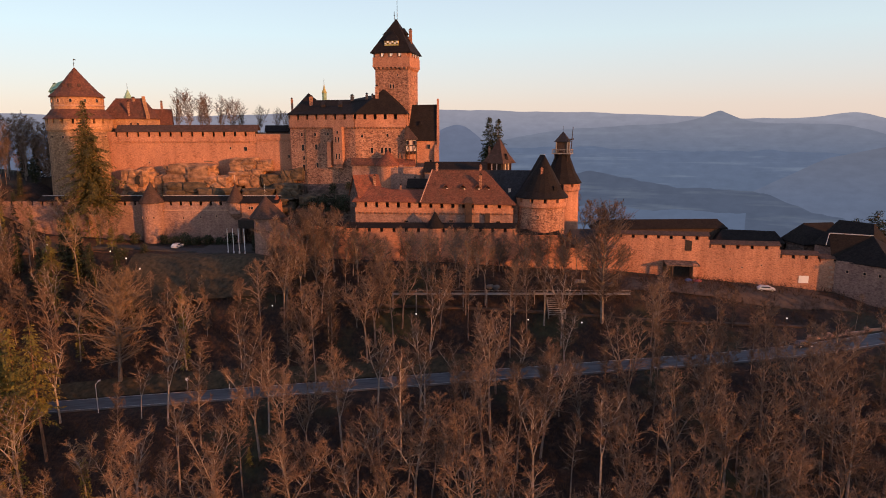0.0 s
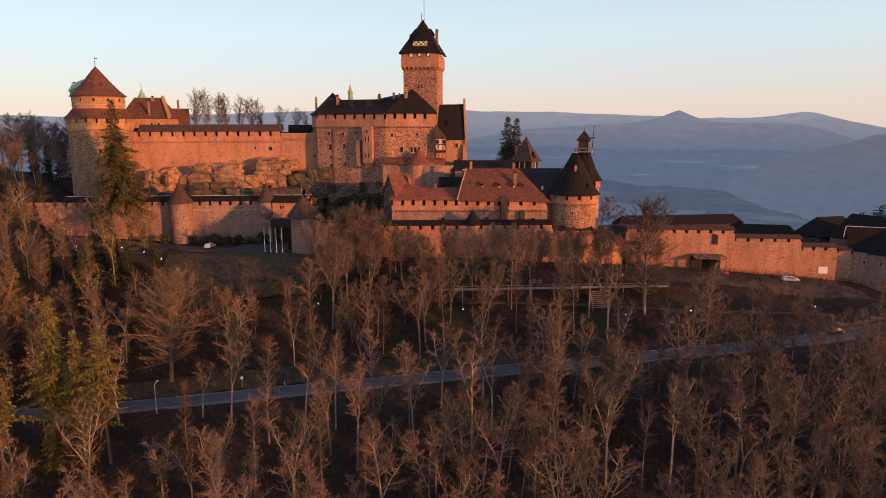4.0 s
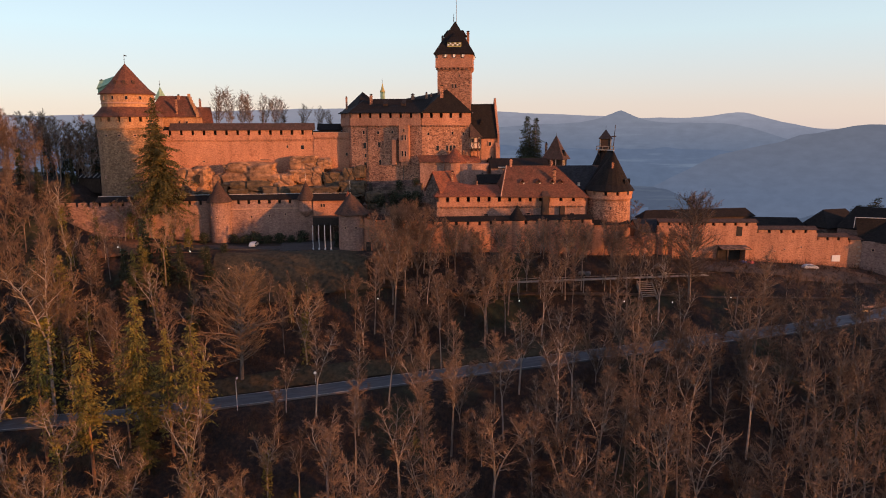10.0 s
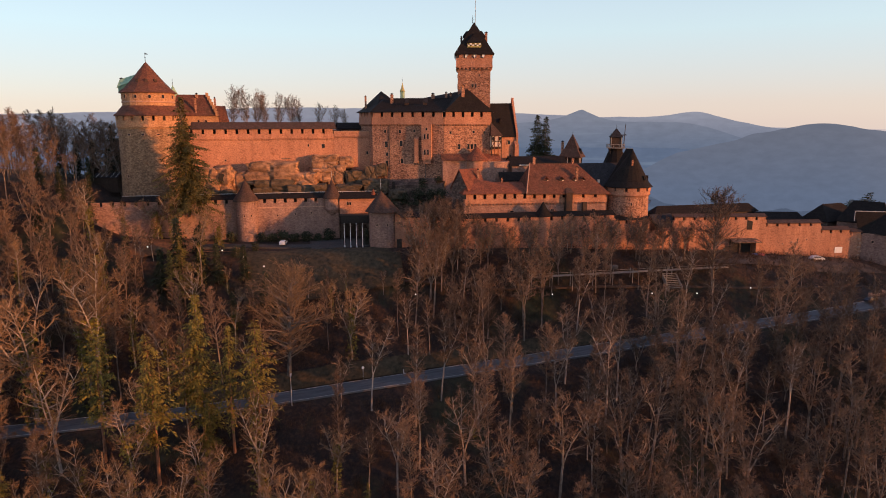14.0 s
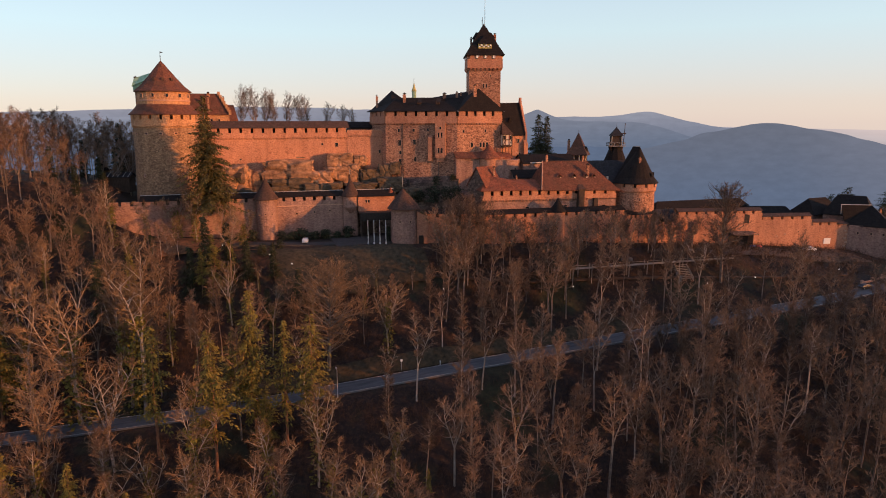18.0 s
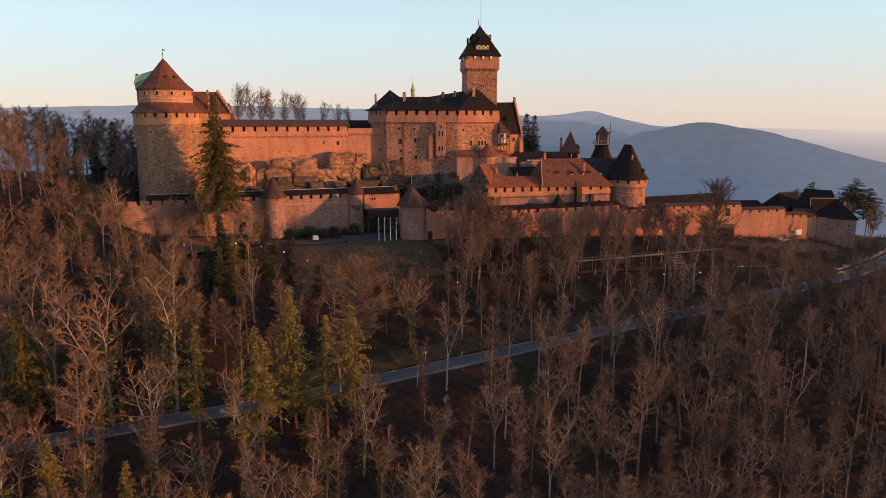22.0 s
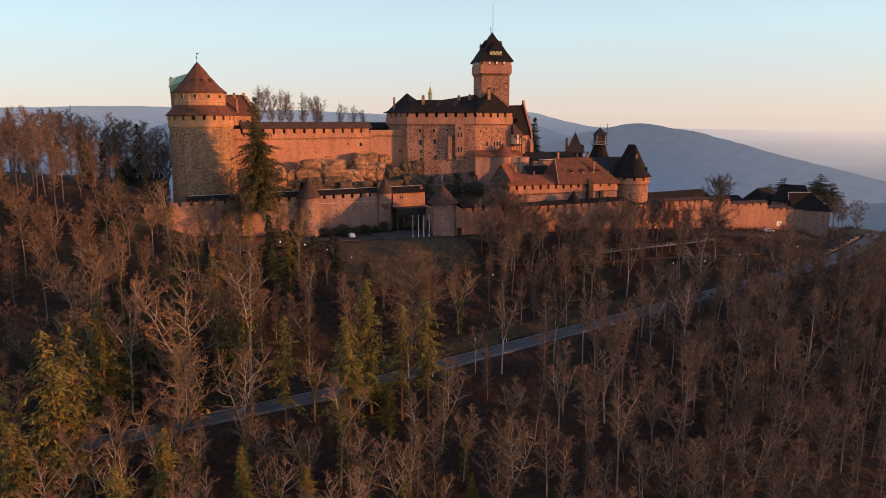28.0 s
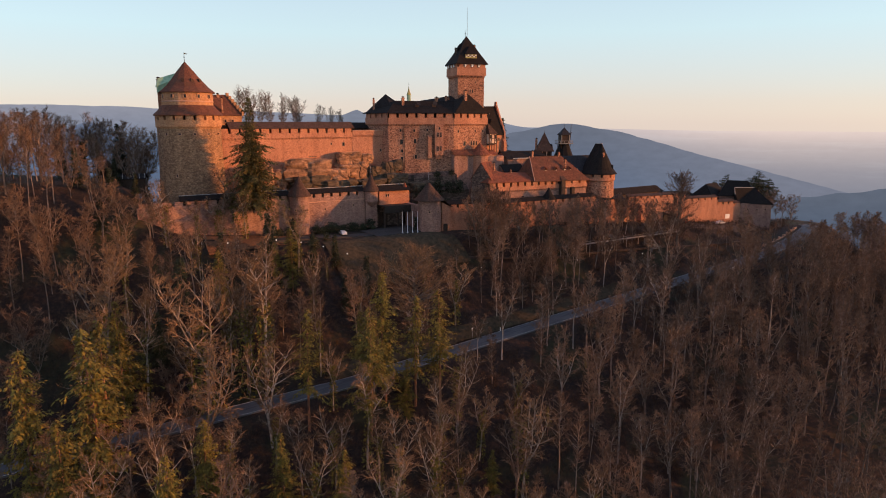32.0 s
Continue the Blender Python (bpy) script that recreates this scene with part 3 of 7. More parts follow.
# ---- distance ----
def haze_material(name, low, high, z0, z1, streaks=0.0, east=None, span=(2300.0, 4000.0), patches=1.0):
    """Backdrop glow: haze over far land put into colour by height, with thin mist."""
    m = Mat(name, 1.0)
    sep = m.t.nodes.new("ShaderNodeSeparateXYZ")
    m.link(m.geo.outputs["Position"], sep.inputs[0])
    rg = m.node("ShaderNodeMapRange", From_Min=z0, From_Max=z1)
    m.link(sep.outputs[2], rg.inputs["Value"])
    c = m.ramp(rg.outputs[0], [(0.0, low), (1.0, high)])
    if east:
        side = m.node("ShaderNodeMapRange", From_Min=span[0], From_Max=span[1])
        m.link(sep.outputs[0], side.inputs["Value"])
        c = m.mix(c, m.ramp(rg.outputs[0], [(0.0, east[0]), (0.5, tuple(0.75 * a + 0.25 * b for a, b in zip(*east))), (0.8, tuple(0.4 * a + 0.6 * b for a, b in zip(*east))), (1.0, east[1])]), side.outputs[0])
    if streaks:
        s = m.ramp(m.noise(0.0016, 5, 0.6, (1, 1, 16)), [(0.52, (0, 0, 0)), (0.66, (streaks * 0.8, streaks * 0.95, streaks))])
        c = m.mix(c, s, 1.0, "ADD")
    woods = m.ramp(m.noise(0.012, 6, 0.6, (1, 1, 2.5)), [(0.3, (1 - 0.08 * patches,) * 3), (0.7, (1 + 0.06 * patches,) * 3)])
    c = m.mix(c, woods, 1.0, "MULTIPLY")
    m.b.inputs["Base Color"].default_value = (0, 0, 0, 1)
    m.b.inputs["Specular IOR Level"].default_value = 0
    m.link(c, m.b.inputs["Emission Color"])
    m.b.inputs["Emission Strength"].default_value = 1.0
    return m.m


def far_ridge(name, dist, az0, az1, level, bumps, rough, material, label, foot=-760, seed=0.0, cx=-70):
    """A distant range: crest heights, in degrees over the eye, from a level and a few broad summits."""
    verts, faces = [], []
    steps = int((az1 - az0) / 0.25)
    for i in range(steps + 1):
        az = az0 + (az1 - az0) * i / steps
        el = level(az) + sum(h * math.exp(-abs((az - c) / w) ** p) for c, w, h, p in bumps)
        el += rough * noise.fractal((az * 0.35, seed, 0.0), 1.0, 2.0, 5)
        x, y = cx + dist * math.sin(radians(az)), -5 + dist * math.cos(radians(az))
        verts += [(x, y, 90.5 + dist * math.tan(radians(el))), (x * 0.96, y * 0.96, foot)]
        if i:
            k = 2 * i
            faces.append((k - 2, k - 1, k + 1, k))
    return tagged(raw(name, verts, faces, material, smooth=True), label, "distant hills", kind="structure")


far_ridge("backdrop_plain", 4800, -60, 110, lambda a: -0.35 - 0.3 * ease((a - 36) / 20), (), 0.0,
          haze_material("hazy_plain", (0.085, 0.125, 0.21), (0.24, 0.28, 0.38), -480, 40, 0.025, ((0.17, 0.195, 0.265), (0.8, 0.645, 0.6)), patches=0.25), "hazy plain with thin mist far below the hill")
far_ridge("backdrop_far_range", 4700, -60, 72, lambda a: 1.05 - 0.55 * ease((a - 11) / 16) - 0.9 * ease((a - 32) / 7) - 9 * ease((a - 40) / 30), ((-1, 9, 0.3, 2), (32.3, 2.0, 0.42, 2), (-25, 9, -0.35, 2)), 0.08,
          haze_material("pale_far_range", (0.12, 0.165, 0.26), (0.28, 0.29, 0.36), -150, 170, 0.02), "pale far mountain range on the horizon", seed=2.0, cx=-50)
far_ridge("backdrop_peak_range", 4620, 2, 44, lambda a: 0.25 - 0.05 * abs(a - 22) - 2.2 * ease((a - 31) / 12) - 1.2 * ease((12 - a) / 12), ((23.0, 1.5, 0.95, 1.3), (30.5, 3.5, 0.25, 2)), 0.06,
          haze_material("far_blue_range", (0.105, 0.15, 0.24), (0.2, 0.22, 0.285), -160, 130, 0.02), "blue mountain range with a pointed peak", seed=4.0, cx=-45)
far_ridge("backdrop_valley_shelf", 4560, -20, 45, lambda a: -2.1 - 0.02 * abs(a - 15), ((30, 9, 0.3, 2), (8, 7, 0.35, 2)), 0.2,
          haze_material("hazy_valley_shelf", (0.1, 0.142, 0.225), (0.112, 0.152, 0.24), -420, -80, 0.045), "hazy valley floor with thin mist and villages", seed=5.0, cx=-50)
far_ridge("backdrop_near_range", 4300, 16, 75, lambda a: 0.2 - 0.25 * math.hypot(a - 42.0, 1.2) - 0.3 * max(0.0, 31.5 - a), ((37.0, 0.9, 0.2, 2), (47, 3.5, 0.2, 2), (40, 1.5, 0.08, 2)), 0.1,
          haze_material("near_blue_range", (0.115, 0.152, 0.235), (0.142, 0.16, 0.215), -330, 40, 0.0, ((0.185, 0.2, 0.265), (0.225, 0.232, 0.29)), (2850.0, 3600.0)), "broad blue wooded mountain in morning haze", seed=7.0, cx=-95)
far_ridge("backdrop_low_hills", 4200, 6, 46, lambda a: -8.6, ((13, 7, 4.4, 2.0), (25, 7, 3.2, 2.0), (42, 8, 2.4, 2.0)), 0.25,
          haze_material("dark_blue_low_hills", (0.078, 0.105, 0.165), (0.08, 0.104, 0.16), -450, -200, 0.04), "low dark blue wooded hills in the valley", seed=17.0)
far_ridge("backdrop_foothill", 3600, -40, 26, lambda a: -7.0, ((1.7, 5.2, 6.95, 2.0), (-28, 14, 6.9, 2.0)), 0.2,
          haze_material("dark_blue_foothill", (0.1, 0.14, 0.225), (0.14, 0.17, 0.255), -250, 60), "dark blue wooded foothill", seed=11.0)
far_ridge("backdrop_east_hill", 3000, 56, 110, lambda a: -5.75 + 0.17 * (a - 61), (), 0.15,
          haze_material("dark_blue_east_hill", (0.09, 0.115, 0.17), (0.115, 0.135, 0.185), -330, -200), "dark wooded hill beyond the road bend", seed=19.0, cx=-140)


# ---- the castle: great west bastion ----
def great_bastion():
    cx, cy = -120.9, 215.2
    t = thing("bastion_tower", (cx, cy, 58), "massive round red sandstone bastion with a two-tiered red tile roof", "tower")
    part("lower_drum", lathe([(10.6, 56), (9.75, 78), (9.6, 89.0)], cx, cy, 40), STONE_DRUM, t, smooth=True)
    part("gun_deck", lathe([(9.6, 88.9), (9.95, 89.6), (9.95, 91.5), (0, 91.5)], cx, cy, 40), STONE_TAN, t)
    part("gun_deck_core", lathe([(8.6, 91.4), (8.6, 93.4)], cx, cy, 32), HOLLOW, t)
    ring_parapet(t, cx, cy, 9.95, 91.5, 93.2, 20, STONE_TAN, 89.7, 9.55, 62, gap=0.85, thick=1.0)
    part("skirt_roof", lathe([(10.55, 92.9), (10.6, 93.1), (9.3, 94.3), (7.85, 96.1), (7.6, 96.1)], cx, cy, 24), TILE_MAROON, t)
    part("upper_drum", lathe([(7.75, 95.6), (7.75, 100.2)], cx, cy, 24), STONE_TAN, t)
    part("string_course", lathe([(7.75, 97.0), (7.92, 97.1), (7.92, 97.35), (7.75, 97.45)], cx, cy, 24), STONE_TRIM, t)
    part("upper_roof", lathe([(8.5, 99.9), (8.55, 100.15), (6.5, 101.9), (3.9, 104.9), (1.6, 107.8), (0, 109.7)], cx, cy, 12, turn=0.5), TILE_MAROON, t)
    for a in range(0, 360, 30):
        window(t, cx + 7.75 * math.cos(radians(a + 15)), cy + 7.75 * math.sin(radians(a + 15)), 98.3, a + 105, 0.75, 1.0)
    for a in range(190, 350, 26):
        window(t, cx + 9.68 * math.cos(radians(a)), cy + 9.68 * math.sin(radians(a)), 87.0, a + 90, 0.8, 0.5)
    for a in (232, 300):
        window(t, cx + 9.85 * math.cos(radians(a)), cy + 9.85 * math.sin(radians(a)), 74.0, a + 90, 0.5, 0.9)
    # copper-clad dormer on the west slope, with its stack
    dx, dy = cx - 7.0, cy + 0.6
    dorm = part("dormer", sheet_roof([[(dx - 1.8, dy - 1.7, 101.6), (dx - 1.8, dy + 1.7, 101.6), (dx - 1.2, dy, 104.0)], [(dx - 1.8, dy - 1.7, 101.6), (dx - 1.2, dy, 104.0), (cx - 2.4, dy, 106.0), (cx - 4.2, dy - 1.7, 103.6)],
                                      [(dx - 1.8, dy + 1.7, 101.6), (cx - 4.2, dy + 1.7, 103.6), (cx - 2.4, dy, 106.0), (dx - 1.2, dy, 104.0)]], 0.2), COPPER, t, "green copper dormer")
    part("cheek", solid([(dx - 1.5, dy - 1.4), (dx + 3, dy - 1.4), (dx + 3, dy + 1.4), (dx - 1.5, dy + 1.4)], 100.0, [101.7, 103.9, 103.9, 101.7]), COPPER, dorm)
    chimney(t, dx - 0.9, dy + 1.0, 95, 103.9, 1.2)
    for a in (250, 280, 310):
        x, y = cx + 5.0 * math.cos(radians(a)), cy + 5.0 * math.sin(radians(a))
        part("roof_hatch", solid(oblong(x, y, 0.8, 0.7, a + 90), 103.2, 104.2), TILE_BROWN, t)
    finial(t, cx, cy, 109.4, 112.4, 0.1, True)
    hs = house("bastion_house", (-118.0, 228), (-102.3, 229.2), 5.6, 62, 93.2, 100.0, STONE_TAN, TILE_MAROON, "red-roofed stone house with a stepped gable behind the round bastion", hip=3.2)
    for i in range(7):
        u = i / 6.0
        put("crow_step", block("crow_step", 0.9, 0.8, 1.5, STONE_TAN), -105.2 + 3.6 * u, 228.6 - 5.4 * u, 99.4 - 6.3 * u, 5, hs)
    chimney(hs, -108.3, 223.6, 93, 98.4, 0.7)
    for x in (-107.6, -105.2):
        window(hs, x, 223.0, 90.8, 4, 0.6, 0.9)


great_bastion()
h = house("bastion_wing", (-107, 240), (-101.5, 242), 4.0, 62, 91.6, 96.6, STONE_RED, TILE_MAROON, "small stone wing with a maroon tile roof behind the bastion")
chimney(h, -108.5, 228, 96, 99.9, 1.0)
chimney(h, -104.5, 241, 94, 99.0, 0.8)
g = thing("copper_spire_turret", (-119.6, 246.8, 60), "slim stair turret with a green copper spire", "turret")
part("shaft", lathe([(1.8, 60), (1.8, 99)], -119.6, 246.8, 12), STONE_RED, g)
part("spire", lathe([(2.6, 99.4), (1.2, 101.9), (0.0, 104.4)], -119.6, 246.8, 8), COPPER, g)
finial(g, -119.6, 246.8, 103.6, 106.6)


# ---- upper curtain walls ----
def upper_wall():
    p0, p1, q = (-112.2, 214.2), (-63.0, 218.2), (-49.5, 217.0)
    t = thing("curtain_wall", (-88, 216, 66), "tall red sandstone wall with a tiled wall walk above bare rock", "wall")
    part("wall", solid(strip(p0, p1, 0.0, 3.2), 62, 87.8), STONE_RED, t)
    part("cornice", solid(strip(p0, p1, 0.33, 0.2), 86.3, 87.85), STONE_RED, t)
    parapet(t, p0, p1, 87.85, 89.45, 3.55, 0.85, STONE_RED, corbel_z=86.3, step=1.25, out=0.33)
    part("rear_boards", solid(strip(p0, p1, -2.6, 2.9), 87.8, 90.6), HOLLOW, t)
    a, b = along(p0, p1, 3.4, 0.75), along(p0, p1, 50.0, 0.75)
    c, d, e, f = along(p0, p1, 50.0, -2.0), along(p0, p1, 3.4, -2.0), along(p0, p1, 50.0, -4.2), along(p0, p1, 3.4, -4.2)
    part("roof", sheet_roof([[(*a, 89.35), (*b, 89.35), (*c, 91.55), (*d, 91.55)], [(*d, 91.55), (*c, 91.55), (*e, 89.8), (*f, 89.8)]], 0.18), TILE_BROWN, t, "brown tile roof over the wall walk")
    for s, z, w, h in ((40.6, 83.5, 0.55, 0.8), (45.6, 83.0, 1.0, 1.3), (13.5, 79.0, 0.5, 0.5)):
        x, y = along(p0, p1, s)
        window(t, x, y, z, facing(p0, p1), w, h)
    x, y = along(p0, p1, 33, 0.1)
    part("weathered_patch", solid(oblong(x, y, 3.0, 0.3, 4), 79.4, [79.8, 79.6, 79.6, 79.8]), STONE_OLD, t)
    t.location.z -= 0.7
    u = thing("connecting_wall", (-56, 217, 66), "lower plain red sandstone wall beside the residence", "wall")
    part("wall", solid(strip(p1, q, 0.15, 2.5), 62, 86.2), STONE_RED, u)
    part("coping", solid(strip(p1, q, 0.45, 2.6), 86.2, 87.8), STONE_RED, u)
    part("cap", solid(strip(p1, q, 0.6, 2.7), 87.8, 88.0), STONE_TRIM, u)
    mesh = corbel_mesh(0.42, 0.3, 0.75, STONE_RED)
    for i in range(11):
        x, y = along(p1, q, 0.8 + 1.15 * i, 0.15)
        put("corbel", mesh, x, y, 85.45, facing(p1, q), u)
    x, y = along(p1, q, 11.2, 0.15)
    window(u, x, y, 80.0, facing(p1, q), 0.6, 1.0)


upper_wall()
house("garden_shed", (-61.5, 226), (-54, 227), 2.6, 70, 88.8, 90.6, WOOD_DARK, TILE_DARK, "dark low-roofed lean-to behind the upper wall", "shed")


# ---- residence ----
def residence():
    A2, A, B, C, C2, E = (-53.4, 226.2), (-50.2, 213.6), (-27.3, 203.7), (-11.3, 204.2), (-10.8, 217), (-41, 232)
    t = thing("residence", (-32, 212, 66), "tall red sandstone castle residence under dark hipped roofs", "castle building")
    plan = [A2, A, B, C, C2, E]
    part("wall", solid(plan, 60, 92.2), STONE_KEEP, t)
    sides = [(A2, A), (A, B), (B, C), (C, C2)]
    for p, q in sides:
        part("upper_gallery", solid(strip(p, q, 0.4, 0.6), 90.2, 92.6), STONE_RED, t)
        d = math.hypot(q[0] - p[0], q[1] - p[1])
        parapet(t, p, q, 92.6, 94.3, 3.4, 0.95, STONE_RED, corbel_z=90.3, step=1.0, out=0.4, thick=0.8)
    part("attic_core", solid([(A2[0] + 1, A2[1]), (A[0] + 1, A[1] + 1.2), (B[0] + .3, B[1] + 1.2), (C[0] - 1.2, C[1] + 1.2), (C2[0] - 1.2, C2[1]), E], 92.2, 94.3), HOLLOW, t)
    a2, a, b, c, c2, e = (-54.6, 226.8, 94.15), (-51.0, 212.8, 94.15), (-27.4, 202.8, 94.15), (-10.5, 203.4, 94.15), (-10.0, 217.6, 94.15), (-41, 233, 94.15)
    L0, L1, M, R, R1 = (-45.2, 217.6, 98.8), (-40.0, 227.5, 97.6), (-22.6, 211.0, 98.8), (-18.6, 207.2, 101.7), (-16.6, 216, 101.7)
    part("roof", sheet_roof([[a2, a, L0], [a2, L0, L1], [a, b, M, L0], [b, R, M], [b, c, R], [c, c2, R1], [c, R1, R], [M, R, R1], [e, a2, L1], [L0, M, L1], [M, R1, L1], [R1, c2, e], [R1, e, L1]], 0.22), TILE_DARK, t)
    tent = [(-53.4, 226.0, 94.6), (-47.8, 216.0, 96.8), (-39.5, 220.5, 96.5), (-42.5, 231.5, 94.6)]
    part("corner_roof", sheet_roof([[tent[i], tent[(i + 1) % 4], (-45.9, 224.0, 101.5)] for i in range(4)], 0.2), TILE_DARK, t)
    part("ridge_lead", tube(L0, M, 0.14, 0.14, 6, tube(R, b, 0.1, 0.1, 6, tube(R, c, 0.1, 0.1, 6, tube(a, L0, 0.1, 0.1, 6)))), LEAD, t)
    for x, y, z0, z1, w in ((-51.5, 223, 95, 99.2, 0.8), (-43.2, 214.8, 96, 99.7, 1.15), (-29.3, 213.0, 97, 99.8, 1.3), (-24.6, 213.5, 97, 100.3, 0.9), (-22.8, 214.5, 97, 100.1, 0.7), (-20.4, 206.0, 97, 102.3, 1.25)):
        chimney(t, x, y, z0, z1, w)
    for x, y in ((-38.6, 211.4), (-32.7, 209.0)):
        hatch = part("roof_hatch", sheet_roof([[(x - 0.7, y - 0.6, 97.1), (x + 0.7, y - 1.0, 97.3), (x + 0.9, y - 0.2, 98.7), (x - 0.5, y + 0.2, 98.6)]], 0.1), SLATE, t, "open metal roof hatch")
        part("frame", solid(oblong(x, y + 0.3, 1.4, 0.3, -20), 96.6, 97.6), WOOD_DARK, hatch)
    r = facing(A, B)

    def win(s, z, w, h, p=A, q=B, m=False):
        x, y = along(p, q, s)
        window(t, x, y, z, facing(p, q), w, h, mullion=m)
    for s, z, w, h in ((4.6, 87.3, 0.8, 1.1), (9.8, 87.3, 0.8, 1.0), (4.9, 82.6, 1.1, 1.9), (5.0, 76.0, 1.0, 2.0), (10.1, 83.0, 1.0, 1.7), (10.3, 77.2, 0.9, 1.6), (14.8, 87.6, 0.7, 0.9), (5.1, 79.6, 0.8, 1.2)):
        win(s, z, w, h)
    for s, z, w, h in ((2.2, 87.0, 0.7, 0.9), (10.2, 87.2, 0.7, 0.9), (13.8, 87.0, 0.6, 0.9), (5.2, 82.0, 0.9, 1.7), (8.4, 82.0, 0.8, 1.7), (9.6, 82.0, 0.8, 1.7), (10.8, 82.0, 0.8, 1.7), (2.4, 77.8, 0.9, 0.8)):
        win(s, z, w, h, B, C)
    for s in (5.6, 6.9, 8.2, 9.5):
        win(s, 76.2, 1.0, 1.1, B, C)
    for s in (3.0, 8.5):
        win(s, 84.0, 0.8, 1.4, A2, A)
    # stair turret and garderobe shaft on the long front
    u, v = along(A, B, 17.6, 1.5), along(A, B, 21.0, 1.5)
    st = part("stair_turret", solid([along(A, B, 17.6, -0.3), along(A, B, 17.6, 1.5), along(A, B, 20.9, 1.5), along(A, B, 20.9, -0.3)], 78.5, 90.2), STONE_RED, t, "square dressed-stone stair turret")
    part("corbel_foot", solid([along(A, B, 18.0, -0.3), along(A, B, 18.0, 1.0), along(A, B, 20.5, 1.0), along(A, B, 20.5, -0.3)], 77.2, 78.5), STONE_RED, t)
    for s in (18.7, 19.8):
        for z in (80.2, 85.4):
            x, y = along(A, B, s, 1.5)
            window(t, x, y, z, r, 0.55, 1.7)
    x, y = along(A, B, 19.3, 1.5)
    window(t, x, y, 88.2, r, 0.6, 0.8)
    part("garderobe_shaft", solid([along(A, B, 15.0, -0.3), along(A, B, 15.0, 1.2), along(A, B, 16.4, 1.2), along(A, B, 16.4, -0.3)], 77.5, [86.2, 85.4, 85.4, 86.2]), STONE_RED, t)
    for s in (6.0, 18.5):
        part("drain_pipe", tube((*along(A, B, s, 0.12), 70), (*along(A, B, s, 0.12), 90), 0.08), IRON, t)
    # ridge turret with a gilt spire
    k = thing("ridge_turret", (-39.2, 217.3, 97), "slim green copper ridge turret with a pointed spire", "ridge turret")
    part("body", lathe([(0.75, 97.0), (0.75, 101.2), (0.95, 101.3)], -39.2, 217.3, 8), COPPER, k)
    part("spire", lathe([(0.95, 101.3), (0.4, 102.6), (0, 104.6)], -39.2, 217.3, 8), OCHRE, k)
    finial(k, -39.2, 217.3, 104.4, 106.0, 0.05)


residence()


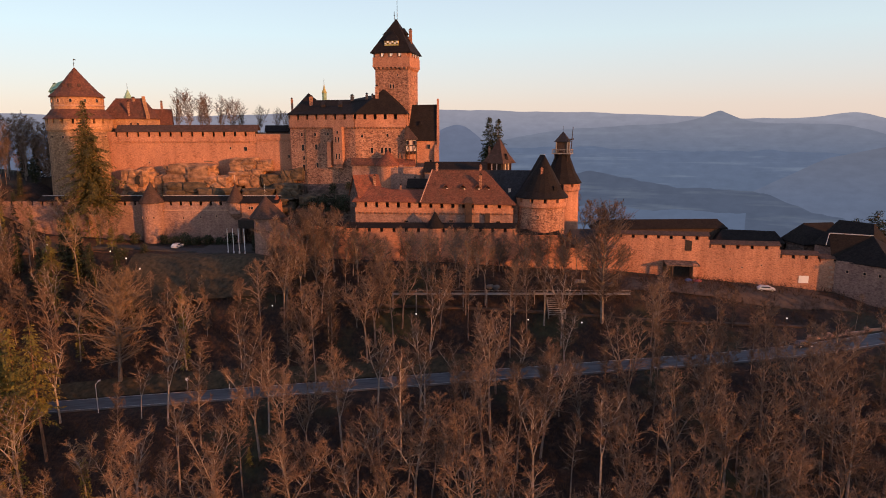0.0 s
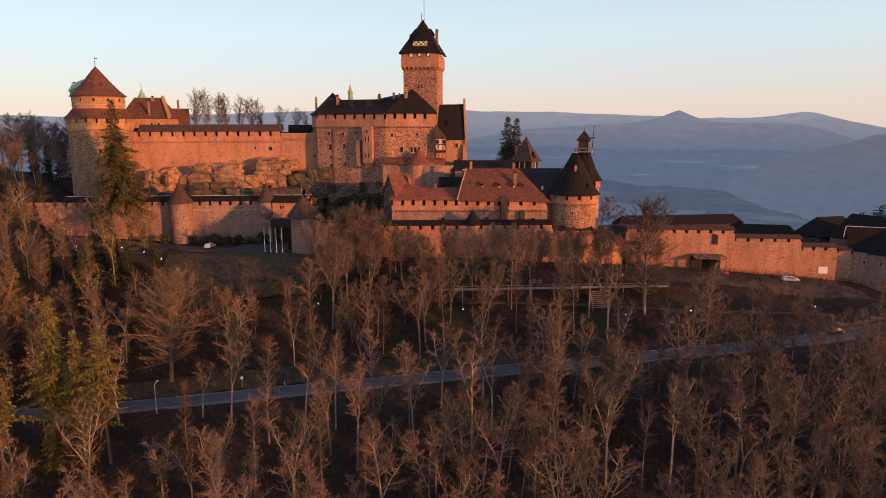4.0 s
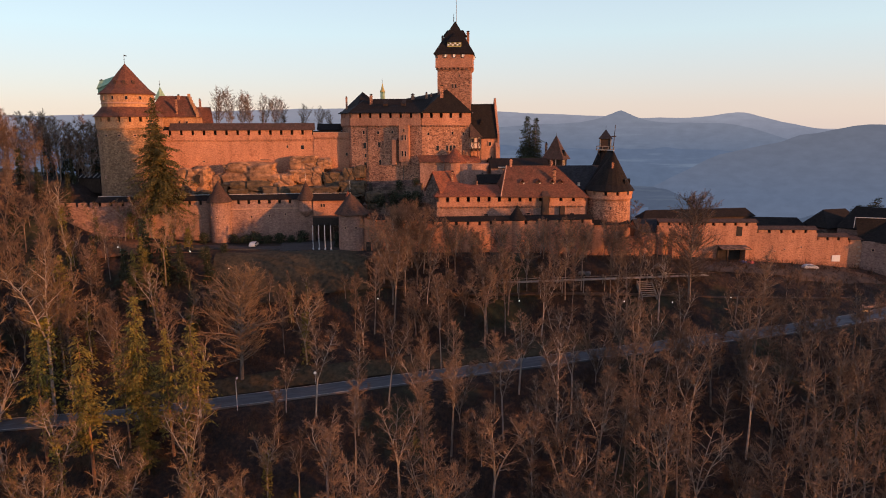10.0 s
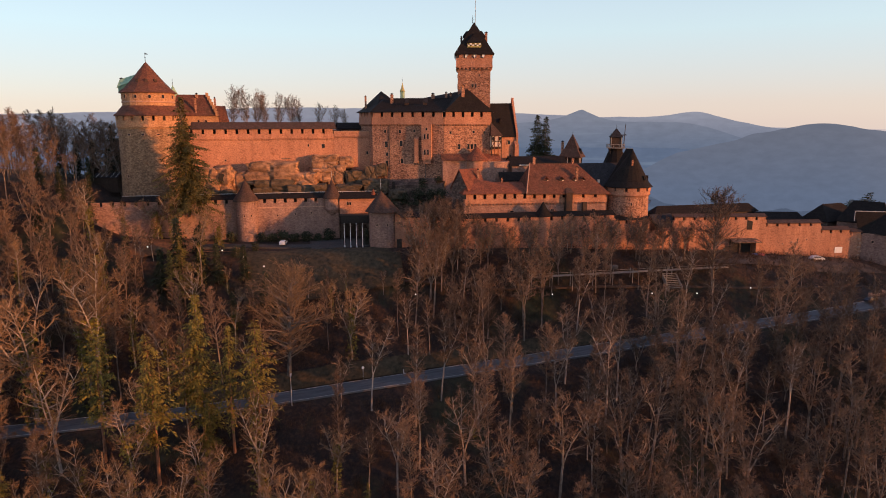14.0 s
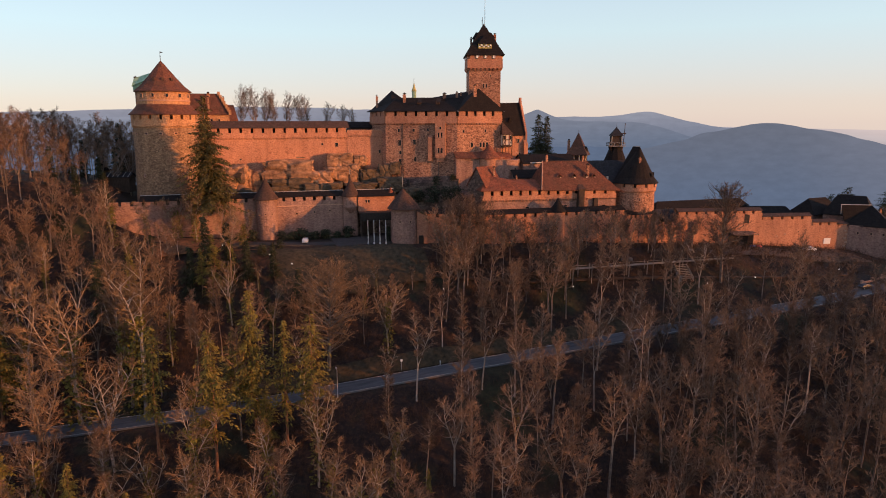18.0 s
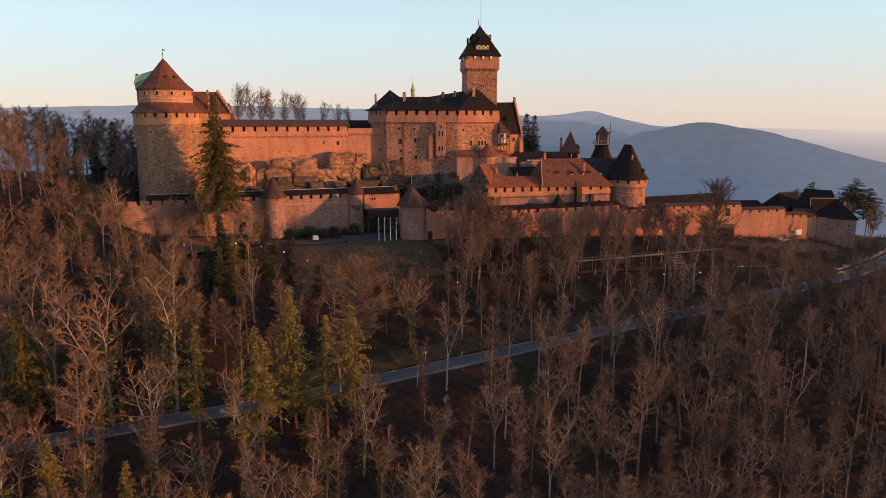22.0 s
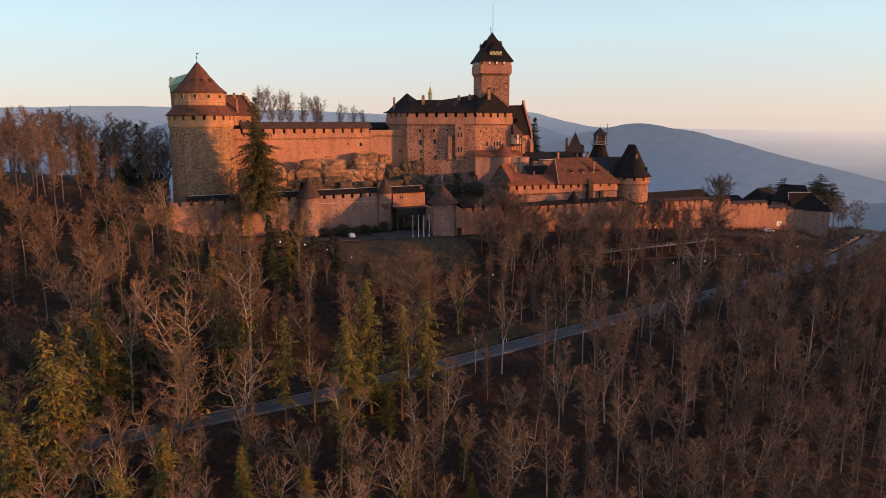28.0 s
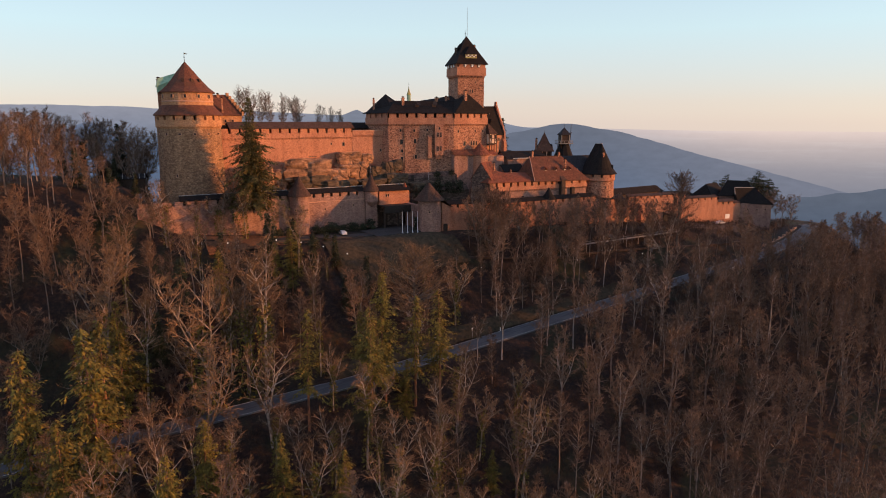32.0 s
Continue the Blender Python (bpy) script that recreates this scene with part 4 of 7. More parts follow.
# ---- keep ----
def keep():
    cx, cy, rot = -14.7, 214.2, -12.5
    t = thing("keep", (cx, cy, 70), "square rubble-stone keep with a dark pyramid roof and mast", "tower")
    part("shaft", solid(oblong(cx, cy, 11.0, 11.0, rot), 66, 109.2), STONE_KEEP, t)
    part("string_course", solid(oblong(cx, cy, 12.3, 12.3, rot), 108.9, 109.5), STONE_RED, t)
    part("gallery", solid(oblong(cx, cy, 12.2, 12.2, rot), 109.5, 111.9), STONE_RED, t)
    part("gallery_core", solid(oblong(cx, cy, 10.6, 10.6, rot), 111.8, 113.3), HOLLOW, t)
    o = oblong(cx, cy, 11.4, 11.4, rot)
    s = oblong(cx, cy, 11.0, 11.0, rot)
    for i in range(4):
        p, q = o[i], o[(i + 1) % 4]
        parapet(t, p, q, 111.9, 113.3, 2.85, 0.9, STONE_RED, out=0.4, thick=0.8)
        p, q = s[i], s[(i + 1) % 4]
        mesh = corbel_mesh(0.6, 0.6, 1.0, STONE_RED)
        for k in range(8):
            x, y = along(p, q, 0.7 + 1.37 * k)
            put("corbel", mesh, x, y, 107.9, facing(p, q), t)
        for k in range(3):
            x, y = along(oblong(cx, cy, 12.2, 12.2, rot)[i], oblong(cx, cy, 12.2, 12.2, rot)[(i + 1) % 4], 3.3 + 2.85 * k, 0.25)
            sh = put("shutter", block("shutter", 0.55, 0.12, 0.95, WHITE), x, y, 112.1, facing(p, q) + 12, t, "grey and white hinged shutter")
            put("shutter_leaf", block("shutter_leaf", 0.35, 0.1, 0.5, GALV), *along(oblong(cx, cy, 12.2, 12.2, rot)[i], oblong(cx, cy, 12.2, 12.2, rot)[(i + 1) % 4], 3.75 + 2.85 * k, 0.3), 112.5, facing(p, q) - 20, t)
        x, y = along(p, q, 5.1)
        window(t, x - 0.0, y, 102.3, facing(p, q), 0.5, 1.3)
        x, y = along(p, q, 6.1)
        window(t, x, y, 102.3, facing(p, q), 0.5, 1.3)
        x, y = along(p, q, 7.4)
        window(t, x, y, 106.0, facing(p, q), 0.35, 0.7)
    e = oblong(cx, cy, 13.4, 13.4, rot)
    part("roof", sheet_roof([[(*e[i], 113.1), (*e[(i + 1) % 4], 113.1), (cx, cy, 124.2)] for i in range(4)], 0.2), TILE_DARK, t)
    c4, s4 = math.cos(radians(rot)), math.sin(radians(rot))

    def at(u, v):
        return cx + c4 * u - s4 * v, cy + s4 * u + c4 * v
    for k, (w, z0, dep) in enumerate(((4.6, 114.6, 5.4), (2.0, 118.0, 3.6), (2.6, 116.2, 4.6), (2.0, 118.0, 3.6))):
        turn = (0, 90, 180, 270)[k]
        ct, stn = math.cos(radians(turn)), math.sin(radians(turn))
        f = lambda u, v: at(ct * u - stn * v, stn * u + ct * v)
        face = -dep
        h = 2.4 if k == 0 else 1.5
        back = -0.5
        d = part("dormer", solid([f(-w / 2, face), f(w / 2, face), f(w / 2, back), f(-w / 2, back)], z0, z0 + h), OCHRE if k == 0 else TILE_DARK, t, "dormer with ochre boards and chequered shutters" if k == 0 else "")
        pk = z0 + h + (3.0 if k == 0 else 1.8)
        part("dormer_roof", sheet_roof([[(*f(-w / 2 - .3, face - .3), z0 + h - .1), (*f(w / 2 + .3, face - .3), z0 + h - .1), (*f(0, face + w * 0.45), pk)], [(*f(w / 2 + .3, face - .3), z0 + h - .1), (*f(w / 2 + .3, back), z0 + h - .1), (*f(0, back), pk), (*f(0, face + w * 0.45), pk)],
                                        [(*f(-w / 2 - .3, back), z0 + h - .1), (*f(-w / 2 - .3, face - .3), z0 + h - .1), (*f(0, face + w * 0.45), pk), (*f(0, back), pk)]], 0.12), TILE_DARK, d)
        if k == 0:
            for j in range(6):
                x, y = f(-1.9 + 0.76 * j, face - 0.05)
                put("check_shutter", block("check_shutter", 0.5, 0.1, 0.5, WHITE), x, y, z0 + (1.7 if j % 2 else 1.25), rot, d)
                put("dark_check", block("dark_check", 0.36, 0.09, 0.42, WOOD_DARK), x, y, z0 + (1.25 if j % 2 else 1.72), rot, d)
    chimney(t, *at(4.2, 2.0), 113.5, 120.6, 1.1, STONE_RED, rot)
    chimney(t, *at(-4.3, 0.5), 114, 119.0, 0.8, STONE_OLD, rot)
    finial(t, cx - 0.5, cy, 124.0, 126.6, 0.12)
    part("mast", tube((cx + 0.4, cy, 123.0), (cx + 0.4, cy, 135.0), 0.09, 0.05, 8), IRON, t, "tall thin metal mast")


keep()


# ---- gabled wing beside the keep ----
def gabled_wing():
    t = thing("gabled_wing", (-5, 212, 68), "stone wing with a steep dark roof and a stepped gable", "castle building")
    part("wall", solid([(-11.0, 205.4), (-1.3, 206.2), (-1.3, 219), (-11, 219)], 62, 86.3), STONE_RED, t)
    part("roof", sheet_roof([[(-12, 204.9, 85.8), (-1.4, 205.7, 85.8), (-1.6, 212.2, 97.2), (-11, 211.6, 97.0)], [(-11, 211.6, 97.0), (-1.6, 212.2, 97.2), (-1.4, 219.4, 85.8), (-11, 219.4, 85.8)]], 0.2), TILE_DARK, t)
    bm = bmesh.new()
    pr = [(205.5, 84), (205.5, 86.8), (211.6, 98.2), (211.6, 99.2), (212.6, 99.2), (212.6, 98.2), (219.4, 86.8), (219.4, 84)]
    a = [bm.verts.new((-1.6, y, z)) for y, z in pr]
    b = [bm.verts.new((-0.95, y, z)) for y, z in pr]
    bm.faces.new(a)
    bm.faces.new(b[::-1])
    for i in range(len(pr)):
        j = (i + 1) % len(pr)
        bm.faces.new((a[i], b[i], b[j], a[j]))
    part("gable_parapet", fix(bm), STONE_RED, t, "raised stone gable parapet")
    part("buttress", solid([(-2.3, 204.7), (-0.9, 204.8), (-0.9, 206.6), (-2.3, 206.6)], 66, [83, 83, 85.5, 85.5], batter=0.3), STONE_RED, t)
    for x, z in ((-8.3, 82.6), (-4.2, 83.4)):
        window(t, x, 205.75, z, 4, 0.9, 1.3)
    for x, z in ((-4.6, 78.4), (-3.6, 78.4)):
        window(t, x, 206.0, z, 4, 0.7, 1.5)
    for y, z in ((208, 80), (212, 80), (216, 80), (212, 88)):
        window(t, -1.25, y, z, 90, 0.8, 1.6)
    part("roof_dormer", sheet_roof([[(-7.4, 207.2, 90.6), (-6.2, 207.2, 90.6), (-6.8, 207.4, 92.0)], [(-6.2, 207.2, 90.6), (-6.8, 210.4, 92.2), (-6.8, 207.4, 92.0)], [(-7.4, 207.2, 90.6), (-6.8, 207.4, 92.0), (-6.8, 210.4, 92.2)]], 0.1), TILE_DARK, t)
    k = thing("timber_oriel", (-9.6, 203.6, 78), "half-timbered oriel on red posts with a pointed roof", "oriel")
    part("box", solid(oblong(-9.6, 203.6, 3.4, 2.6), 82.6, 86.4), PLASTER, k)
    for x in (-11.3, -10.2, -9.0, -7.9):
        part("post", solid(oblong(x, 202.25, 0.24, 0.2), 77.8, 86.4), TILE_RED if x in (-10.2, -9.0) else WOOD_DARK, k)
    for z in (82.5, 84.4, 86.2):
        part("rail", solid(oblong(-9.6, 202.24, 3.6, 0.22), z, z + 0.28), WOOD_DARK, k)
    for x in (-10.7, -8.5):
        part("brace", tube((x - 0.4, 202.22, 82.8), (x + 0.4, 202.22, 84.4), 0.1), WOOD_DARK, k)
        part("pane", solid(oblong(x, 202.26, 0.8, 0.06), 84.75, 86.0), GLASS, k)
    part("roof", sheet_roof([[(-11.7, 201.8, 86.3), (-7.5, 201.8, 86.3), (-11.2, 204.3, 90.9)], [(-7.5, 201.8, 86.3), (-7.5, 205.6, 86.3), (-11.2, 204.3, 90.9)], [(-11.7, 205.6, 86.3), (-11.7, 201.8, 86.3), (-11.2, 204.3, 90.9)]], 0.15), TILE_BROWN, k)
    part("corbel_beam", solid(oblong(-9.6, 204.0, 3.2, 2.2), 81.9, 82.6), WOOD_DARK, k)


gabled_wing()


# ---- lower works under the residence ----
def under_works():
    t = thing("round_outwork", (-16, 202, 58), "low round outwork with a red half-cone roof", "outwork")
    part("wall", lathe([(9.2, 56), (8.8, 77.9), (0, 77.9)], -12.5, 205.5, 36), STONE_GREY, t)
    part("upper_wall", solid([(-28.2, 201.6), (-13, 199.2), (-8.5, 201.5), (-8.5, 205), (-28, 205.5)], 56, 78.6), STONE_GREY, t)
    part("half_tower", lathe([(3.6, 60), (3.5, 78.8)], -16.8, 200.6, 24), STONE_RED, t)
    part("cone_roof", lathe([(4.1, 78.3), (4.15, 78.5), (2.2, 80.6), (0, 83.2)], -16.8, 201.0, 20), TILE_RED, t)
    part("left_roof", sheet_roof([[(-28.6, 201.0, 78.4), (-17.5, 198.6, 78.4), (-17.5, 202.6, 80.4), (-28.6, 203.6, 80.4)]], 0.2), TILE_MAROON, t)
    part("right_roof", sheet_roof([[(-16, 198.5, 78.2), (-8.2, 200.6, 78.2), (-8.4, 203.2, 79.9), (-16, 203.2, 80.4)]], 0.2), TILE_RED, t)
    # solid dark blocks, coloured as the shade inside loopholes
    for i in range(5):
        put("loop", block("loop", 0.5, 0.3, 0.5, HOLLOW), -13.5 + 1.3 * i, 197.0 + 0.05 * i * i, 74.6, 8 * i - 4, t)
    window(t, -11.0, 199.85, 76.4, 25, 0.9, 0.9)
    w = thing("rock_terrace_wall", (-36, 206, 56), "old dark retaining wall below the residence", "retaining wall")
    part("wall", solid([(-50, 209), (-28, 200.2), (-26, 204), (-48, 214)], 54, [69.5, 71.0, 73, 72], batter=0.8), STONE_OLD, w)
    part("lower_wall", solid([(-47, 204), (-26, 195), (-24, 200), (-45, 210)], 54, [64.5, 66.0, 67.5, 67], batter=0.6), STONE_OLD, w)
    # solid dark blocks in place of recesses, with their shade as colour
    for x, y, z, h in ((-44.2, 206.0, 69, 2.4), (-34.5, 201.8, 64, 3.0), (-38.5, 203.4, 60, 2.2)):
        put("niche", block("niche", 1.0, 0.5, h, HOLLOW), x, y - 0.2, z, -22, w)


under_works()


# ---- lower court range ----
def lower_range():
    t = thing("lower_range", (-2, 186, 52), "long lower castle range with red roofs and a crenellated gallery", "castle building")
    F0, F1, F2 = (-24.9, 183.6), (6.6, 181.4), (20.7, 180.5)
    part("wall", solid([F0, F2, (21.5, 193), (-24, 195)], 50, 66.2), STONE_GREY, t)
    part("gallery_wall", solid([along(F0, F2, 0, 0.4), along(F0, F2, 45.7, 0.4), (21.6, 193), (-24.2, 195)], 66.0, 67.4), STONE_RED, t)
    parapet(t, F0, F1, 67.4, 69.25, 3.25, 0.95, STONE_RED, corbel_z=66.1, step=1.12, out=0.4, thick=0.8)
    parapet(t, (9.0, 181.25), F2, 67.1, 68.75, 3.9, 0.95, STONE_RED, corbel_z=66.1, step=1.12, out=0.45, thick=0.8)
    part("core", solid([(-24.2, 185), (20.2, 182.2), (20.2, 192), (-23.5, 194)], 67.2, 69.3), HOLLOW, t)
    part("low_roof", sheet_roof([[(-25.7, 182.7, 69.0), (-5.0, 181.2, 69.0), (-5.4, 187.2, 71.9), (-14.5, 187.6, 72.0), (-22.0, 187.8, 73.6)], [(-25.7, 182.7, 69.0), (-22.0, 187.8, 73.6), (-25.7, 194, 69.0)],
                                 [(-22.0, 187.8, 73.6), (-14.5, 187.6, 72.0), (-14.5, 193.5, 69), (-25.7, 194, 69.0)], [(-14.5, 187.6, 72.0), (-5.4, 187.2, 71.9), (-5.4, 193.5, 69), (-14.5, 193.5, 69)]], 0.2), TILE_RED, t)
    part("main_roof", sheet_roof([[(-5.8, 180.6, 68.9), (21.4, 179.2, 68.4), (12.8, 187.0, 77.6), (-2.6, 188.0, 77.6)], [(21.4, 179.2, 68.4), (22.0, 193.6, 68.4), (12.8, 187.0, 77.6)], [(22.0, 193.6, 68.4), (-5.8, 194.5, 68.4), (-2.6, 188.0, 77.6), (12.8, 187.0, 77.6)],
                                  [(-5.8, 194.5, 68.4), (-5.8, 180.6, 68.9), (-2.6, 188.0, 77.6)]], 0.22), TILE_MAROON, t)
    part("verge", tube((-5.9, 180.5, 69.2), (-2.6, 188, 77.95), 0.16), STONE_TRIM, t)
    part("ridge", tube((-2.6, 188, 77.85), (12.8, 187, 77.85), 0.15), TILE_BROWN, t)
    for x, y, z in ((1.4, 183.9, 72.3), (6.4, 183.6, 72.3), (10.6, 183.4, 72.3), (13.4, 183.4, 72.1)):
        d = part("dormer", solid(oblong(x, y + 0.7, 1.4, 2.6), z - 0.4, z + 0.75), WOOD_DARK, t)
        part("dormer_roof", sheet_roof([[(x - 0.9, y - 0.9, z + 0.7), (x, y - 0.9, z + 1.6), (x, y + 3.0, z + 2.0), (x - 0.9, y + 2, z + 0.7)], [(x, y - 0.9, z + 1.6), (x + 0.9, y - 0.9, z + 0.7), (x + 0.9, y + 2, z + 0.7), (x, y + 3.0, z + 2.0)]], 0.1), TILE_RED, d)
        part("shutter", solid(oblong(x + 0.42, y - 0.63, 0.42, 0.08), z - 0.2, z + 0.6), PLASTER, d)
    for x, y, z0, z1, w in ((-1.2, 188, 76, 79.4, 0.9), (11.6, 187.2, 76.5, 79.0, 0.9), (11.4, 183.2, 71, 76.2, 1.0), (-19.6, 187.8, 72, 75.6, 0.8), (-11.9, 187.5, 71, 72.9, 0.6)):
        chimney(t, x, y, z0, z1, w)
    hb = part("hoarding", solid(oblong(7.9, 180.5, 2.0, 1.6), 62.5, 69.2), WOOD_DARK, t, "dark timber hoarding on struts")
    part("hoarding_roof", sheet_roof([[(6.5, 179.4, 69.0), (9.3, 179.4, 69.0), (7.9, 183.5, 72.2)], [(9.3, 179.4, 69), (9.3, 182.4, 69.4), (7.9, 183.5, 72.2)], [(6.5, 182.4, 69.4), (6.5, 179.4, 69), (7.9, 183.5, 72.2)]], 0.12), TILE_BROWN, hb)
    part("side_shed", solid([(12.6, 180.0), (14.0, 179.9), (14.0, 181.6), (12.6, 181.6)], 60, 66), WOOD_DARK, t)
    for x, y, z in ((16.5, 180.6, 63.2), (3.0, 181.5, 63.4), (-10, 182.4, 63.2)):
        window(t, x, y, z, -3, 1.2, 0.5)
    g = house("gate_lodge", (-25.6, 187.3), (-19.2, 190.6), 4.0, 54, 70.6, 76.2, STONE_OLD, TILE_RED, "small red-roofed gabled lodge at the end of the range")
    s = house("slate_range", (13, 190.5), (30, 189), 6.5, 54, 69, 77.4, STONE_GREY, SLATE, "dark slate-roofed range beside the round tower", "castle building")
    part("skylight", solid(oblong(20, 185.4, 0.7, 0.5, 0), 71.4, 72.6), PLASTER, s)
    n = house("court_range", (-5, 203), (14, 202), 5.0, 54, 76.6, 79.2, STONE_GREY, TILE_DARK, "low dark-roofed range behind the lower court", "castle building")
    part("eave_board", solid([(-3, 197.3), (14.5, 196.5), (14.5, 196.7), (-3, 197.5)], 76.6, 76.95), LEAD, n)
    m = house("inner_range", (-10, 196.5), (-1, 195.8), 3.2, 54, 72.2, 74.4, STONE_GREY, TILE_DARK, "dark-roofed link building behind the red roofs", "castle building")


lower_range()


def pyramid_tower():
    cx, cy, rot = 18.2, 203.8, -35
    t = thing("stair_tower", (cx, cy, 58), "square tower with timber top and a pointed brown roof", "tower")
    part("shaft", solid(oblong(cx, cy, 5.6, 5.6, rot), 54, 76.4), STONE_RED, t)
    part("timber_storey", solid(oblong(cx, cy, 5.4, 5.4, rot), 76.4, 79.6), WOOD_DARK, t)
    o = oblong(cx, cy, 5.6, 5.6, rot)
    for i in range(4):
        for s in (0.2, 1.9, 3.7, 5.4):
            part("post", solid(oblong(*along(o[i], o[(i + 1) % 4], s, 0.05), 0.3, 0.3, rot), 76.4, 79.6), PLASTER if s in (1.9, 3.7) else WOOD_DARK, t)
    e = oblong(cx, cy, 7.8, 7.8, rot)
    m = oblong(cx, cy, 4.6, 4.6, rot)
    part("roof", sheet_roof([[(*e[i], 78.9), (*e[(i + 1) % 4], 78.9), (*m[(i + 1) % 4], 81.6), (*m[i], 81.6)] for i in range(4)] + [[(*m[i], 81.6), (*m[(i + 1) % 4], 81.6), (cx, cy, 86.8)] for i in range(4)], 0.15), TILE_BROWN, t)
    part("roof_dormer", sheet_roof([[(cx + 1.4, cy - 3.1, 80.1), (cx + 2.8, cy - 2.6, 80.1), (cx + 2.2, cy - 2.6, 81.8)], [(cx + 2.8, cy - 2.6, 80.1), (cx + 1.5, cy - 1.0, 82), (cx + 2.2, cy - 2.6, 81.8)], [(cx + 1.4, cy - 3.1, 80.1), (cx + 2.2, cy - 2.6, 81.8), (cx + 1.5, cy - 1.0, 82)]], 0.1), TILE_DARK, t)
    chimney(t, cx - 3.0, cy + 1.5, 78, 83.6, 0.9)
    finial(t, cx, cy, 86.7, 87.7, 0.06)


pyramid_tower()


def round_tower():
    cx, cy = 29.0, 183.0
    t = thing("round_tower", (cx, cy, 50), "round sandstone tower with a steep dark roof", "tower")
    part("shaft", lathe([(7.1, 46), (6.6, 67.9)], cx, cy, 36), STONE_KEEP, t)
    part("gallery", lathe([(6.6, 67.6), (7.05, 68.2), (7.05, 69.3), (0, 69.3)], cx, cy, 36), STONE_RED, t)
    part("core", lathe([(6.0, 69.2), (6.0, 70.8)], cx, cy, 24), HOLLOW, t)
    ring_parapet(t, cx, cy, 7.05, 69.3, 70.75, 12, STONE_RED, 68.3, 6.55, 36, gap=0.95, thick=0.8)
    bm = bmesh.new()
    n = 24
    low = [(cx + 7.7 * math.cos(2 * math.pi * i / n), cy + 7.7 * math.sin(2 * math.pi * i / n), 70.5) for i in range(n)]
    mid = [(cx + 6.3 * math.cos(2 * math.pi * i / n), cy + 6.3 * math.sin(2 * math.pi * i / n), 72.2) for i in range(n)]
    R0, R1 = (cx - 0.5, cy + 1.4, 82.3), (cx + 0.4, cy - 1.4, 82.3)
    faces = []
    for i in range(n):
        j = (i + 1) % n
        faces.append([low[i], low[j], mid[j], mid[i]])
        a, b = (R0 if 0 <= i < n / 2 else R1), (R0 if 0 <= j < n / 2 else R1)
        faces.append([mid[i], mid[j], b, a] if a != b else [mid[i], mid[j], a])
    part("roof", sheet_roof(faces, 0.15), TILE_DARK, t)
    part("ridge", tube((R0[0], R0[1], 82.55), (R1[0], R1[1], 82.55), 0.14), LEAD, t)
    chimney(t, cx - 0.6, cy - 3.5, 74, 78.6, 0.8)
    for a in (300, 340):
        x, y = cx + 5.4 * math.cos(radians(a)), cy + 5.4 * math.sin(radians(a))
        d = part("dormer", solid(oblong(x, y, 1.0, 1.6, a + 90), 72.6, 74.0), TILE_DARK, t)
        part("pane", solid(oblong(cx + 6.22 * math.cos(radians(a)), cy + 6.22 * math.sin(radians(a)), 0.6, 0.06, a + 90), 72.9, 73.7), GLASS, d)
    for a, z in ((255, 65.0), (285, 58.0)):
        window(t, cx + 6.68 * math.cos(radians(a)), cy + 6.68 * math.sin(radians(a)), z, a + 90, 0.4, 0.9)


round_tower()


def windmill_tower():
    cx, cy = 40.4, 216.0
    t = thing("windmill_tower", (cx, cy, 54), "tower with a tapered roof, timber gallery and small lantern", "tower")
    part("shaft", lathe([(6.0, 50), (5.7, 69.4)], cx, cy, 28), STONE_RED, t)
    part("gallery", lathe([(5.7, 69.0), (6.1, 69.5), (6.1, 70.6), (0, 70.6)], cx, cy, 28), STONE_RED, t)
    part("core", lathe([(5.2, 70.5), (5.2, 72.0)], cx, cy, 20), HOLLOW, t)
    ring_parapet(t, cx, cy, 6.1, 70.6, 71.9, 11, STONE_RED, 69.6, 5.65, 30, gap=0.9, thick=0.7)
    part("roof", lathe([(6.6, 71.6), (6.65, 71.8), (4.6, 75.2), (2.6, 80.2), (2.5, 81.4)], cx, cy, 12, turn=0.5), TILE_DARK, t)
    gl = part("platform", solid(oblong(cx, cy, 6.2, 6.2, -20), 81.3, 81.6), WOOD_GREY, t)
    o = oblong(cx, cy, 6.0, 6.0, -20)
    for i in range(4):
        for s in (0.1, 2.0, 4.0):
            part("baluster", solid(oblong(*along(o[i], o[(i + 1) % 4], s), 0.16, 0.16, -20), 81.6, 82.7), WOOD_GREY, gl)
        part("handrail", tube((*o[i], 82.7), (*o[(i + 1) % 4], 82.7), 0.1), WOOD_GREY, gl)
    for q in oblong(cx, cy, 4.6, 4.6, -20):
        part("strut", tube((*q, 81.5), (cx + (q[0] - cx) * 0.85, cy + (q[1] - cy) * 0.85, 78.6), 0.14), WOOD_DARK, gl)
    lt = part("lantern", solid(oblong(cx, cy, 3.6, 3.6, -20), 81.6, 85.6), WOOD_DARK, t)
    for q in oblong(cx, cy, 3.7, 3.7, -20):
        part("corner_post", solid(oblong(*q, 0.35, 0.35, -20), 81.6, 85.6), WOOD_GREY, lt)
    e = oblong(cx, cy, 4.8, 4.8, -20)
    part("lantern_roof", sheet_roof([[(*e[i], 85.3), (*e[(i + 1) % 4], 85.3), (cx, cy, 88.6)] for i in range(4)], 0.1), SLATE, lt)
    part("sail_stock", tube((cx + 2.6, cy - 1.2, 82.2), (cx + 3.0, cy - 1.2, 90.2), 0.16, 0.1), WOOD_DARK, t)
    part("windshaft", tube((cx, cy, 86.0), (cx + 3.4, cy - 1.4, 86.2), 0.2), WOOD_DARK, t)
    finial(t, cx, cy, 88.5, 90.4, 0.05)


windmill_tower()


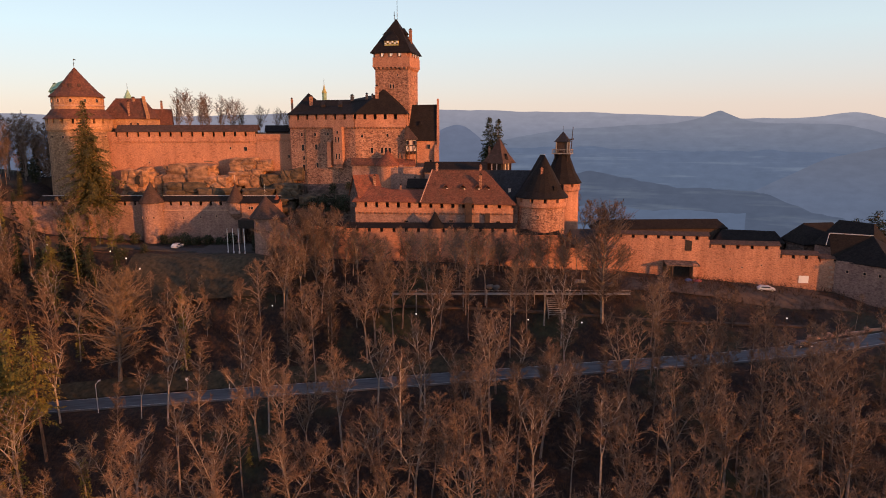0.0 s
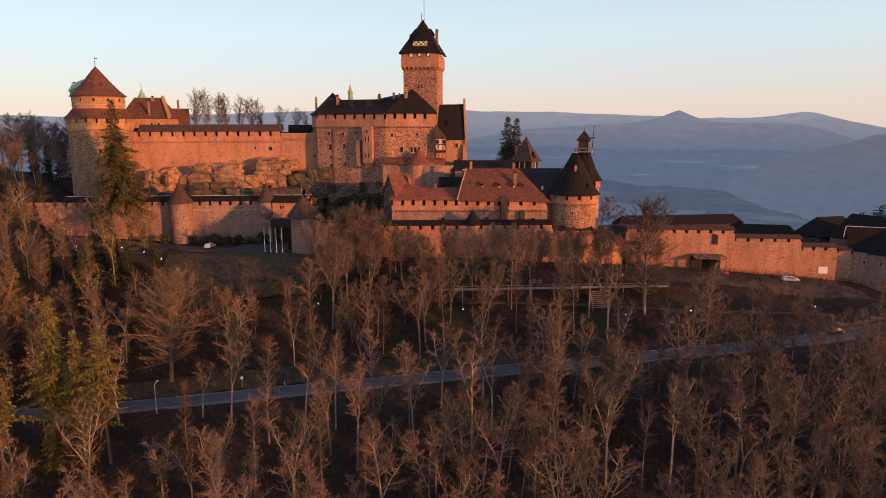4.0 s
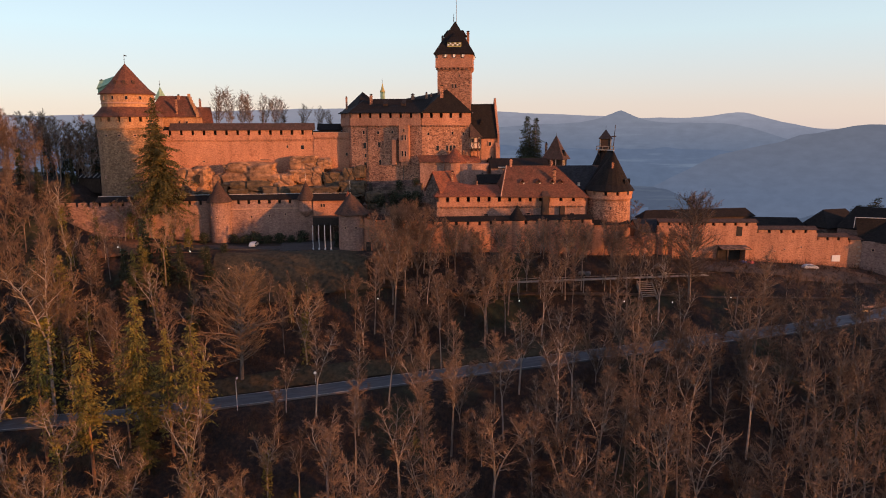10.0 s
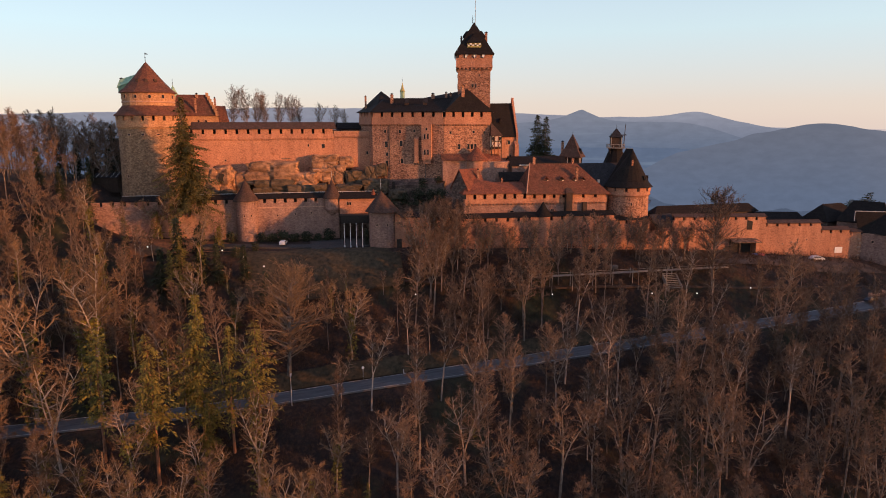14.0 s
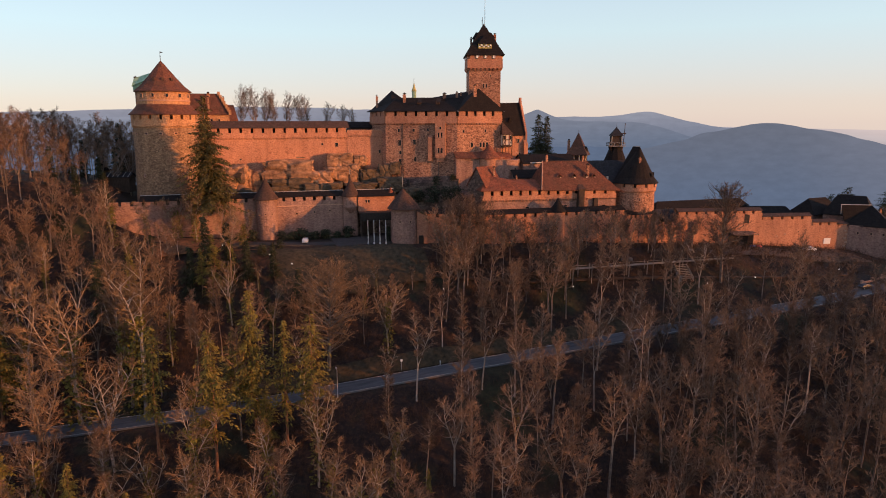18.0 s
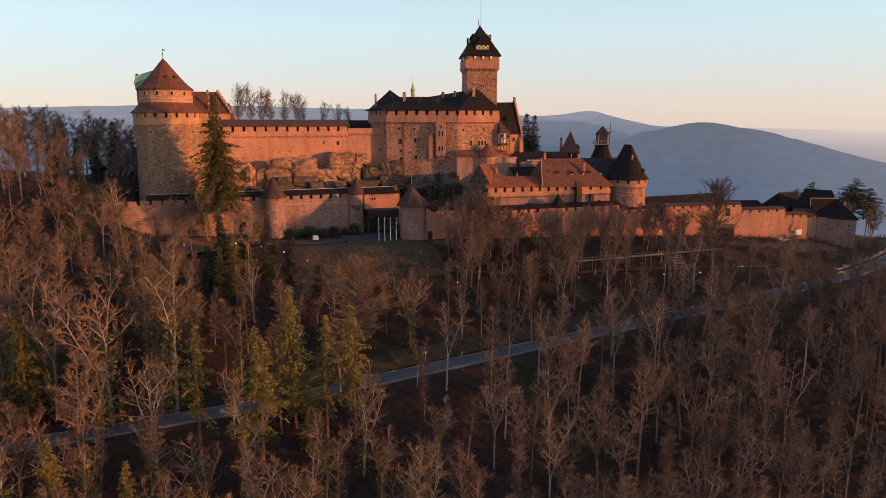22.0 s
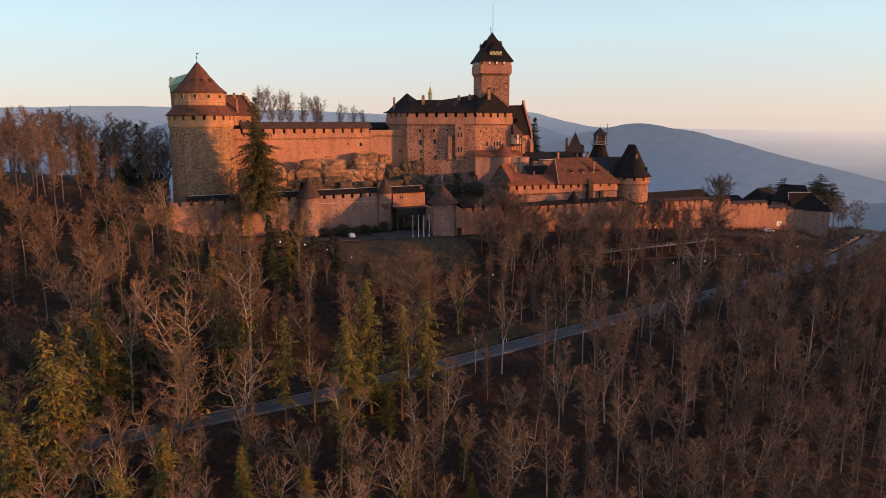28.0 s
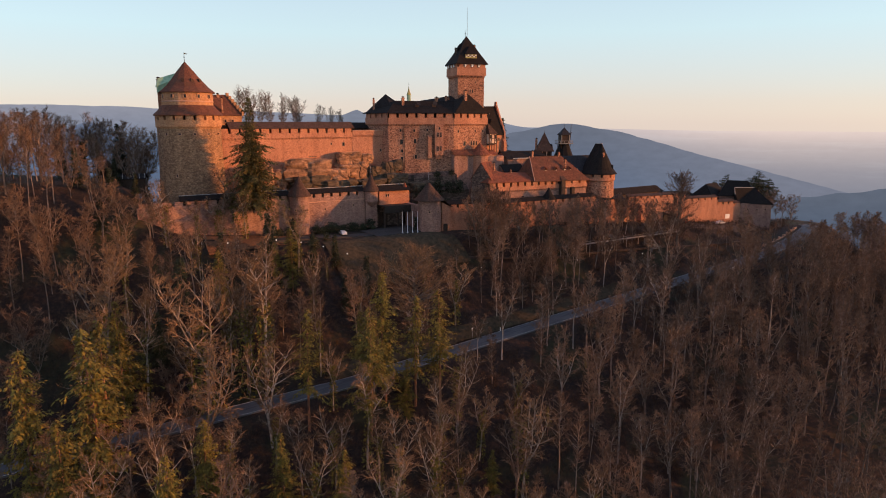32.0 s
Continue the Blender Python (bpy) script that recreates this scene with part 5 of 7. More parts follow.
# ---- outer ward: gate front ----
def wall_tower(name, cx, cy, r, z0, eave, apex, over, label, wall=STONE_GREY, roof=TILE_BROWN, foot=None, flag=0.0):
    t = thing(name, (cx, cy, z0), label, "tower")
    prof = [(r * 1.04, z0), (r, eave)]
    if foot:
        prof = [(0.1, foot - 2.4), (r * 0.7, foot - 1.0), (r, foot), (r, eave)]
    part("shaft", lathe(prof, cx, cy, 28), wall, t)
    part("roof", lathe([(r + over, eave - 0.35), (r + over + 0.03, eave - 0.15), (r * 0.62, eave + (apex - eave) * 0.42), (0, apex)], cx, cy, 20), roof, t)
    finial(t, cx, cy, apex - 0.2, apex + 1.2, 0.06)
    if flag:
        part("flagpole", tube((cx, cy, apex), (cx, cy, apex + flag), 0.05), GALV, t)
    return t


def gate_front():
    p0, p1 = (-140.0, 199.4), (-94.0, 199.6)
    t = thing("outer_wall", (-100, 200, 54), "outer ward wall of pink-grey rubble with a tiled wall walk", "wall")
    part("wall", solid(strip(p0, p1, 0.0, 1.6), 50, 65.9), STONE_GREY, t)
    parapet(t, p0, p1, 65.9, 67.2, 3.2, 0.9, STONE_GREY, out=0.0, thick=0.8)
    q0, q1 = (-89.0, 199.4), (-66.8, 199.6)
    part("wall", solid(strip(q0, q1, 0.0, 1.6), 50, 65.9), STONE_GREY, t)
    parapet(t, q0, q1, 65.9, 67.3, 3.2, 0.9, STONE_GREY, out=0.0, thick=0.8)
    part("string_course", solid(strip(q0, q1, 0.12, 0.1), 64.3, 64.6), STONE_TRIM, t)
    for a, b in ((along(p0, p1, 12), p1), (q0, q1)):
        c, d, e, f = along(a, b, 0, 0.3), along(b, a, 0, -0.3), along(b, a, 0, 2.6), along(a, b, 0, -2.6)
        part("walk_roof", sheet_roof([[(*c, 67.2), (*d, 67.2), (*e, 68.6), (*f, 68.6)]], 0.14), TILE_DARK, t)
        part("ridge", tube((*f, 68.8), (*e, 68.8), 0.09), LEAD, t)
        part("back_boards", solid(strip(a, b, -1.2, 1.5), 65.9, 67.9), HOLLOW, t)
    for s, z in ((7.0, 61.6), (12.5, 61.9), (17.5, 62.2)):
        x, y = along(q0, q1, s)
        window(t, x, y, z, 0.5, 0.45, 0.6)
    a = wall_tower("wall_tower", -91.3, 198.4, 3.15, 50, 67.3, 73.8, 0.75, "round pink-grey wall tower with a brown cone roof")
    for ang in (225, 262, 300):
        window(a, -91.3 + 3.15 * math.cos(radians(ang)), 198.4 + 3.15 * math.sin(radians(ang)), 62.3, ang + 90, 0.4, 0.5)
    ring_parapet(a, -91.3, 198.4, 3.2, 65.9, 66.9, 9, STONE_GREY, 64.6, 3.1, 22, gap=0.6, thick=0.3)
    b = wall_tower("corner_turret", -64.8, 199.0, 2.4, 50, 67.4, 73.2, 0.55, "corbelled corner turret with a brown cone roof", foot=63.6, flag=2.5)
    part("base_tower", solid(oblong(-65.0, 200.2, 4.4, 3.4), 50, 64.8), STONE_GREY, b)
    wall_tower("gate_turret", -51.7, 198.4, 0.95, 60, 67.6, 69.9, 0.3, "slender turret with a small brown cone roof", roof=TILE_RED, foot=63.5)
    g = thing("gatehouse", (-58, 197, 53), "gatehouse front with a dark recessed gateway", "gatehouse")
    part("wall", solid([(-62.6, 197.0), (-50.8, 196.6), (-50.8, 201), (-62.6, 201)], 62.2, 67.0), STONE_RED, g)
    part("side_wall", solid([(-52.2, 187.5), (-50.8, 186.0), (-50.8, 197), (-52.2, 197)], 52, 62.4), STONE_GREY, g)
    part("inner_wall", solid([(-63, 201.5), (-50.8, 201.5), (-50.8, 202.1), (-63, 202.1)], 52, 62.4), STONE_OLD, g)
    part("gate_leaf", solid([(-61.0, 201.2), (-57.5, 201.2), (-57.5, 201.45), (-61.0, 201.45)], 54, 59), WOOD_DARK, g)
    part("soffit", solid([(-62.6, 193.4), (-50.8, 193.0), (-50.8, 201.5), (-62.6, 201.5)], 61.7, 62.15), WOOD_DARK, g, "dark timber soffit over the gateway")
    part("roof", sheet_roof([[(-62.8, 196.2, 67.0), (-50.6, 195.8, 67.0), (-50.6, 199.6, 68.8), (-62.8, 199.8, 68.8)]], 0.15), TILE_DARK, g)
    part("ridge", tube((-62.8, 199.8, 69.0), (-50.6, 199.6, 69.0), 0.09), LEAD, g)
    # board added to keep the gateway dark, shade put into its colour
    part("lintel_board", solid([(-62.6, 193.1), (-50.8, 192.7), (-50.8, 192.9), (-62.6, 193.3)], 59.6, 62.1), HOLLOW, g)
    for x in (-59.6, -54.6):
        window(g, x, 196.9, 65.0, -2, 1.4, 0.9, mullion=True)
    for x in (-62.2, -56.8, -51.6):
        part("pillar", solid(oblong(x, 194, 0.5, 0.5), 53, 61.7), WOOD_DARK, g)
    k = thing("gate_tower", (-50.4, 183, 52), "stout round gate tower with a broad brown cone roof", "tower")
    part("shaft", lathe([(4.2, 50), (3.95, 65.0)], -50.4, 183.0, 32), STONE_GREY, k)
    ax, ay, az = -50.8, 182.8, 70.7
    low = [(-50.4 + 5.2 * math.cos(2 * math.pi * i / 20), 183 + 5.2 * math.sin(2 * math.pi * i / 20), 64.6) for i in range(20)]
    part("roof", sheet_roof([[low[i], low[(i + 1) % 20], (ax, ay, az)] for i in range(20)], 0.14), TILE_BROWN, k)
    part("lean_roof", sheet_roof([[(-50.0, 179.4, 67.0), (-43.4, 179.2, 62.2), (-43.2, 184.8, 62.2), (-50.2, 184.0, 68.6)]], 0.14), TILE_BROWN, k)
    part("lean_wall", solid([(-47, 180.2), (-43.6, 180.0), (-43.6, 184.6), (-47, 184.6)], 50, [63.9, 62.1, 62.1, 63.9]), STONE_RED, k)
    # dark block coloured as the shade inside the opening
    part("porch", solid(oblong(-45.8, 179.9, 1.4, 0.5), 53.6, 56.4), HOLLOW, k)
    finial(k, ax, ay, az, az + 1.3, 0.06)
    part("flagpole", tube((ax, ay, az), (ax, ay, az + 3.6), 0.05), GALV, k)
    for ang in (240, 285, 320):
        window(k, -50.4 + 4.02 * math.cos(radians(ang)), 183 + 4.02 * math.sin(radians(ang)), 60.6, ang + 90, 0.45, 0.6)
    f = thing("flag_pole", (-62.0, 181.2, 54.5), "white flagpole on the forecourt", "flagpole", "flagpoles by the gate")
    part("pole", tube((-62.0, 181.2, 54.3), (-62.0, 181.2, 61.6), 0.09, 0.06, 8), WHITE, f)
    part("socket", lathe([(0.25, 54.3), (0.25, 54.8), (0.1, 54.9)], -62.0, 181.2, 8), GALV, f)
    for i in (1, 2, 3):
        copy_thing(f, pose(-62.0 + 1.75 * i, 181.2 - 0.35 * i, 54.5))


gate_front()


# ---- lower curtain wall ----
def lower_curtain():
    t = thing("lower_curtain", (-5, 176, 50), "long lower red sandstone curtain wall", "wall")
    a, b, c, d = (-44.0, 181.0), (-27.0, 176.6), (21.5, 175.2), (33.5, 175.8)
    for p, q, top in ((a, b, 61.6), (b, c, 61.2), (c, d, 59.4)):
        part("wall", solid(strip(p, q, 0.0, 1.6), 46, top), STONE_RED, t)
        parapet(t, p, q, top, top + 1.3, 3.5, 0.9, STONE_RED, out=0.0, thick=0.8)
        e, f, g, h = along(p, q, 0, 0.35), along(q, p, 0, -0.35), along(q, p, 0, 2.8), along(p, q, 0, -2.8)
        part("walk_roof", sheet_roof([[(*e, top + 1.2), (*f, top + 1.2), (*g, top + 2.3), (*h, top + 2.3)]], 0.14), TILE_DARK, t)
        part("back_boards", solid(strip(p, q, -1.2, 1.5), top, top + 1.7), HOLLOW, t)
    part("end_wall", solid(strip(d, (42.5, 177.0), 0.0, 1.6), 44, 56.6), STONE_RED, t)
    part("return_wall", solid(strip((42.5, 177.0), (44.2, 184), 0.0, 1.4), 44, 56.6), STONE_RED, t)
    part("end_roof", sheet_roof([[(33.2, 174.8, 60.4), (39.2, 176.2, 56.6), (39.2, 181, 57.4), (33.2, 180, 61.2)]], 0.15), TILE_DARK, t)
    wall_tower("curtain_turret", -1.6, 177.4, 2.3, 50, 62.8, 67.0, 0.5, "small curtain wall turret with a dark cone roof", STONE_RED, TILE_DARK)
    h = house("lean_house", (38, 184), (46, 185.5), 3.6, 46, 57.2, 60.6, STONE_GREY, SLATE, "small slate-roofed house in the dip of the wall")
    w = thing("stub_wall", (49, 174, 44), "lit stub of red sandstone wall by the gap", "wall")
    part("wall", solid([(47.0, 174.6), (49.2, 174.4), (49.2, 177.5), (47.0, 177.5)], 44, 57.2), STONE_RED, w)


lower_curtain()


# ---- east wall and buildings ----
def east_wall():
    t = thing("east_wall", (80, 176, 45), "stepped red sandstone bailey wall with a narrow tiled coping", "wall")
    line = lambda x: (x, 169.7 + (107.2 - x) * 0.165)
    runs = ((line(44.5), line(75.0), 59.2, 47), (line(75.0), line(93.4), 57.0, 45), (line(93.4), line(103.2), 54.7, 44), (line(103.2), line(107.2), 53.9, 44))
    for p, q, top, foot in runs:
        part("wall", solid(strip(p, q, 0.0, 1.3), foot, top), STONE_RED, t)
        parapet(t, p, q, top, top + 1.05, 3.4, 0.85, STONE_RED, out=0.0, thick=0.7)
        a, b, c, d = along(p, q, 0, 0.3), along(q, p, 0, -0.3), along(q, p, 0, 1.9), along(p, q, 0, -1.9)
        part("coping", sheet_roof([[(*a, top + 1.0), (*b, top + 1.0), (*c, top + 1.9), (*d, top + 1.9)]], 0.13), TILE_BROWN, t)
        part("back_boards", solid(strip(p, q, -1.0, 1.25), top, top + 1.5), HOLLOW, t)
    x, y = 69.5, 177.5
    # dark sheet on the wall, coloured as the shade in the doorway
    part("doorway", solid(strip(line(68.6), line(70.4), 0.06, 0.3), 56.0, [59.2, 58.8, 58.8, 59.2]), HOLLOW, t)
    part("notice_board", solid(strip(along(line(93.4), line(103.2), 5.2), along(line(93.4), line(103.2), 7.7), 0.15, -0.02), 48.0, 50.0), WHITE, t, "plain white board on the wall")
    for s, z in ((6.0, 51.0), (9.0, 51.6), (14.0, 52.4)):
        window(t, *along(line(75), line(93.4), s), z, -9, 0.35, 0.35)
    for i, (u, z) in enumerate(((0.3, 52.3), (1.2, 51.0), (0.5, 49.6), (1.6, 48.2), (0.7, 46.9))):
        put("toothing_stone", block("toothing_stone", 0.9, 0.5, 0.6, STONE_TRIM), *along(line(103.2), line(107.2), 3.4 + u * 0.6 - 0.6, 0.05), z, -9, t)
    g = thing("bunker", (69, 173, 46), "low shed with a dark open front at the wall's foot", "shed")
    part("wall", solid([(70.0, 172.6), (71.2, 172.5), (71.2, 175.6), (70, 175.8)], 46, 52.8), STONE_RED, g)
    part("roof", sheet_roof([[(63.0, 173.4, 52.2), (71.8, 172.2, 52.2), (71.8, 175.6, 52.9), (63, 177.1, 52.9)]], 0.3), STONE_OLD, g)
    part("post", solid(oblong(64.6, 173.4, 0.4, 0.4), 46, 52.6), WOOD_DARK, g)
    part("back", solid([(63, 176.3), (70, 175.3), (70, 175.5), (63, 176.6)], 46, 52.6), HOLLOW, g)
    # corner building whose front faces away from the low sun
    k = thing("corner_building", (114, 170, 44), "stone corner building with a dark hipped roof", "house")
    P = [(107.2, 169.6), (116.2, 160.4), (127.5, 171.0), (118.0, 181.0)]
    part("wall", solid(P, 42, 54.6), STONE_GREY, k)
    e = [(106.6, 170.6, 54.3), (116.2, 159.5, 54.3), (128.4, 171.0, 54.3), (118.0, 182.0, 54.3)]
    A, B = (106.8, 173.2, 61.2), (116.5, 169.6, 61.1)
    part("roof", sheet_roof([[e[0], e[1], B, A], [e[1], e[2], B], [e[2], e[3], A, B], [e[3], e[0], A]], 0.2), TILE_DARK, k)
    part("ridge", tube((*A[:2], 61.5), (*B[:2], 61.4), 0.12, 0.12, 6, tube((A[0], A[1], 61.5), (105.2, 171.5, 58.5), 0.1)), LEAD, k)
    for s in (3.0, 7.0, 10.5):
        window(k, *along(P[0], P[1], s), 51.6, facing(P[0], P[1]), 0.6, 0.7)
    chimney(k, 123.5, 172.0, 54, 59.0, 0.9)
    house("gabled_barn", (113, 185), (121.5, 172.5), 6.0, 42, 57.0, 63.6, STONE_GREY, TILE_DARK, "dark-roofed barn behind the corner building", "barn", hip=3.0)
    house("rear_barn", (105.5, 189.0), (121, 191.5), 5.0, 42, 56.2, 61.6, STONE_OLD, TILE_DARK, "long dark-roofed barn behind the bailey wall", "barn", hip=3.0)
    house("long_shed", (48, 200.6), (90.0, 202.4), 2.4, 44, 58.6, 61.0, WOOD_DARK, TILE_DARK, "long dark timber range along the far bailey wall", "shed", hip=2.0)
    house("low_shed", (86.5, 199.5), (105, 194.5), 3.6, 44, 55.4, 58.2, WOOD_DARK, TILE_DARK, "dark timber range stepping down the bailey", "shed", hip=2.0)
    for i, (x, y) in enumerate(((59.5, 184), (61.2, 183.6), (62.6, 184.2), (60.4, 185))):
        lump = thing("stone_heap", (x, y, 58), "pile of pale loose building stones", "stone pile")
        bm = bmesh.new()
        bmesh.ops.create_icosphere(bm, subdivisions=2, radius=1.0)
        for v in bm.verts:
            v.co = Vector((x, y, 58.6)) + Vector((v.co.x * 1.3, v.co.y, v.co.z * 1.5)) * (1 + 0.35 * noise.noise(v.co * 1.7 + Vector((i, 0, 0))))
        part("stones", bm, GRAVEL, lump)
    part("base", solid(oblong(61, 184.3, 8, 5), 44, 58.2), EARTH, lump)


east_wall()


def west_garden():
    t = house("garden_store", (-141.5, 226.5), (-134, 224.5), 2.2, 68, 73.0, 74.2, WOOD_DARK, SLATE, "low grey-roofed store beside the bastion", "shed")
    for i in range(5):
        part("roof_batten", tube((-141 + 1.6 * i, 222.4 - 0.4 * i, 73.2), (-140.6 + 1.6 * i, 226.2 - 0.4 * i, 74.5), 0.07), LEAD, t)
    p = thing("pavilion", (-144, 232, 68), "small dark pavilion with a pointed roof", "pavilion")
    part("wall", solid(oblong(-144, 232, 3.2, 3.2, 20), 68, 75.0), WOOD_DARK, p)
    e = oblong(-144, 232, 4.6, 4.6, 20)
    part("roof", sheet_roof([[(*e[i], 74.8), (*e[(i + 1) % 4], 74.8), (-144, 232, 78.6)] for i in range(4)], 0.12), TILE_DARK, p)


west_garden()


# ---- rock under the upper wall ----
def boulder(x, y, z, sx, sy, sz, seed, rot=0.0):
    # low and eastern rocks get the colour with moss and shade in it
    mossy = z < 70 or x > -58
    t = thing("rock_outcrop", (x, y, z - sz), "mossy rock ledge at the foot of the outcrop, darkened for shade" if mossy else "weathered sandstone outcrop below the upper wall", "rock", "rocks below the wall")
    bm = bmesh.new()
    bmesh.ops.create_cube(bm, size=2.0)
    bmesh.ops.subdivide_edges(bm, edges=bm.edges, cuts=13, use_grid_fill=True)
    c, s = math.cos(radians(rot)), math.sin(radians(rot))
    for v in bm.verts:
        p = v.co.copy()
        p *= 1.0 - 0.1 * (p.length - 1.0)
        q = p + Vector((seed * 3.1, seed, 0))
        p *= 1 + 0.2 * noise.noise(q * 0.9)
        near = noise.voronoi(Vector((q.x * 1.0, q.y * 0.8, q.z * 0.75)))[0]
        p *= 1.02 - 0.17 * (1 - ease((near[1] - near[0]) / 0.2))
        bed = p.z * 2.4 + seed + 0.7 * noise.noise(q * 0.7)
        ledge = 0.025 * ease((bed - math.floor(bed)) / 0.35) - 0.02 * math.floor(bed) % 0.05
        p.x *= 1 + ledge + 0.03 * noise.noise(q * 4)
        p.y *= 1 + ledge + 0.03 * noise.noise(q * 4 + Vector((5, 5, 5)))
        u, w = p.x * sx, p.y * sy
        v.co = (x + c * u - s * w, y + s * u + c * w, z + p.z * sz)
    part("rock", bm, MOSS_SHADE_ROCK if mossy else ROCK, t)


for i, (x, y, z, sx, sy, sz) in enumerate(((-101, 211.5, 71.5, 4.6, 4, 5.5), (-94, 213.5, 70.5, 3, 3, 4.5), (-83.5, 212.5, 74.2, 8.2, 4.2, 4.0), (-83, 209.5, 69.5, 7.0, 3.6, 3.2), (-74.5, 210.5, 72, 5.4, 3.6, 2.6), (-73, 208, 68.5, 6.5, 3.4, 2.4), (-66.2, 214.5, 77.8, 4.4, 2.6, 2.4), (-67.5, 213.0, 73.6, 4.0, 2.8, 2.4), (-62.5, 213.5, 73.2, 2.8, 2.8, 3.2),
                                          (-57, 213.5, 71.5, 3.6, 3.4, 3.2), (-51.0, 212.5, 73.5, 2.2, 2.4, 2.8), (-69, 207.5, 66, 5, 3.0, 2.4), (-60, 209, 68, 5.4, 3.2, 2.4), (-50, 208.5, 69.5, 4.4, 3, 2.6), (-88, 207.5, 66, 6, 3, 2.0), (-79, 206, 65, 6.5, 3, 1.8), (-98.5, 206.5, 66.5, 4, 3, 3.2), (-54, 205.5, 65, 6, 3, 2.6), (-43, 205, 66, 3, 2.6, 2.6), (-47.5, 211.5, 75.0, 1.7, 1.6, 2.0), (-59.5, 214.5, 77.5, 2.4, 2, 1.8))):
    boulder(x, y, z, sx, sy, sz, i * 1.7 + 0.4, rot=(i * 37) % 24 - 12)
# solid arch block; the shade inside the hollow is its dark colour
cave = thing("rock_niche", (-99.2, 207.6, 72.0), "dark arched hollow in the sandstone outcrop", "cave")
bm = bmesh.new()
arch = [(-1.1, 0.0), (1.1, 0.0), (1.15, 1.6), (0.8, 2.5), (0.0, 2.95), (-0.8, 2.5), (-1.15, 1.6)]
front, rear = [[bm.verts.new((-99.2 + u * q, 207.6 + d, 72.0 + v * q)) for u, v in arch] for d, q in ((-0.35, 1.0), (2.0, 0.8))]
bm.faces.new(front)
bm.faces.new(rear[::-1])
for i in range(7):
    bm.faces.new((front[i], front[(i + 1) % 7], rear[(i + 1) % 7], rear[i]))
bmesh.ops.recalc_face_normals(bm, faces=bm.faces)
part("hollow", bm, HOLLOW, cave)
bank = bmesh.new()
solid([(-118, 202.5), (-44, 202.0), (-44, 217), (-118, 214)], 52, [62.5, 62.0, 66, 66], bank)
tagged(part("inner_bank", bank, LITTER, None), "earth bank inside the outer ward", "bank", kind="structure")


# ---- trees ----
class Soup:
    """Loose triangles and quads gathered into one mesh."""
    def __init__(self):
        self.v, self.f = [], []

    def limb(self, a, b, r0, r1, n=4):
        w = (b - a).normalized()
        u = w.orthogonal().normalized()
        v = w.cross(u)
        k = len(self.v)
        for p, r in ((a, r0), (b, r1)):
            for i in range(n):
                g = 2 * math.pi * i / n
                self.v.append(tuple(p + (u * math.cos(g) + v * math.sin(g)) * r))
        for i in range(n):
            j = (i + 1) % n
            self.f.append((k + i, k + j, k + n + j))
            self.f.append((k + i, k + n + j, k + n + i))

    def spike(self, a, b, r):
        w = (b - a).normalized()
        u = w.orthogonal().normalized() * r
        v = w.cross(u)
        k = len(self.v)
        self.v.extend((tuple(a + u), tuple(a - u * 0.5 + v * 0.87), tuple(a - u * 0.5 - v * 0.87), tuple(b)))
        self.f.extend(((k, k + 1, k + 3), (k + 1, k + 2, k + 3), (k + 2, k, k + 3)))

    def sliver(self, a, b, side, r):
        k = len(self.v)
        self.v.extend((tuple(a + side * r), tuple(a - side * r), tuple(b)))
        self.f.append((k, k + 1, k + 2))


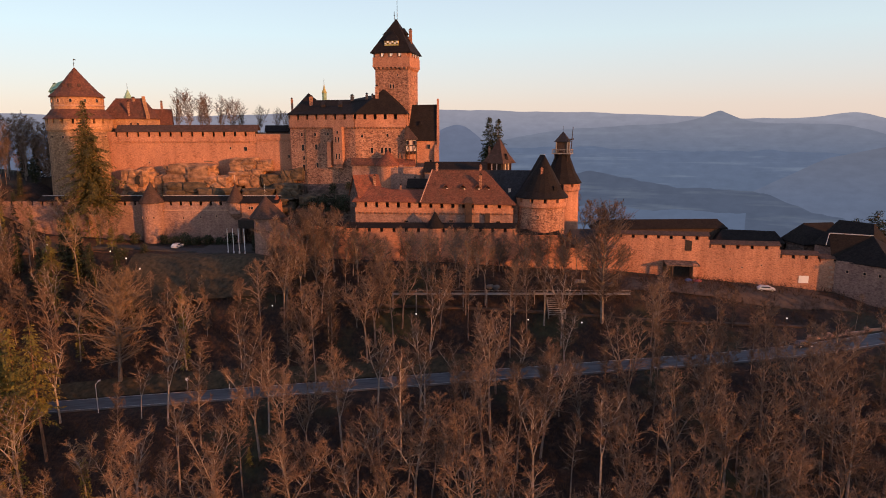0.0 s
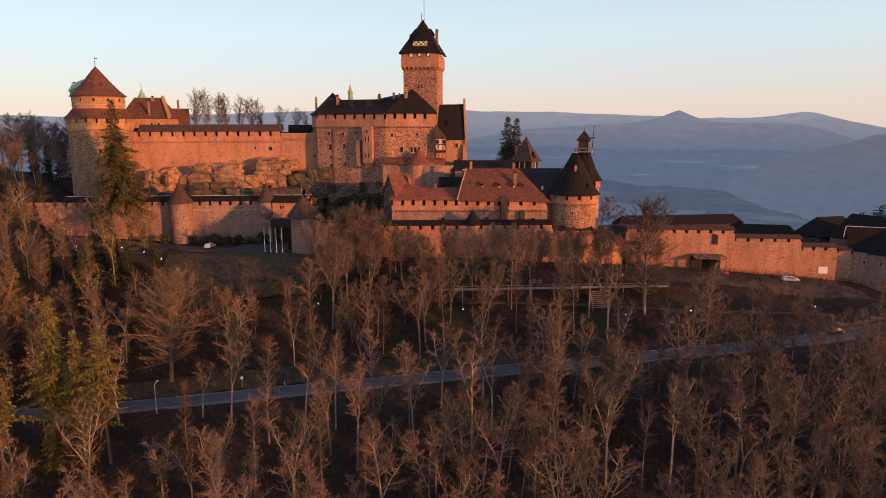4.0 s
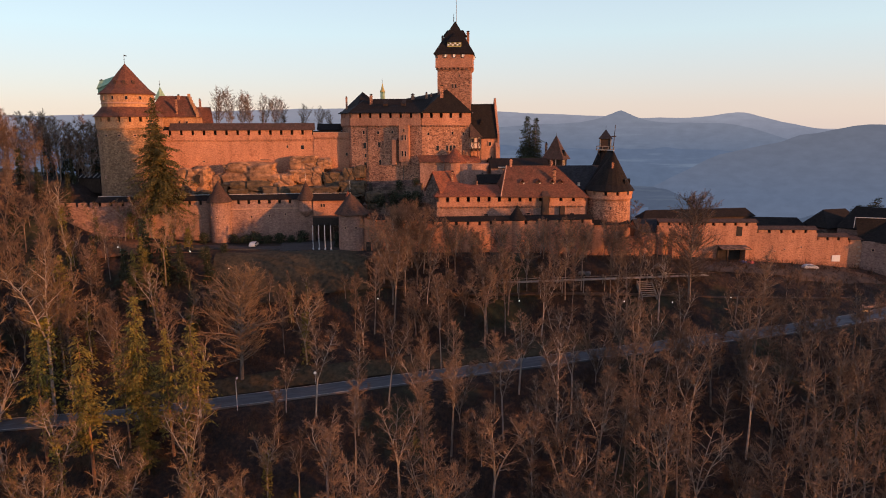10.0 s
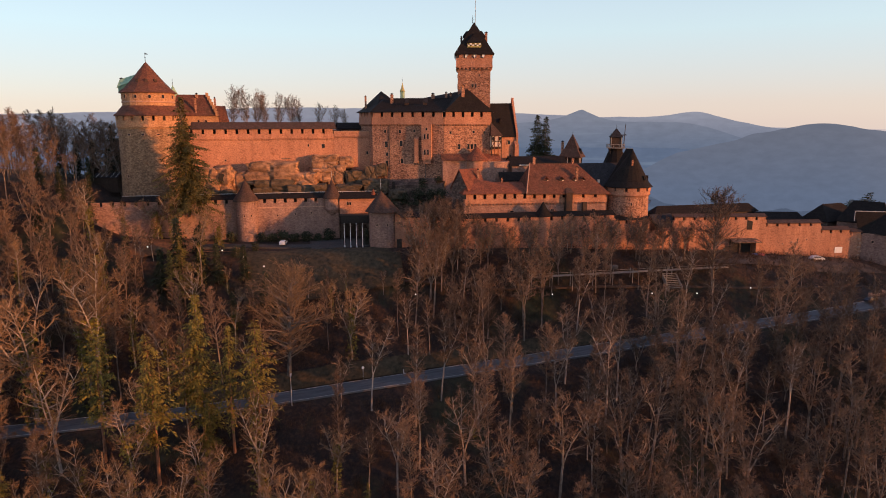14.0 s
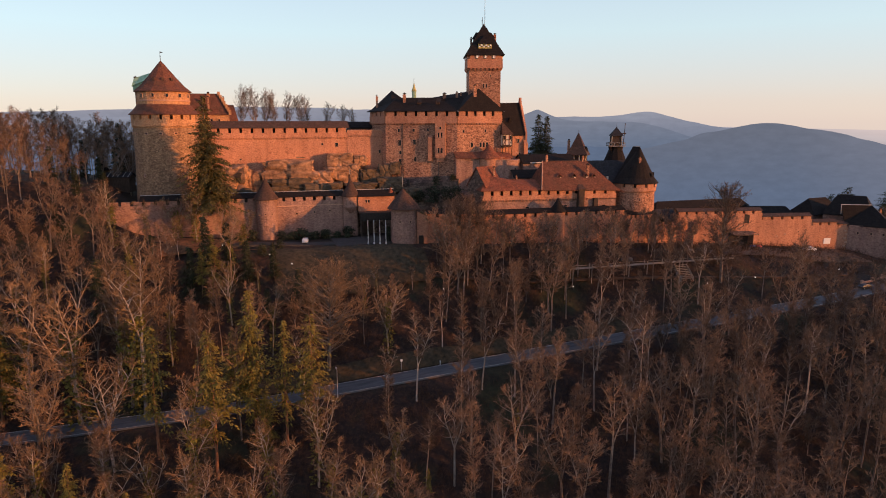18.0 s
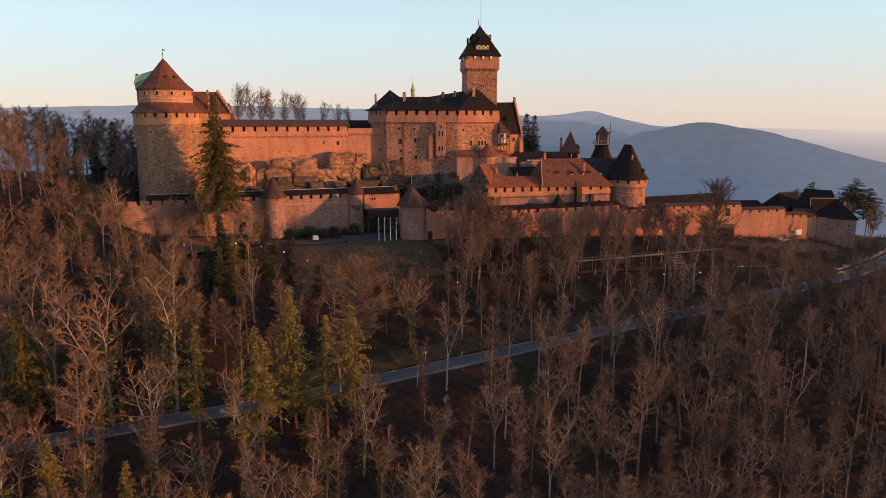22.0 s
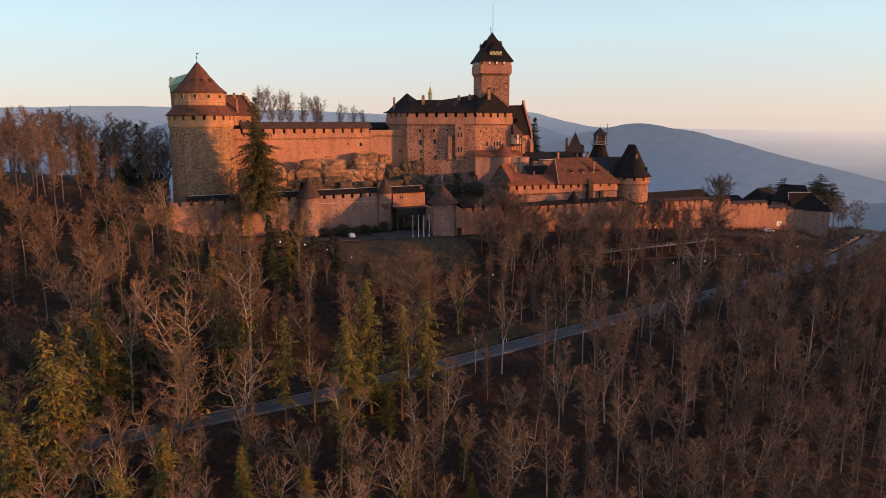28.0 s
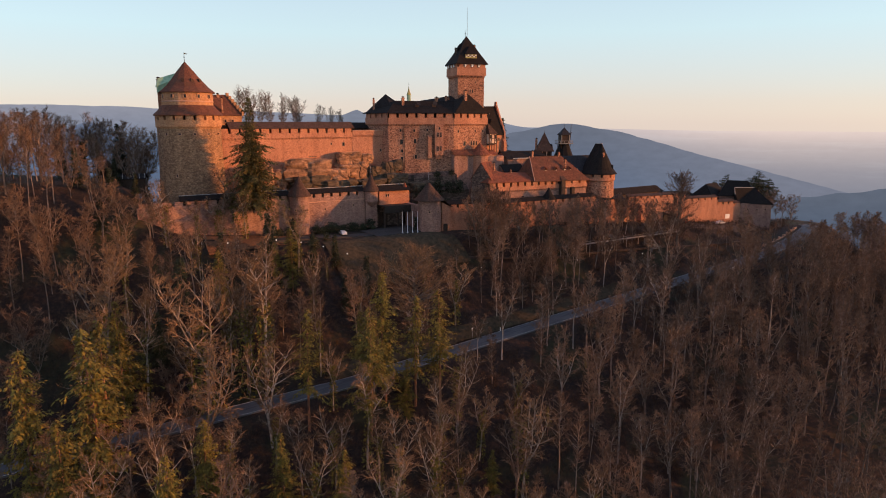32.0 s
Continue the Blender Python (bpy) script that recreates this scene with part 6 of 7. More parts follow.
def bare_tree(seed, tall, width, trunk_r, clear=0.5, leaders=1, primaries=30, seconds=8, twigs=10, rise=0.75, bend=0.025, fine_r=0.024, stout=1.0):
    """Leafless forest tree: clean tapered trunk, rising limbs, side branches and a haze of fine twigs. Returns wood and twigs."""
    rng = random.Random(seed)
    wood, fine = Soup(), Soup()

    def wander(p, way, length, segs, r0, r1, n, drift=0.06, lift=0.0):
        pts = [p]
        for s in range(segs):
            way = (way + Vector((rng.gauss(0, drift), rng.gauss(0, drift), rng.gauss(lift, drift)))).normalized()
            q = p + way * (length / segs)
            wood.limb(p, q, r0 + (r1 - r0) * s / segs, r0 + (r1 - r0) * (s + 1) / segs, n)
            pts.append(q)
            p = q
        return pts, way
    up = Vector((rng.gauss(0, bend), rng.gauss(0, bend), 1)).normalized()
    fork = tall * clear * rng.uniform(0.9, 1.1)
    lead = []
    if leaders == 1:
        pts, _ = wander(Vector((0, 0, -1.2)), up, tall + 0.6, 8, trunk_r, 0.025, 5, bend * 1.6)
        lead.append(pts)
    else:
        pts, way = wander(Vector((0, 0, -1.2)), up, fork + 1.2, 4, trunk_r, trunk_r * 0.8, 5, bend)
        a0 = rng.uniform(0, 6.28)
        for k in range(leaders):
            ang = a0 + 6.283 * k / leaders + rng.uniform(-0.5, 0.5)
            d = (way + Vector((math.cos(ang), math.sin(ang), 0)) * rng.uniform(0.5, 1.1) * width / (tall - fork)).normalized()
            more, _ = wander(pts[-1], d, (tall - fork) * rng.uniform(0.82, 1.0), 6, trunk_r * 0.55, 0.02, 4, 0.1, 0.08)
            lead.append(more)
    low = clear if leaders == 1 else 0.12
    for k in range(primaries):
        pts = lead[k % len(lead)]
        g = (k + rng.random()) / primaries
        f = low + (0.98 - low) * g
        x = f * (len(pts) - 1)
        i = min(int(x), len(pts) - 2)
        p = pts[i].lerp(pts[i + 1], x - i)
        ang = k * 2.4 + rng.uniform(-0.6, 0.6)
        size = width * (0.22 + 0.85 * math.sin(math.pi * (0.2 + 0.72 * g))) * rng.uniform(0.55, 1.15) * (0.72 if leaders > 1 else 1)
        d = Vector((math.cos(ang), math.sin(ang), rise * rng.uniform(0.5, 1.4) + 0.7 * g)).normalized()
        arm, way = wander(p, d, size, 2, (0.03 + 0.015 * size) * stout, 0.018, 3, 0.2, 0.1)
        for j in range(seconds):
            h = 0.15 + 0.85 * (j + rng.random()) / seconds
            y = min(h, 0.999) * 2
            m = int(y)
            q = arm[m].lerp(arm[m + 1], y - m)
            d2 = ((arm[m + 1] - arm[m]).normalized() + Vector((rng.gauss(0, 0.65), rng.gauss(0, 0.65), rng.gauss(0.15, 0.4)))).normalized()
            l2 = size * rng.uniform(0.2, 0.42) * (1.2 - 0.5 * h) + 0.4
            e = q + d2 * l2
            flat = d2.cross(Vector((rng.gauss(0, 1), rng.gauss(0, 1), 0.3))).normalized()
            fine.sliver(q, e, flat, 0.045)
            for _ in range(twigs):
                o = q.lerp(e, rng.uniform(0.1, 1.0))
                d3 = (d2 + Vector((rng.gauss(0, 0.75), rng.gauss(0, 0.75), rng.gauss(0.2, 0.6)))).normalized()
                fine.sliver(o, o + d3 * rng.uniform(0.35, 1.0), d3.cross(Vector((rng.gauss(0, 1), rng.gauss(0, 1), 0.3))).normalized(), fine_r)
    return (wood.v, wood.f), (fine.v, fine.f)


def ivy_on(seed, up_to, r):
    rng = random.Random(seed)
    v, f = [], []
    for _ in range(420):
        z, a = up_to * rng.random() ** 0.9, rng.uniform(0, 6.283)
        q = r * rng.uniform(0.5, 1.25) * (1.15 - 0.6 * z / up_to)
        p = Vector((math.cos(a) * q, math.sin(a) * q, z))
        e = Vector((rng.gauss(0, 0.3), rng.gauss(0, 0.3), rng.gauss(-0.15, 0.25)))
        w = e.cross(Vector((rng.gauss(0, 1), rng.gauss(0, 1), rng.gauss(0, 1)))).normalized() * 0.2
        k = len(v)
        v.extend((tuple(p), tuple(p + e * 0.5 + w), tuple(p + e), tuple(p + e * 0.5 - w)))
        f.append((k, k + 1, k + 2, k + 3))
    return v, f


def mesh_of(name, data, material):
    me = bpy.data.meshes.new(name)
    me.from_pydata(data[0], [], data[1])
    me.materials.append(material)
    return me


def conifer(seed, tall, radius, bare=0.15, whorl=0.6, droop=0.35, ragged=0.4, slope=1.0, power=0.8, spray=1.0, missing=0.22):
    """Evergreen: straight trunk and whorls of drooping boughs set with hanging sprays, with gaps and an uneven outline."""
    rng = random.Random(seed)
    wood, leaf = Soup(), ([], [])
    mid = Vector((rng.gauss(0, 0.01) * tall, rng.gauss(0, 0.01) * tall, tall * 0.5))
    r0 = 0.012 * tall
    wood.limb(Vector((0, 0, -1.0)), mid, r0, r0 * 0.6, 7)
    wood.limb(mid, Vector((0, 0, tall)), r0 * 0.6, 0.02, 6)
    sector = [rng.uniform(1 - ragged, 1 + ragged) for _ in range(7)]
    z = tall * bare
    turn = rng.uniform(0, 6.283)
    while z < tall - 0.3:
        f = (z / tall - bare) / (1 - bare)
        tier = rng.uniform(0.65, 1.15)
        count = 6 if f < 0.75 else 5
        for b in range(count):
            ang = turn + 6.283 * (b + rng.uniform(-0.25, 0.25)) / count
            if rng.random() < missing * (1.6 - f):
                continue
            reach = (radius * min(1.0, slope * (1 - f)) ** power + 0.2) * sector[int(ang / 6.2832 * 7 + f * 5) % 7] * rng.uniform(0.55, 1.12) * tier
            c, s = math.cos(ang), math.sin(ang)
            root = Vector((0, 0, z)) + (mid - Vector((0, 0, mid.z))) * (1 - abs(2 * z / tall - 1))
            sag = droop * rng.uniform(0.6, 1.4) * (1.15 - 0.8 * f)
            n = max(3, int(reach / 0.42))
            if reach > 1.2:
                wood.spike(root, root + Vector((c * reach * 0.8, s * reach * 0.8, -sag * reach * 0.7)), 0.03 + 0.008 * reach)
            for q in range(n):
                h = (q + 0.7) / n
                p = root + Vector((c * reach * h, s * reach * h, reach * sag * (0.12 * h - 1.05 * h * h + 0.25 * h ** 4)))
                for side in (-1, 1) if q < n - 1 else (0,):
                    long = 0.3 + 0.3 * min(reach, 5.5) * (1 - h) * rng.uniform(0.6, 1.2)
                    a2 = ang + side * rng.uniform(0.55, 1.15)
                    m = max(1, int(long / 0.33 + 0.5))
                    for u in range(m):
                        size = rng.uniform(0.5, 0.95) * spray
                        a3 = a2 + rng.uniform(-0.5, 0.5)
                        o = p + Vector((math.cos(a2), math.sin(a2), -0.35)) * (0.33 * u) + Vector((rng.gauss(0, 0.1), rng.gauss(0, 0.1), rng.gauss(0, 0.12)))
                        e = Vector((math.cos(a3), math.sin(a3), rng.uniform(-1.0, -0.05))) * size
                        w = Vector((-math.sin(a3), math.cos(a3), rng.uniform(-0.9, 0.9))) * size * rng.uniform(0.15, 0.28)
                        k = len(leaf[0])
                        leaf[0].extend((tuple(o), tuple(o + e * 0.55 + w), tuple(o + e), tuple(o + e * 0.45 - w)))
                        leaf[1].append((k, k + 1, k + 2, k + 3))
        z += whorl * rng.uniform(0.75, 1.25) * (1.1 - 0.35 * f)
        turn += 1.1
    return (wood.v, wood.f), leaf


def tree_model(name, wood, leaf, bark, foliage, label, category, crown="crown"):
    t = thing(name, (0, 0, 0), label, category)
    a = new("trunk", mesh_of("trunk", wood, bark))
    b = new(crown, mesh_of(crown, leaf, foliage))
    a.parent = b.parent = t
    return t


BARE, THIN = [], []
KINDS = (  # height, crown reach, trunk, clear trunk, leaders, limbs, rise
    (21, 3.5, 0.2, 0.42, 1, 36, 0.7), (20, 4.4, 0.24, 0.36, 3, 40, 0.5), (23, 3.0, 0.19, 0.46, 1, 36, 0.8), (19, 5.0, 0.26, 0.28, 4, 44, 0.45), (23, 4.4, 0.25, 0.42, 2, 40, 0.5),
    (18, 2.1, 0.15, 0.16, 1, 44, 0.6), (22, 5.4, 0.28, 0.34, 4, 46, 0.45), (19, 3.4, 0.18, 0.34, 2, 38, 0.7), (24, 4.6, 0.27, 0.42, 3, 42, 0.5), (14, 3.6, 0.14, 0.12, 4, 40, 0.6))
for i, (tall, wide, rad, clear, lead, limbs, rise) in enumerate(KINDS):
    w, f = bare_tree(100 + i, tall, wide, rad, clear, lead, limbs, 8, 6 + i % 2, rise, fine_r=0.037)
    BARE.append((w, f, tall))
    THIN.append(bare_tree(100 + i, tall, wide, rad, clear, lead, limbs // 2, 5, 6, rise, fine_r=0.07))


def tip_pose(x, y, z, tilt, turn, s):
    return pose(x, y, z, tilt * math.cos(turn), tilt * math.sin(turn), math.degrees(turn)) @ Matrix.Diagonal((s, s, s, 1))


def set_model(t, m):
    t.matrix_basis = m
    return t


def copy_scaled(t, m):
    c = copy_thing(t, m)
    c.matrix_basis = m
    return c


def clear_of(x, y):
    """Where no forest tree may stand: road, lane, lawn, yards, walls."""
    d = y - road_y(x)
    if abs(d) < 6.5 or (x > 118 and y > 140):
        return False
    if -88 < x < -50 and y > 166:
        return False
    if -50 <= x < 48 and y > 173:
        return False
    if -114 < x <= -88 and y > 180 or -145 < x <= -114 and y > 194:
        return False
    if 48 <= x < 125 and y > 148 + 2 * math.sin(x * 0.2):
        return False
    if -104 < x < -52 and 139 < y < 152 and d < 9:
        return False
    return True


KEPT_OFF = []


def free(x, y, r=2.2):
    return all((x - a) ** 2 + (y - b) ** 2 > (r + c) ** 2 for a, b, c in KEPT_OFF)


# single trees that stand out
def special_trees():
    w, f = bare_tree(7, 26.5, 11.0, 0.6, 0.24, 1, 90, 18, 9, 0.3, fine_r=0.03, stout=1.2)
    oak = tree_model("oak_tree", w, f, BARK, TWIG_WARM_LIT, "large spreading leafless oak above the road", "tree")
    oak.location = (-78, 145.5, height(-78, 145.5))
    KEPT_OFF.append((-78, 145.5, 9))
    w, f = bare_tree(9, 27.5, 8.8, 0.5, 0.2, 1, 90, 16, 10, 0.5, fine_r=0.03)
    ash = tree_model("lime_tree", w, f, BARK, TWIG, "tall leafless lime tree in front of the bailey wall", "tree")
    ash.location = (40.0, 150.5, height(40, 150.5))
    KEPT_OFF.append((40, 150.5, 7))
    w, f = bare_tree(13, 19, 6.4, 0.3, 0.2, 5, 60, 10, 12, 0.5)
    lime = tree_model("lime_tree", w, f, BARK, TWIG, "leafless lime tree below the lower curtain wall", "tree")
    lime.location = (-37, 168.5, height(-37, 168.5) - 0.3)
    for x, y, q in ((-29, 169.5, 0.95), (-38, 172, 0.9), (-33, 164, 1.0), (-42, 165, 1.0), (-40, 160, 1.05), (-34, 169, 0.9), (-22, 166, 0.8), (-16, 165, 0.72), (-9, 168, 0.64), (-2, 163, 0.74), (4, 168, 0.62), (10, 164, 0.72), (16, 168, 0.6), (22, 162, 0.72), (27, 167, 0.62), (33, 166, 0.66)):
        copy_scaled(lime, tip_pose(x, y, height(x, y), 2, x, q))
    KEPT_OFF.append((-37, 168.5, 4))
    w, f = bare_tree(15, 19, 4.8, 0.26, 0.1, 6, 110, 6, 8, 0.9, fine_r=0.022)
    bird = tree_model("garden_tree", w, f, BARK, TWIG, "leafless garden tree behind the upper wall", "tree")
    bird.location = (-99, 240, 88.2)
    bird.scale = (0.8, 0.8, 0.8)
    tagged(bird, "leafless garden tree behind the upper wall", "tree", "garden trees")
    for x, y, s, a in ((-93.4, 239, 0.8, 1.9), (-90.6, 241, 0.74, 0.4), (-86.6, 240, 0.7, 3.1), (-82.6, 240, 0.68, 5.6), (-77.5, 239, 0.64, 4.0), (-74.6, 241, 0.62, 2.2), (-68, 240, 0.5, 5.2), (-62, 241, 0.46, 0.9), (-57.5, 240, 0.4, 2.6)):
        c = copy_scaled(bird, tip_pose(x, y, 88.1, 2, a, s))
        tagged(c, "leafless garden tree behind the upper wall", "tree", "garden trees")
    base = part("terrace", solid([(-104, 233), (-52, 233), (-52, 246), (-104, 246)], 60, 88.2), EARTH, None)
    tagged(base, "raised garden terrace inside the castle", "terrace", kind="structure")
    w, f = conifer(3, 34.4, 11.0, 0.03, 0.6, 0.42, 0.3, 1.2, 0.95, 1.0, 0.12)
    spruce = tree_model("spruce_tree", w, f, BARK, NEEDLE_SPRUCE, "tall spruce in front of the upper wall", "tree")
    spruce.location = (-107.5, 193.9, 64)
    w, f = conifer(4, 22, 7.0, 0.03, 0.72, 0.32, 0.2, 1.05, 0.95, 1.1, 0.08)
    fir = tree_model("fir_tree", w, f, BARK, NEEDLE_DARK, "dark fir tree behind the castle", "tree")
    fir.location = (17.0, 237, 72)
    copy_scaled(fir, tip_pose(20.2, 236, 72, 0, 1.3, 0.97))
    w, f = conifer(6, 22, 8.0, 0.35, 0.9, 0.02, 0.3, 2.2, 0.8, 0.9, 0.15)
    cedar = tree_model("cedar_tree", w, f, BARK, NEEDLE_DARK, "dark flat-topped cedar behind the barns", "tree")
    cedar.location = (135.5, 197, 43)
    for x, y, z, s in ((159.5, 195, 42.5, 1.08), (153.5, 193, 42, 1.0), (165, 192, 41, 0.95), (143, 187, 42.5, 0.72), (131.5, 201, 43, 0.86)):
        copy_scaled(cedar, tip_pose(x, y, z, 0, x, s))
    for x, y, s in ((-139.5, 239, 0.95),):
        copy_scaled(fir, tip_pose(x, y, height(x, y), 0, x, s))


special_trees()


def shrubs():
    """Dark evergreen bushes along the outer wall and a cypress by the gate tower."""
    w, f = conifer(41, 3.4, 1.7, 0.0, 0.28, 0.1, 0.35, 2.2, 0.8, 0.7, 0.1)
    b = tree_model("evergreen_bush", w, f, BARK, NEEDLE_DARK, "dark rounded evergreen bush at the foot of the wall", "bush", "foliage")
    b.location = (-87, 195.5, height(-87, 195.5))
    for k, (x, y, q) in enumerate(((-83.5, 196, 0.9), (-80, 195.4, 1.1), (-76.5, 196.2, 0.85), (-73, 195.2, 1.0), (-69.5, 195.8, 0.8), (-96, 195, 1.1), (-100, 194, 0.9), (-67, 193.5, 0.6), (-88, 184, 0.8), (-93, 181, 1.0))):
        copy_scaled(b, tip_pose(x, y, height(x, y), 0, k * 1.1, q))
    for k in range(7):
        x, y, q = -88.5 + 3.7 * k, 196.6 - 0.9 * (k % 2), (1.1, 0.8, 1.3, 0.9)[k % 4]
        if abs(x + 91.3) > 3.6:
            copy_scaled(b, tip_pose(x, y, height(x, y) - 0.3, 0, k * 1.9, q))
    for k, (x, y, z, q) in enumerate(((-41, 201.5, 64.5, 1.2), (-37, 199.5, 65, 1.5), (-33, 197.5, 65.5, 1.3), (-30, 195.5, 65.5, 1.4), (-44, 203.5, 64, 1.1), (-36, 195, 58, 1.6), (-31, 192, 57, 1.5), (-41, 196, 57, 1.6), (-46, 199, 58, 1.3), (-35, 203.2, 70.0, 0.9), (-29.5, 201.5, 70.8, 0.8), (-58, 205, 66, 0.9), (-64, 205.5, 66, 0.8))):
        copy_scaled(b, tip_pose(x, y, z, 0, k * 1.7, q))
    w, f = conifer(43, 5.2, 0.75, 0.02, 0.22, 0.0, 0.2, 2.5, 0.8, 0.6, 0.05)
    c = tree_model("cypress", w, f, BARK, NEEDLE_DARK, "small dark columnar cypress beside the gate tower", "tree")
    c.location = (-55.2, 184.0, 54.2)
    w, f = conifer(44, 15, 3.6, 0.05, 0.5, 0.3, 0.4, 1.3, 0.8, 1.0, 0.15)
    y0 = tree_model("yew_tree", w, f, BARK, NEEDLE_DARK, "broad dark yew among the leafless trees", "tree")
    y0.location = (-102, 175, height(-102, 175))
    # those past y = 195 are added, dark fill for the shaded wood there
    for k, (x, y, q) in enumerate(((-97, 171.5, 0.8), (-108, 178, 1.0), (-112, 172, 0.85), (-134, 170, 1.1), (-142, 160, 1.0), (-122, 178, 0.8), (-92, 160, 0.7), (-146, 205, 0.7), (-139, 208, 0.55), (-154, 212, 0.8), (-136, 200, 0.6), (-150, 196, 0.7), (-143, 222, 0.6), (-133.5, 236, 0.75), (-137, 238, 0.85), (-141, 236, 0.8), (-146, 238, 0.95), (-151, 236, 0.9), (-157, 238, 1.0), (-132, 243, 0.7), (-84, 163, 0.75), (-90, 172, 0.7))):
        copy_scaled(y0, tip_pose(x, y, height(x, y), 1, k * 2.1, q))
        KEPT_OFF.append((x, y, 2.0))


shrubs()

# slim yellow-green conifers on the lower slope
slim = []
for i in range(3):
    w, f = conifer(20 + i, 30, (4.2, 5.0, 3.4)[i], (0.28, 0.14, 0.34)[i], 0.66, 0.42, 0.6, 1.5, 0.75, 0.85, 0.36)
    slim.append(tree_model("pine_tree", w, f, PINE_BARK, NEEDLE, "slim yellow-green conifer on the lower slope", "tree"))
PINES = [(-103.5, 120.5, 51, 0), (-95.4, 128.6, 56, 1), (-89, 125, 50, 2), (-83, 123, 51.5, 0), (-93.3, 121.8, 35.5, 1), (-99.5, 133, 46, 0), (-115.6, 128, 50, 2), (-158.6, 125, 54, 1), (-156.5, 132, 53, 2), (-140.6, 116, 35, 1), (-128, 110, 31, 1), (-117, 104, 27.5, 1), (-84, 99, 20, 1),
         (-149, 110, 33, 1), (-62, 106, 22, 2), (-165, 119, 40, 1), (-38, 118, 27, 1), (-170, 131, 50, 1), (-105.2, 167, 62, 1), (-109, 170, 58, 0), (-125, 166, 58, 1), (-152, 150, 52, 1)]
for k, (x, y, top, m) in enumerate(PINES):
    z = height(x, y)
    s = (top - z) / 30
    KEPT_OFF.append((x, y, 3.2))
    copy_scaled(slim[m], tip_pose(x, y, z, 1, k * 1.7, s))
for m in slim:
    for o in (*m.children_recursive, m):
        bpy.data.objects.remove(o)


def merged(name, parts, material, label, category):
    """Many placed copies of triangle meshes as one object."""
    me = bpy.data.meshes.new(name)
    co = np.concatenate([np.asarray(v) @ M[:3, :3].T + M[:3, 3] for v, _, M in parts])
    idx, k = [], 0
    for v, f, _ in parts:
        idx.append(np.asarray(f) + k)
        k += len(v)
    idx = np.concatenate(idx)
    me.vertices.add(len(co))
    me.vertices.foreach_set("co", co.astype(np.float32).ravel())
    me.loops.add(idx.size)
    me.loops.foreach_set("vertex_index", idx.astype(np.int32).ravel())
    me.polygons.add(len(idx))
    me.polygons.foreach_set("loop_start", np.arange(0, idx.size, 3, dtype=np.int32))
    me.update(calc_edges=True)
    me.materials.append(material)
    return tagged(new(name, me), label, category, kind="stuff")


def single_trees():
    """Trees that can be told apart along the road and round the bastion."""
    rows = ((46.5, 227, 7, 71), (50, 224, 3, 66), (43.5, 231, 5, 73), (53, 220, 9, 63), (-133, 240, 6, 90.5), (-137, 236, 8, 91), (-141.5, 243, 1, 92), (-146, 238, 3, 93), (-150, 246, 8, 94), (-155, 237, 6, 94), (-161, 243, 4, 95), (-131, 247, 3, 89.5), (-166, 236, 6, 95), (-144, 229, 9, 88), (-172, 242, 8, 96), (-136, 230, 3, 86), (-148, 225, 6, 88), (-157, 229, 3, 91), (-139, 224, 9, 84), (-152, 218, 1, 86), (-134, 234, 9, 87), (-164, 226, 8, 92), (-143, 247, 6, 92), (-158, 249, 6, 95), (141, 186, 6, 58), (148, 190, 3, 57), (156, 184, 8, 57), (150, 178, 9, 54), (163, 188, 1, 57), (137, 182, 7, 54), (168, 180, 6, 55), (122.5, 158.5, 1, 59), (-112.5, 199.5, 3, 78), (-117.5, 197, 9, 70), (-138.5, 128.5, 6, 48), (-148.4, 124.5, 1, 38.5), (-124.4, 128, 3, 45), (-98.7, 128, 2, 48), (-134.2, 144, 3, 60), (-120.8, 144, 4, 64), (-124.1, 147.5, 6, 60), (-152.5, 154, 8, 64), (-49.8, 123.4, 5, 47.5), (-36.4, 119.5, 1, 46), (-30.7, 115.4, 4, 45), (-42.1, 108.2, 3, 39.5), (-61.7, 109.5, 7, 34), (-29.2, 142, 2, 55), (-111.5, 190, 1, 71), (-103.5, 188.5, 3, 68), (-125, 191, 7, 69), (-134, 190, 6, 76), (-98, 185, 9, 66), (-28, 129, 0, 48), (-13, 128, 1, 49), (-50, 152, 2, 54), (-101.5, 172.3, 8, 67), (-66, 131, 7, 40))
    IVIED = [k for k, (x, y, kind, top) in enumerate(rows) if x < -95 and 140 < y < 202]
    for k, (x, y, kind, top) in enumerate(rows):
        w, f, tall = BARE[kind]
        z = height(x, y)
        behind = y > 225 and x < 0
        t = tree_model("beech_tree" if kind % 2 else "ash_tree", w, f, PALE_BARK if k % 3 == 0 else BARK, TWIG_WARM_LIT if x < -95 and y < 202 else TWIG, "dense leafless tree behind the round bastion" if behind else "leafless tree beside the road bend below the barns" if x > 110 else "leafless tree behind the round towers" if x > 40 else "leafless tree with pale limbs standing clear of the wood", "tree")
        t.matrix_basis = tip_pose(x, y, z, 2, k * 1.3, (top - z) / tall)
        if k in IVIED:
            new("ivy", mesh_of("ivy", ivy_on(k, tall * 0.6, 1.3), IVY)).parent = t
            tagged(t, "leafless tree with its trunk clad in yellow-green ivy", "tree")
        KEPT_OFF.append((x, y, 2.5))


single_trees()


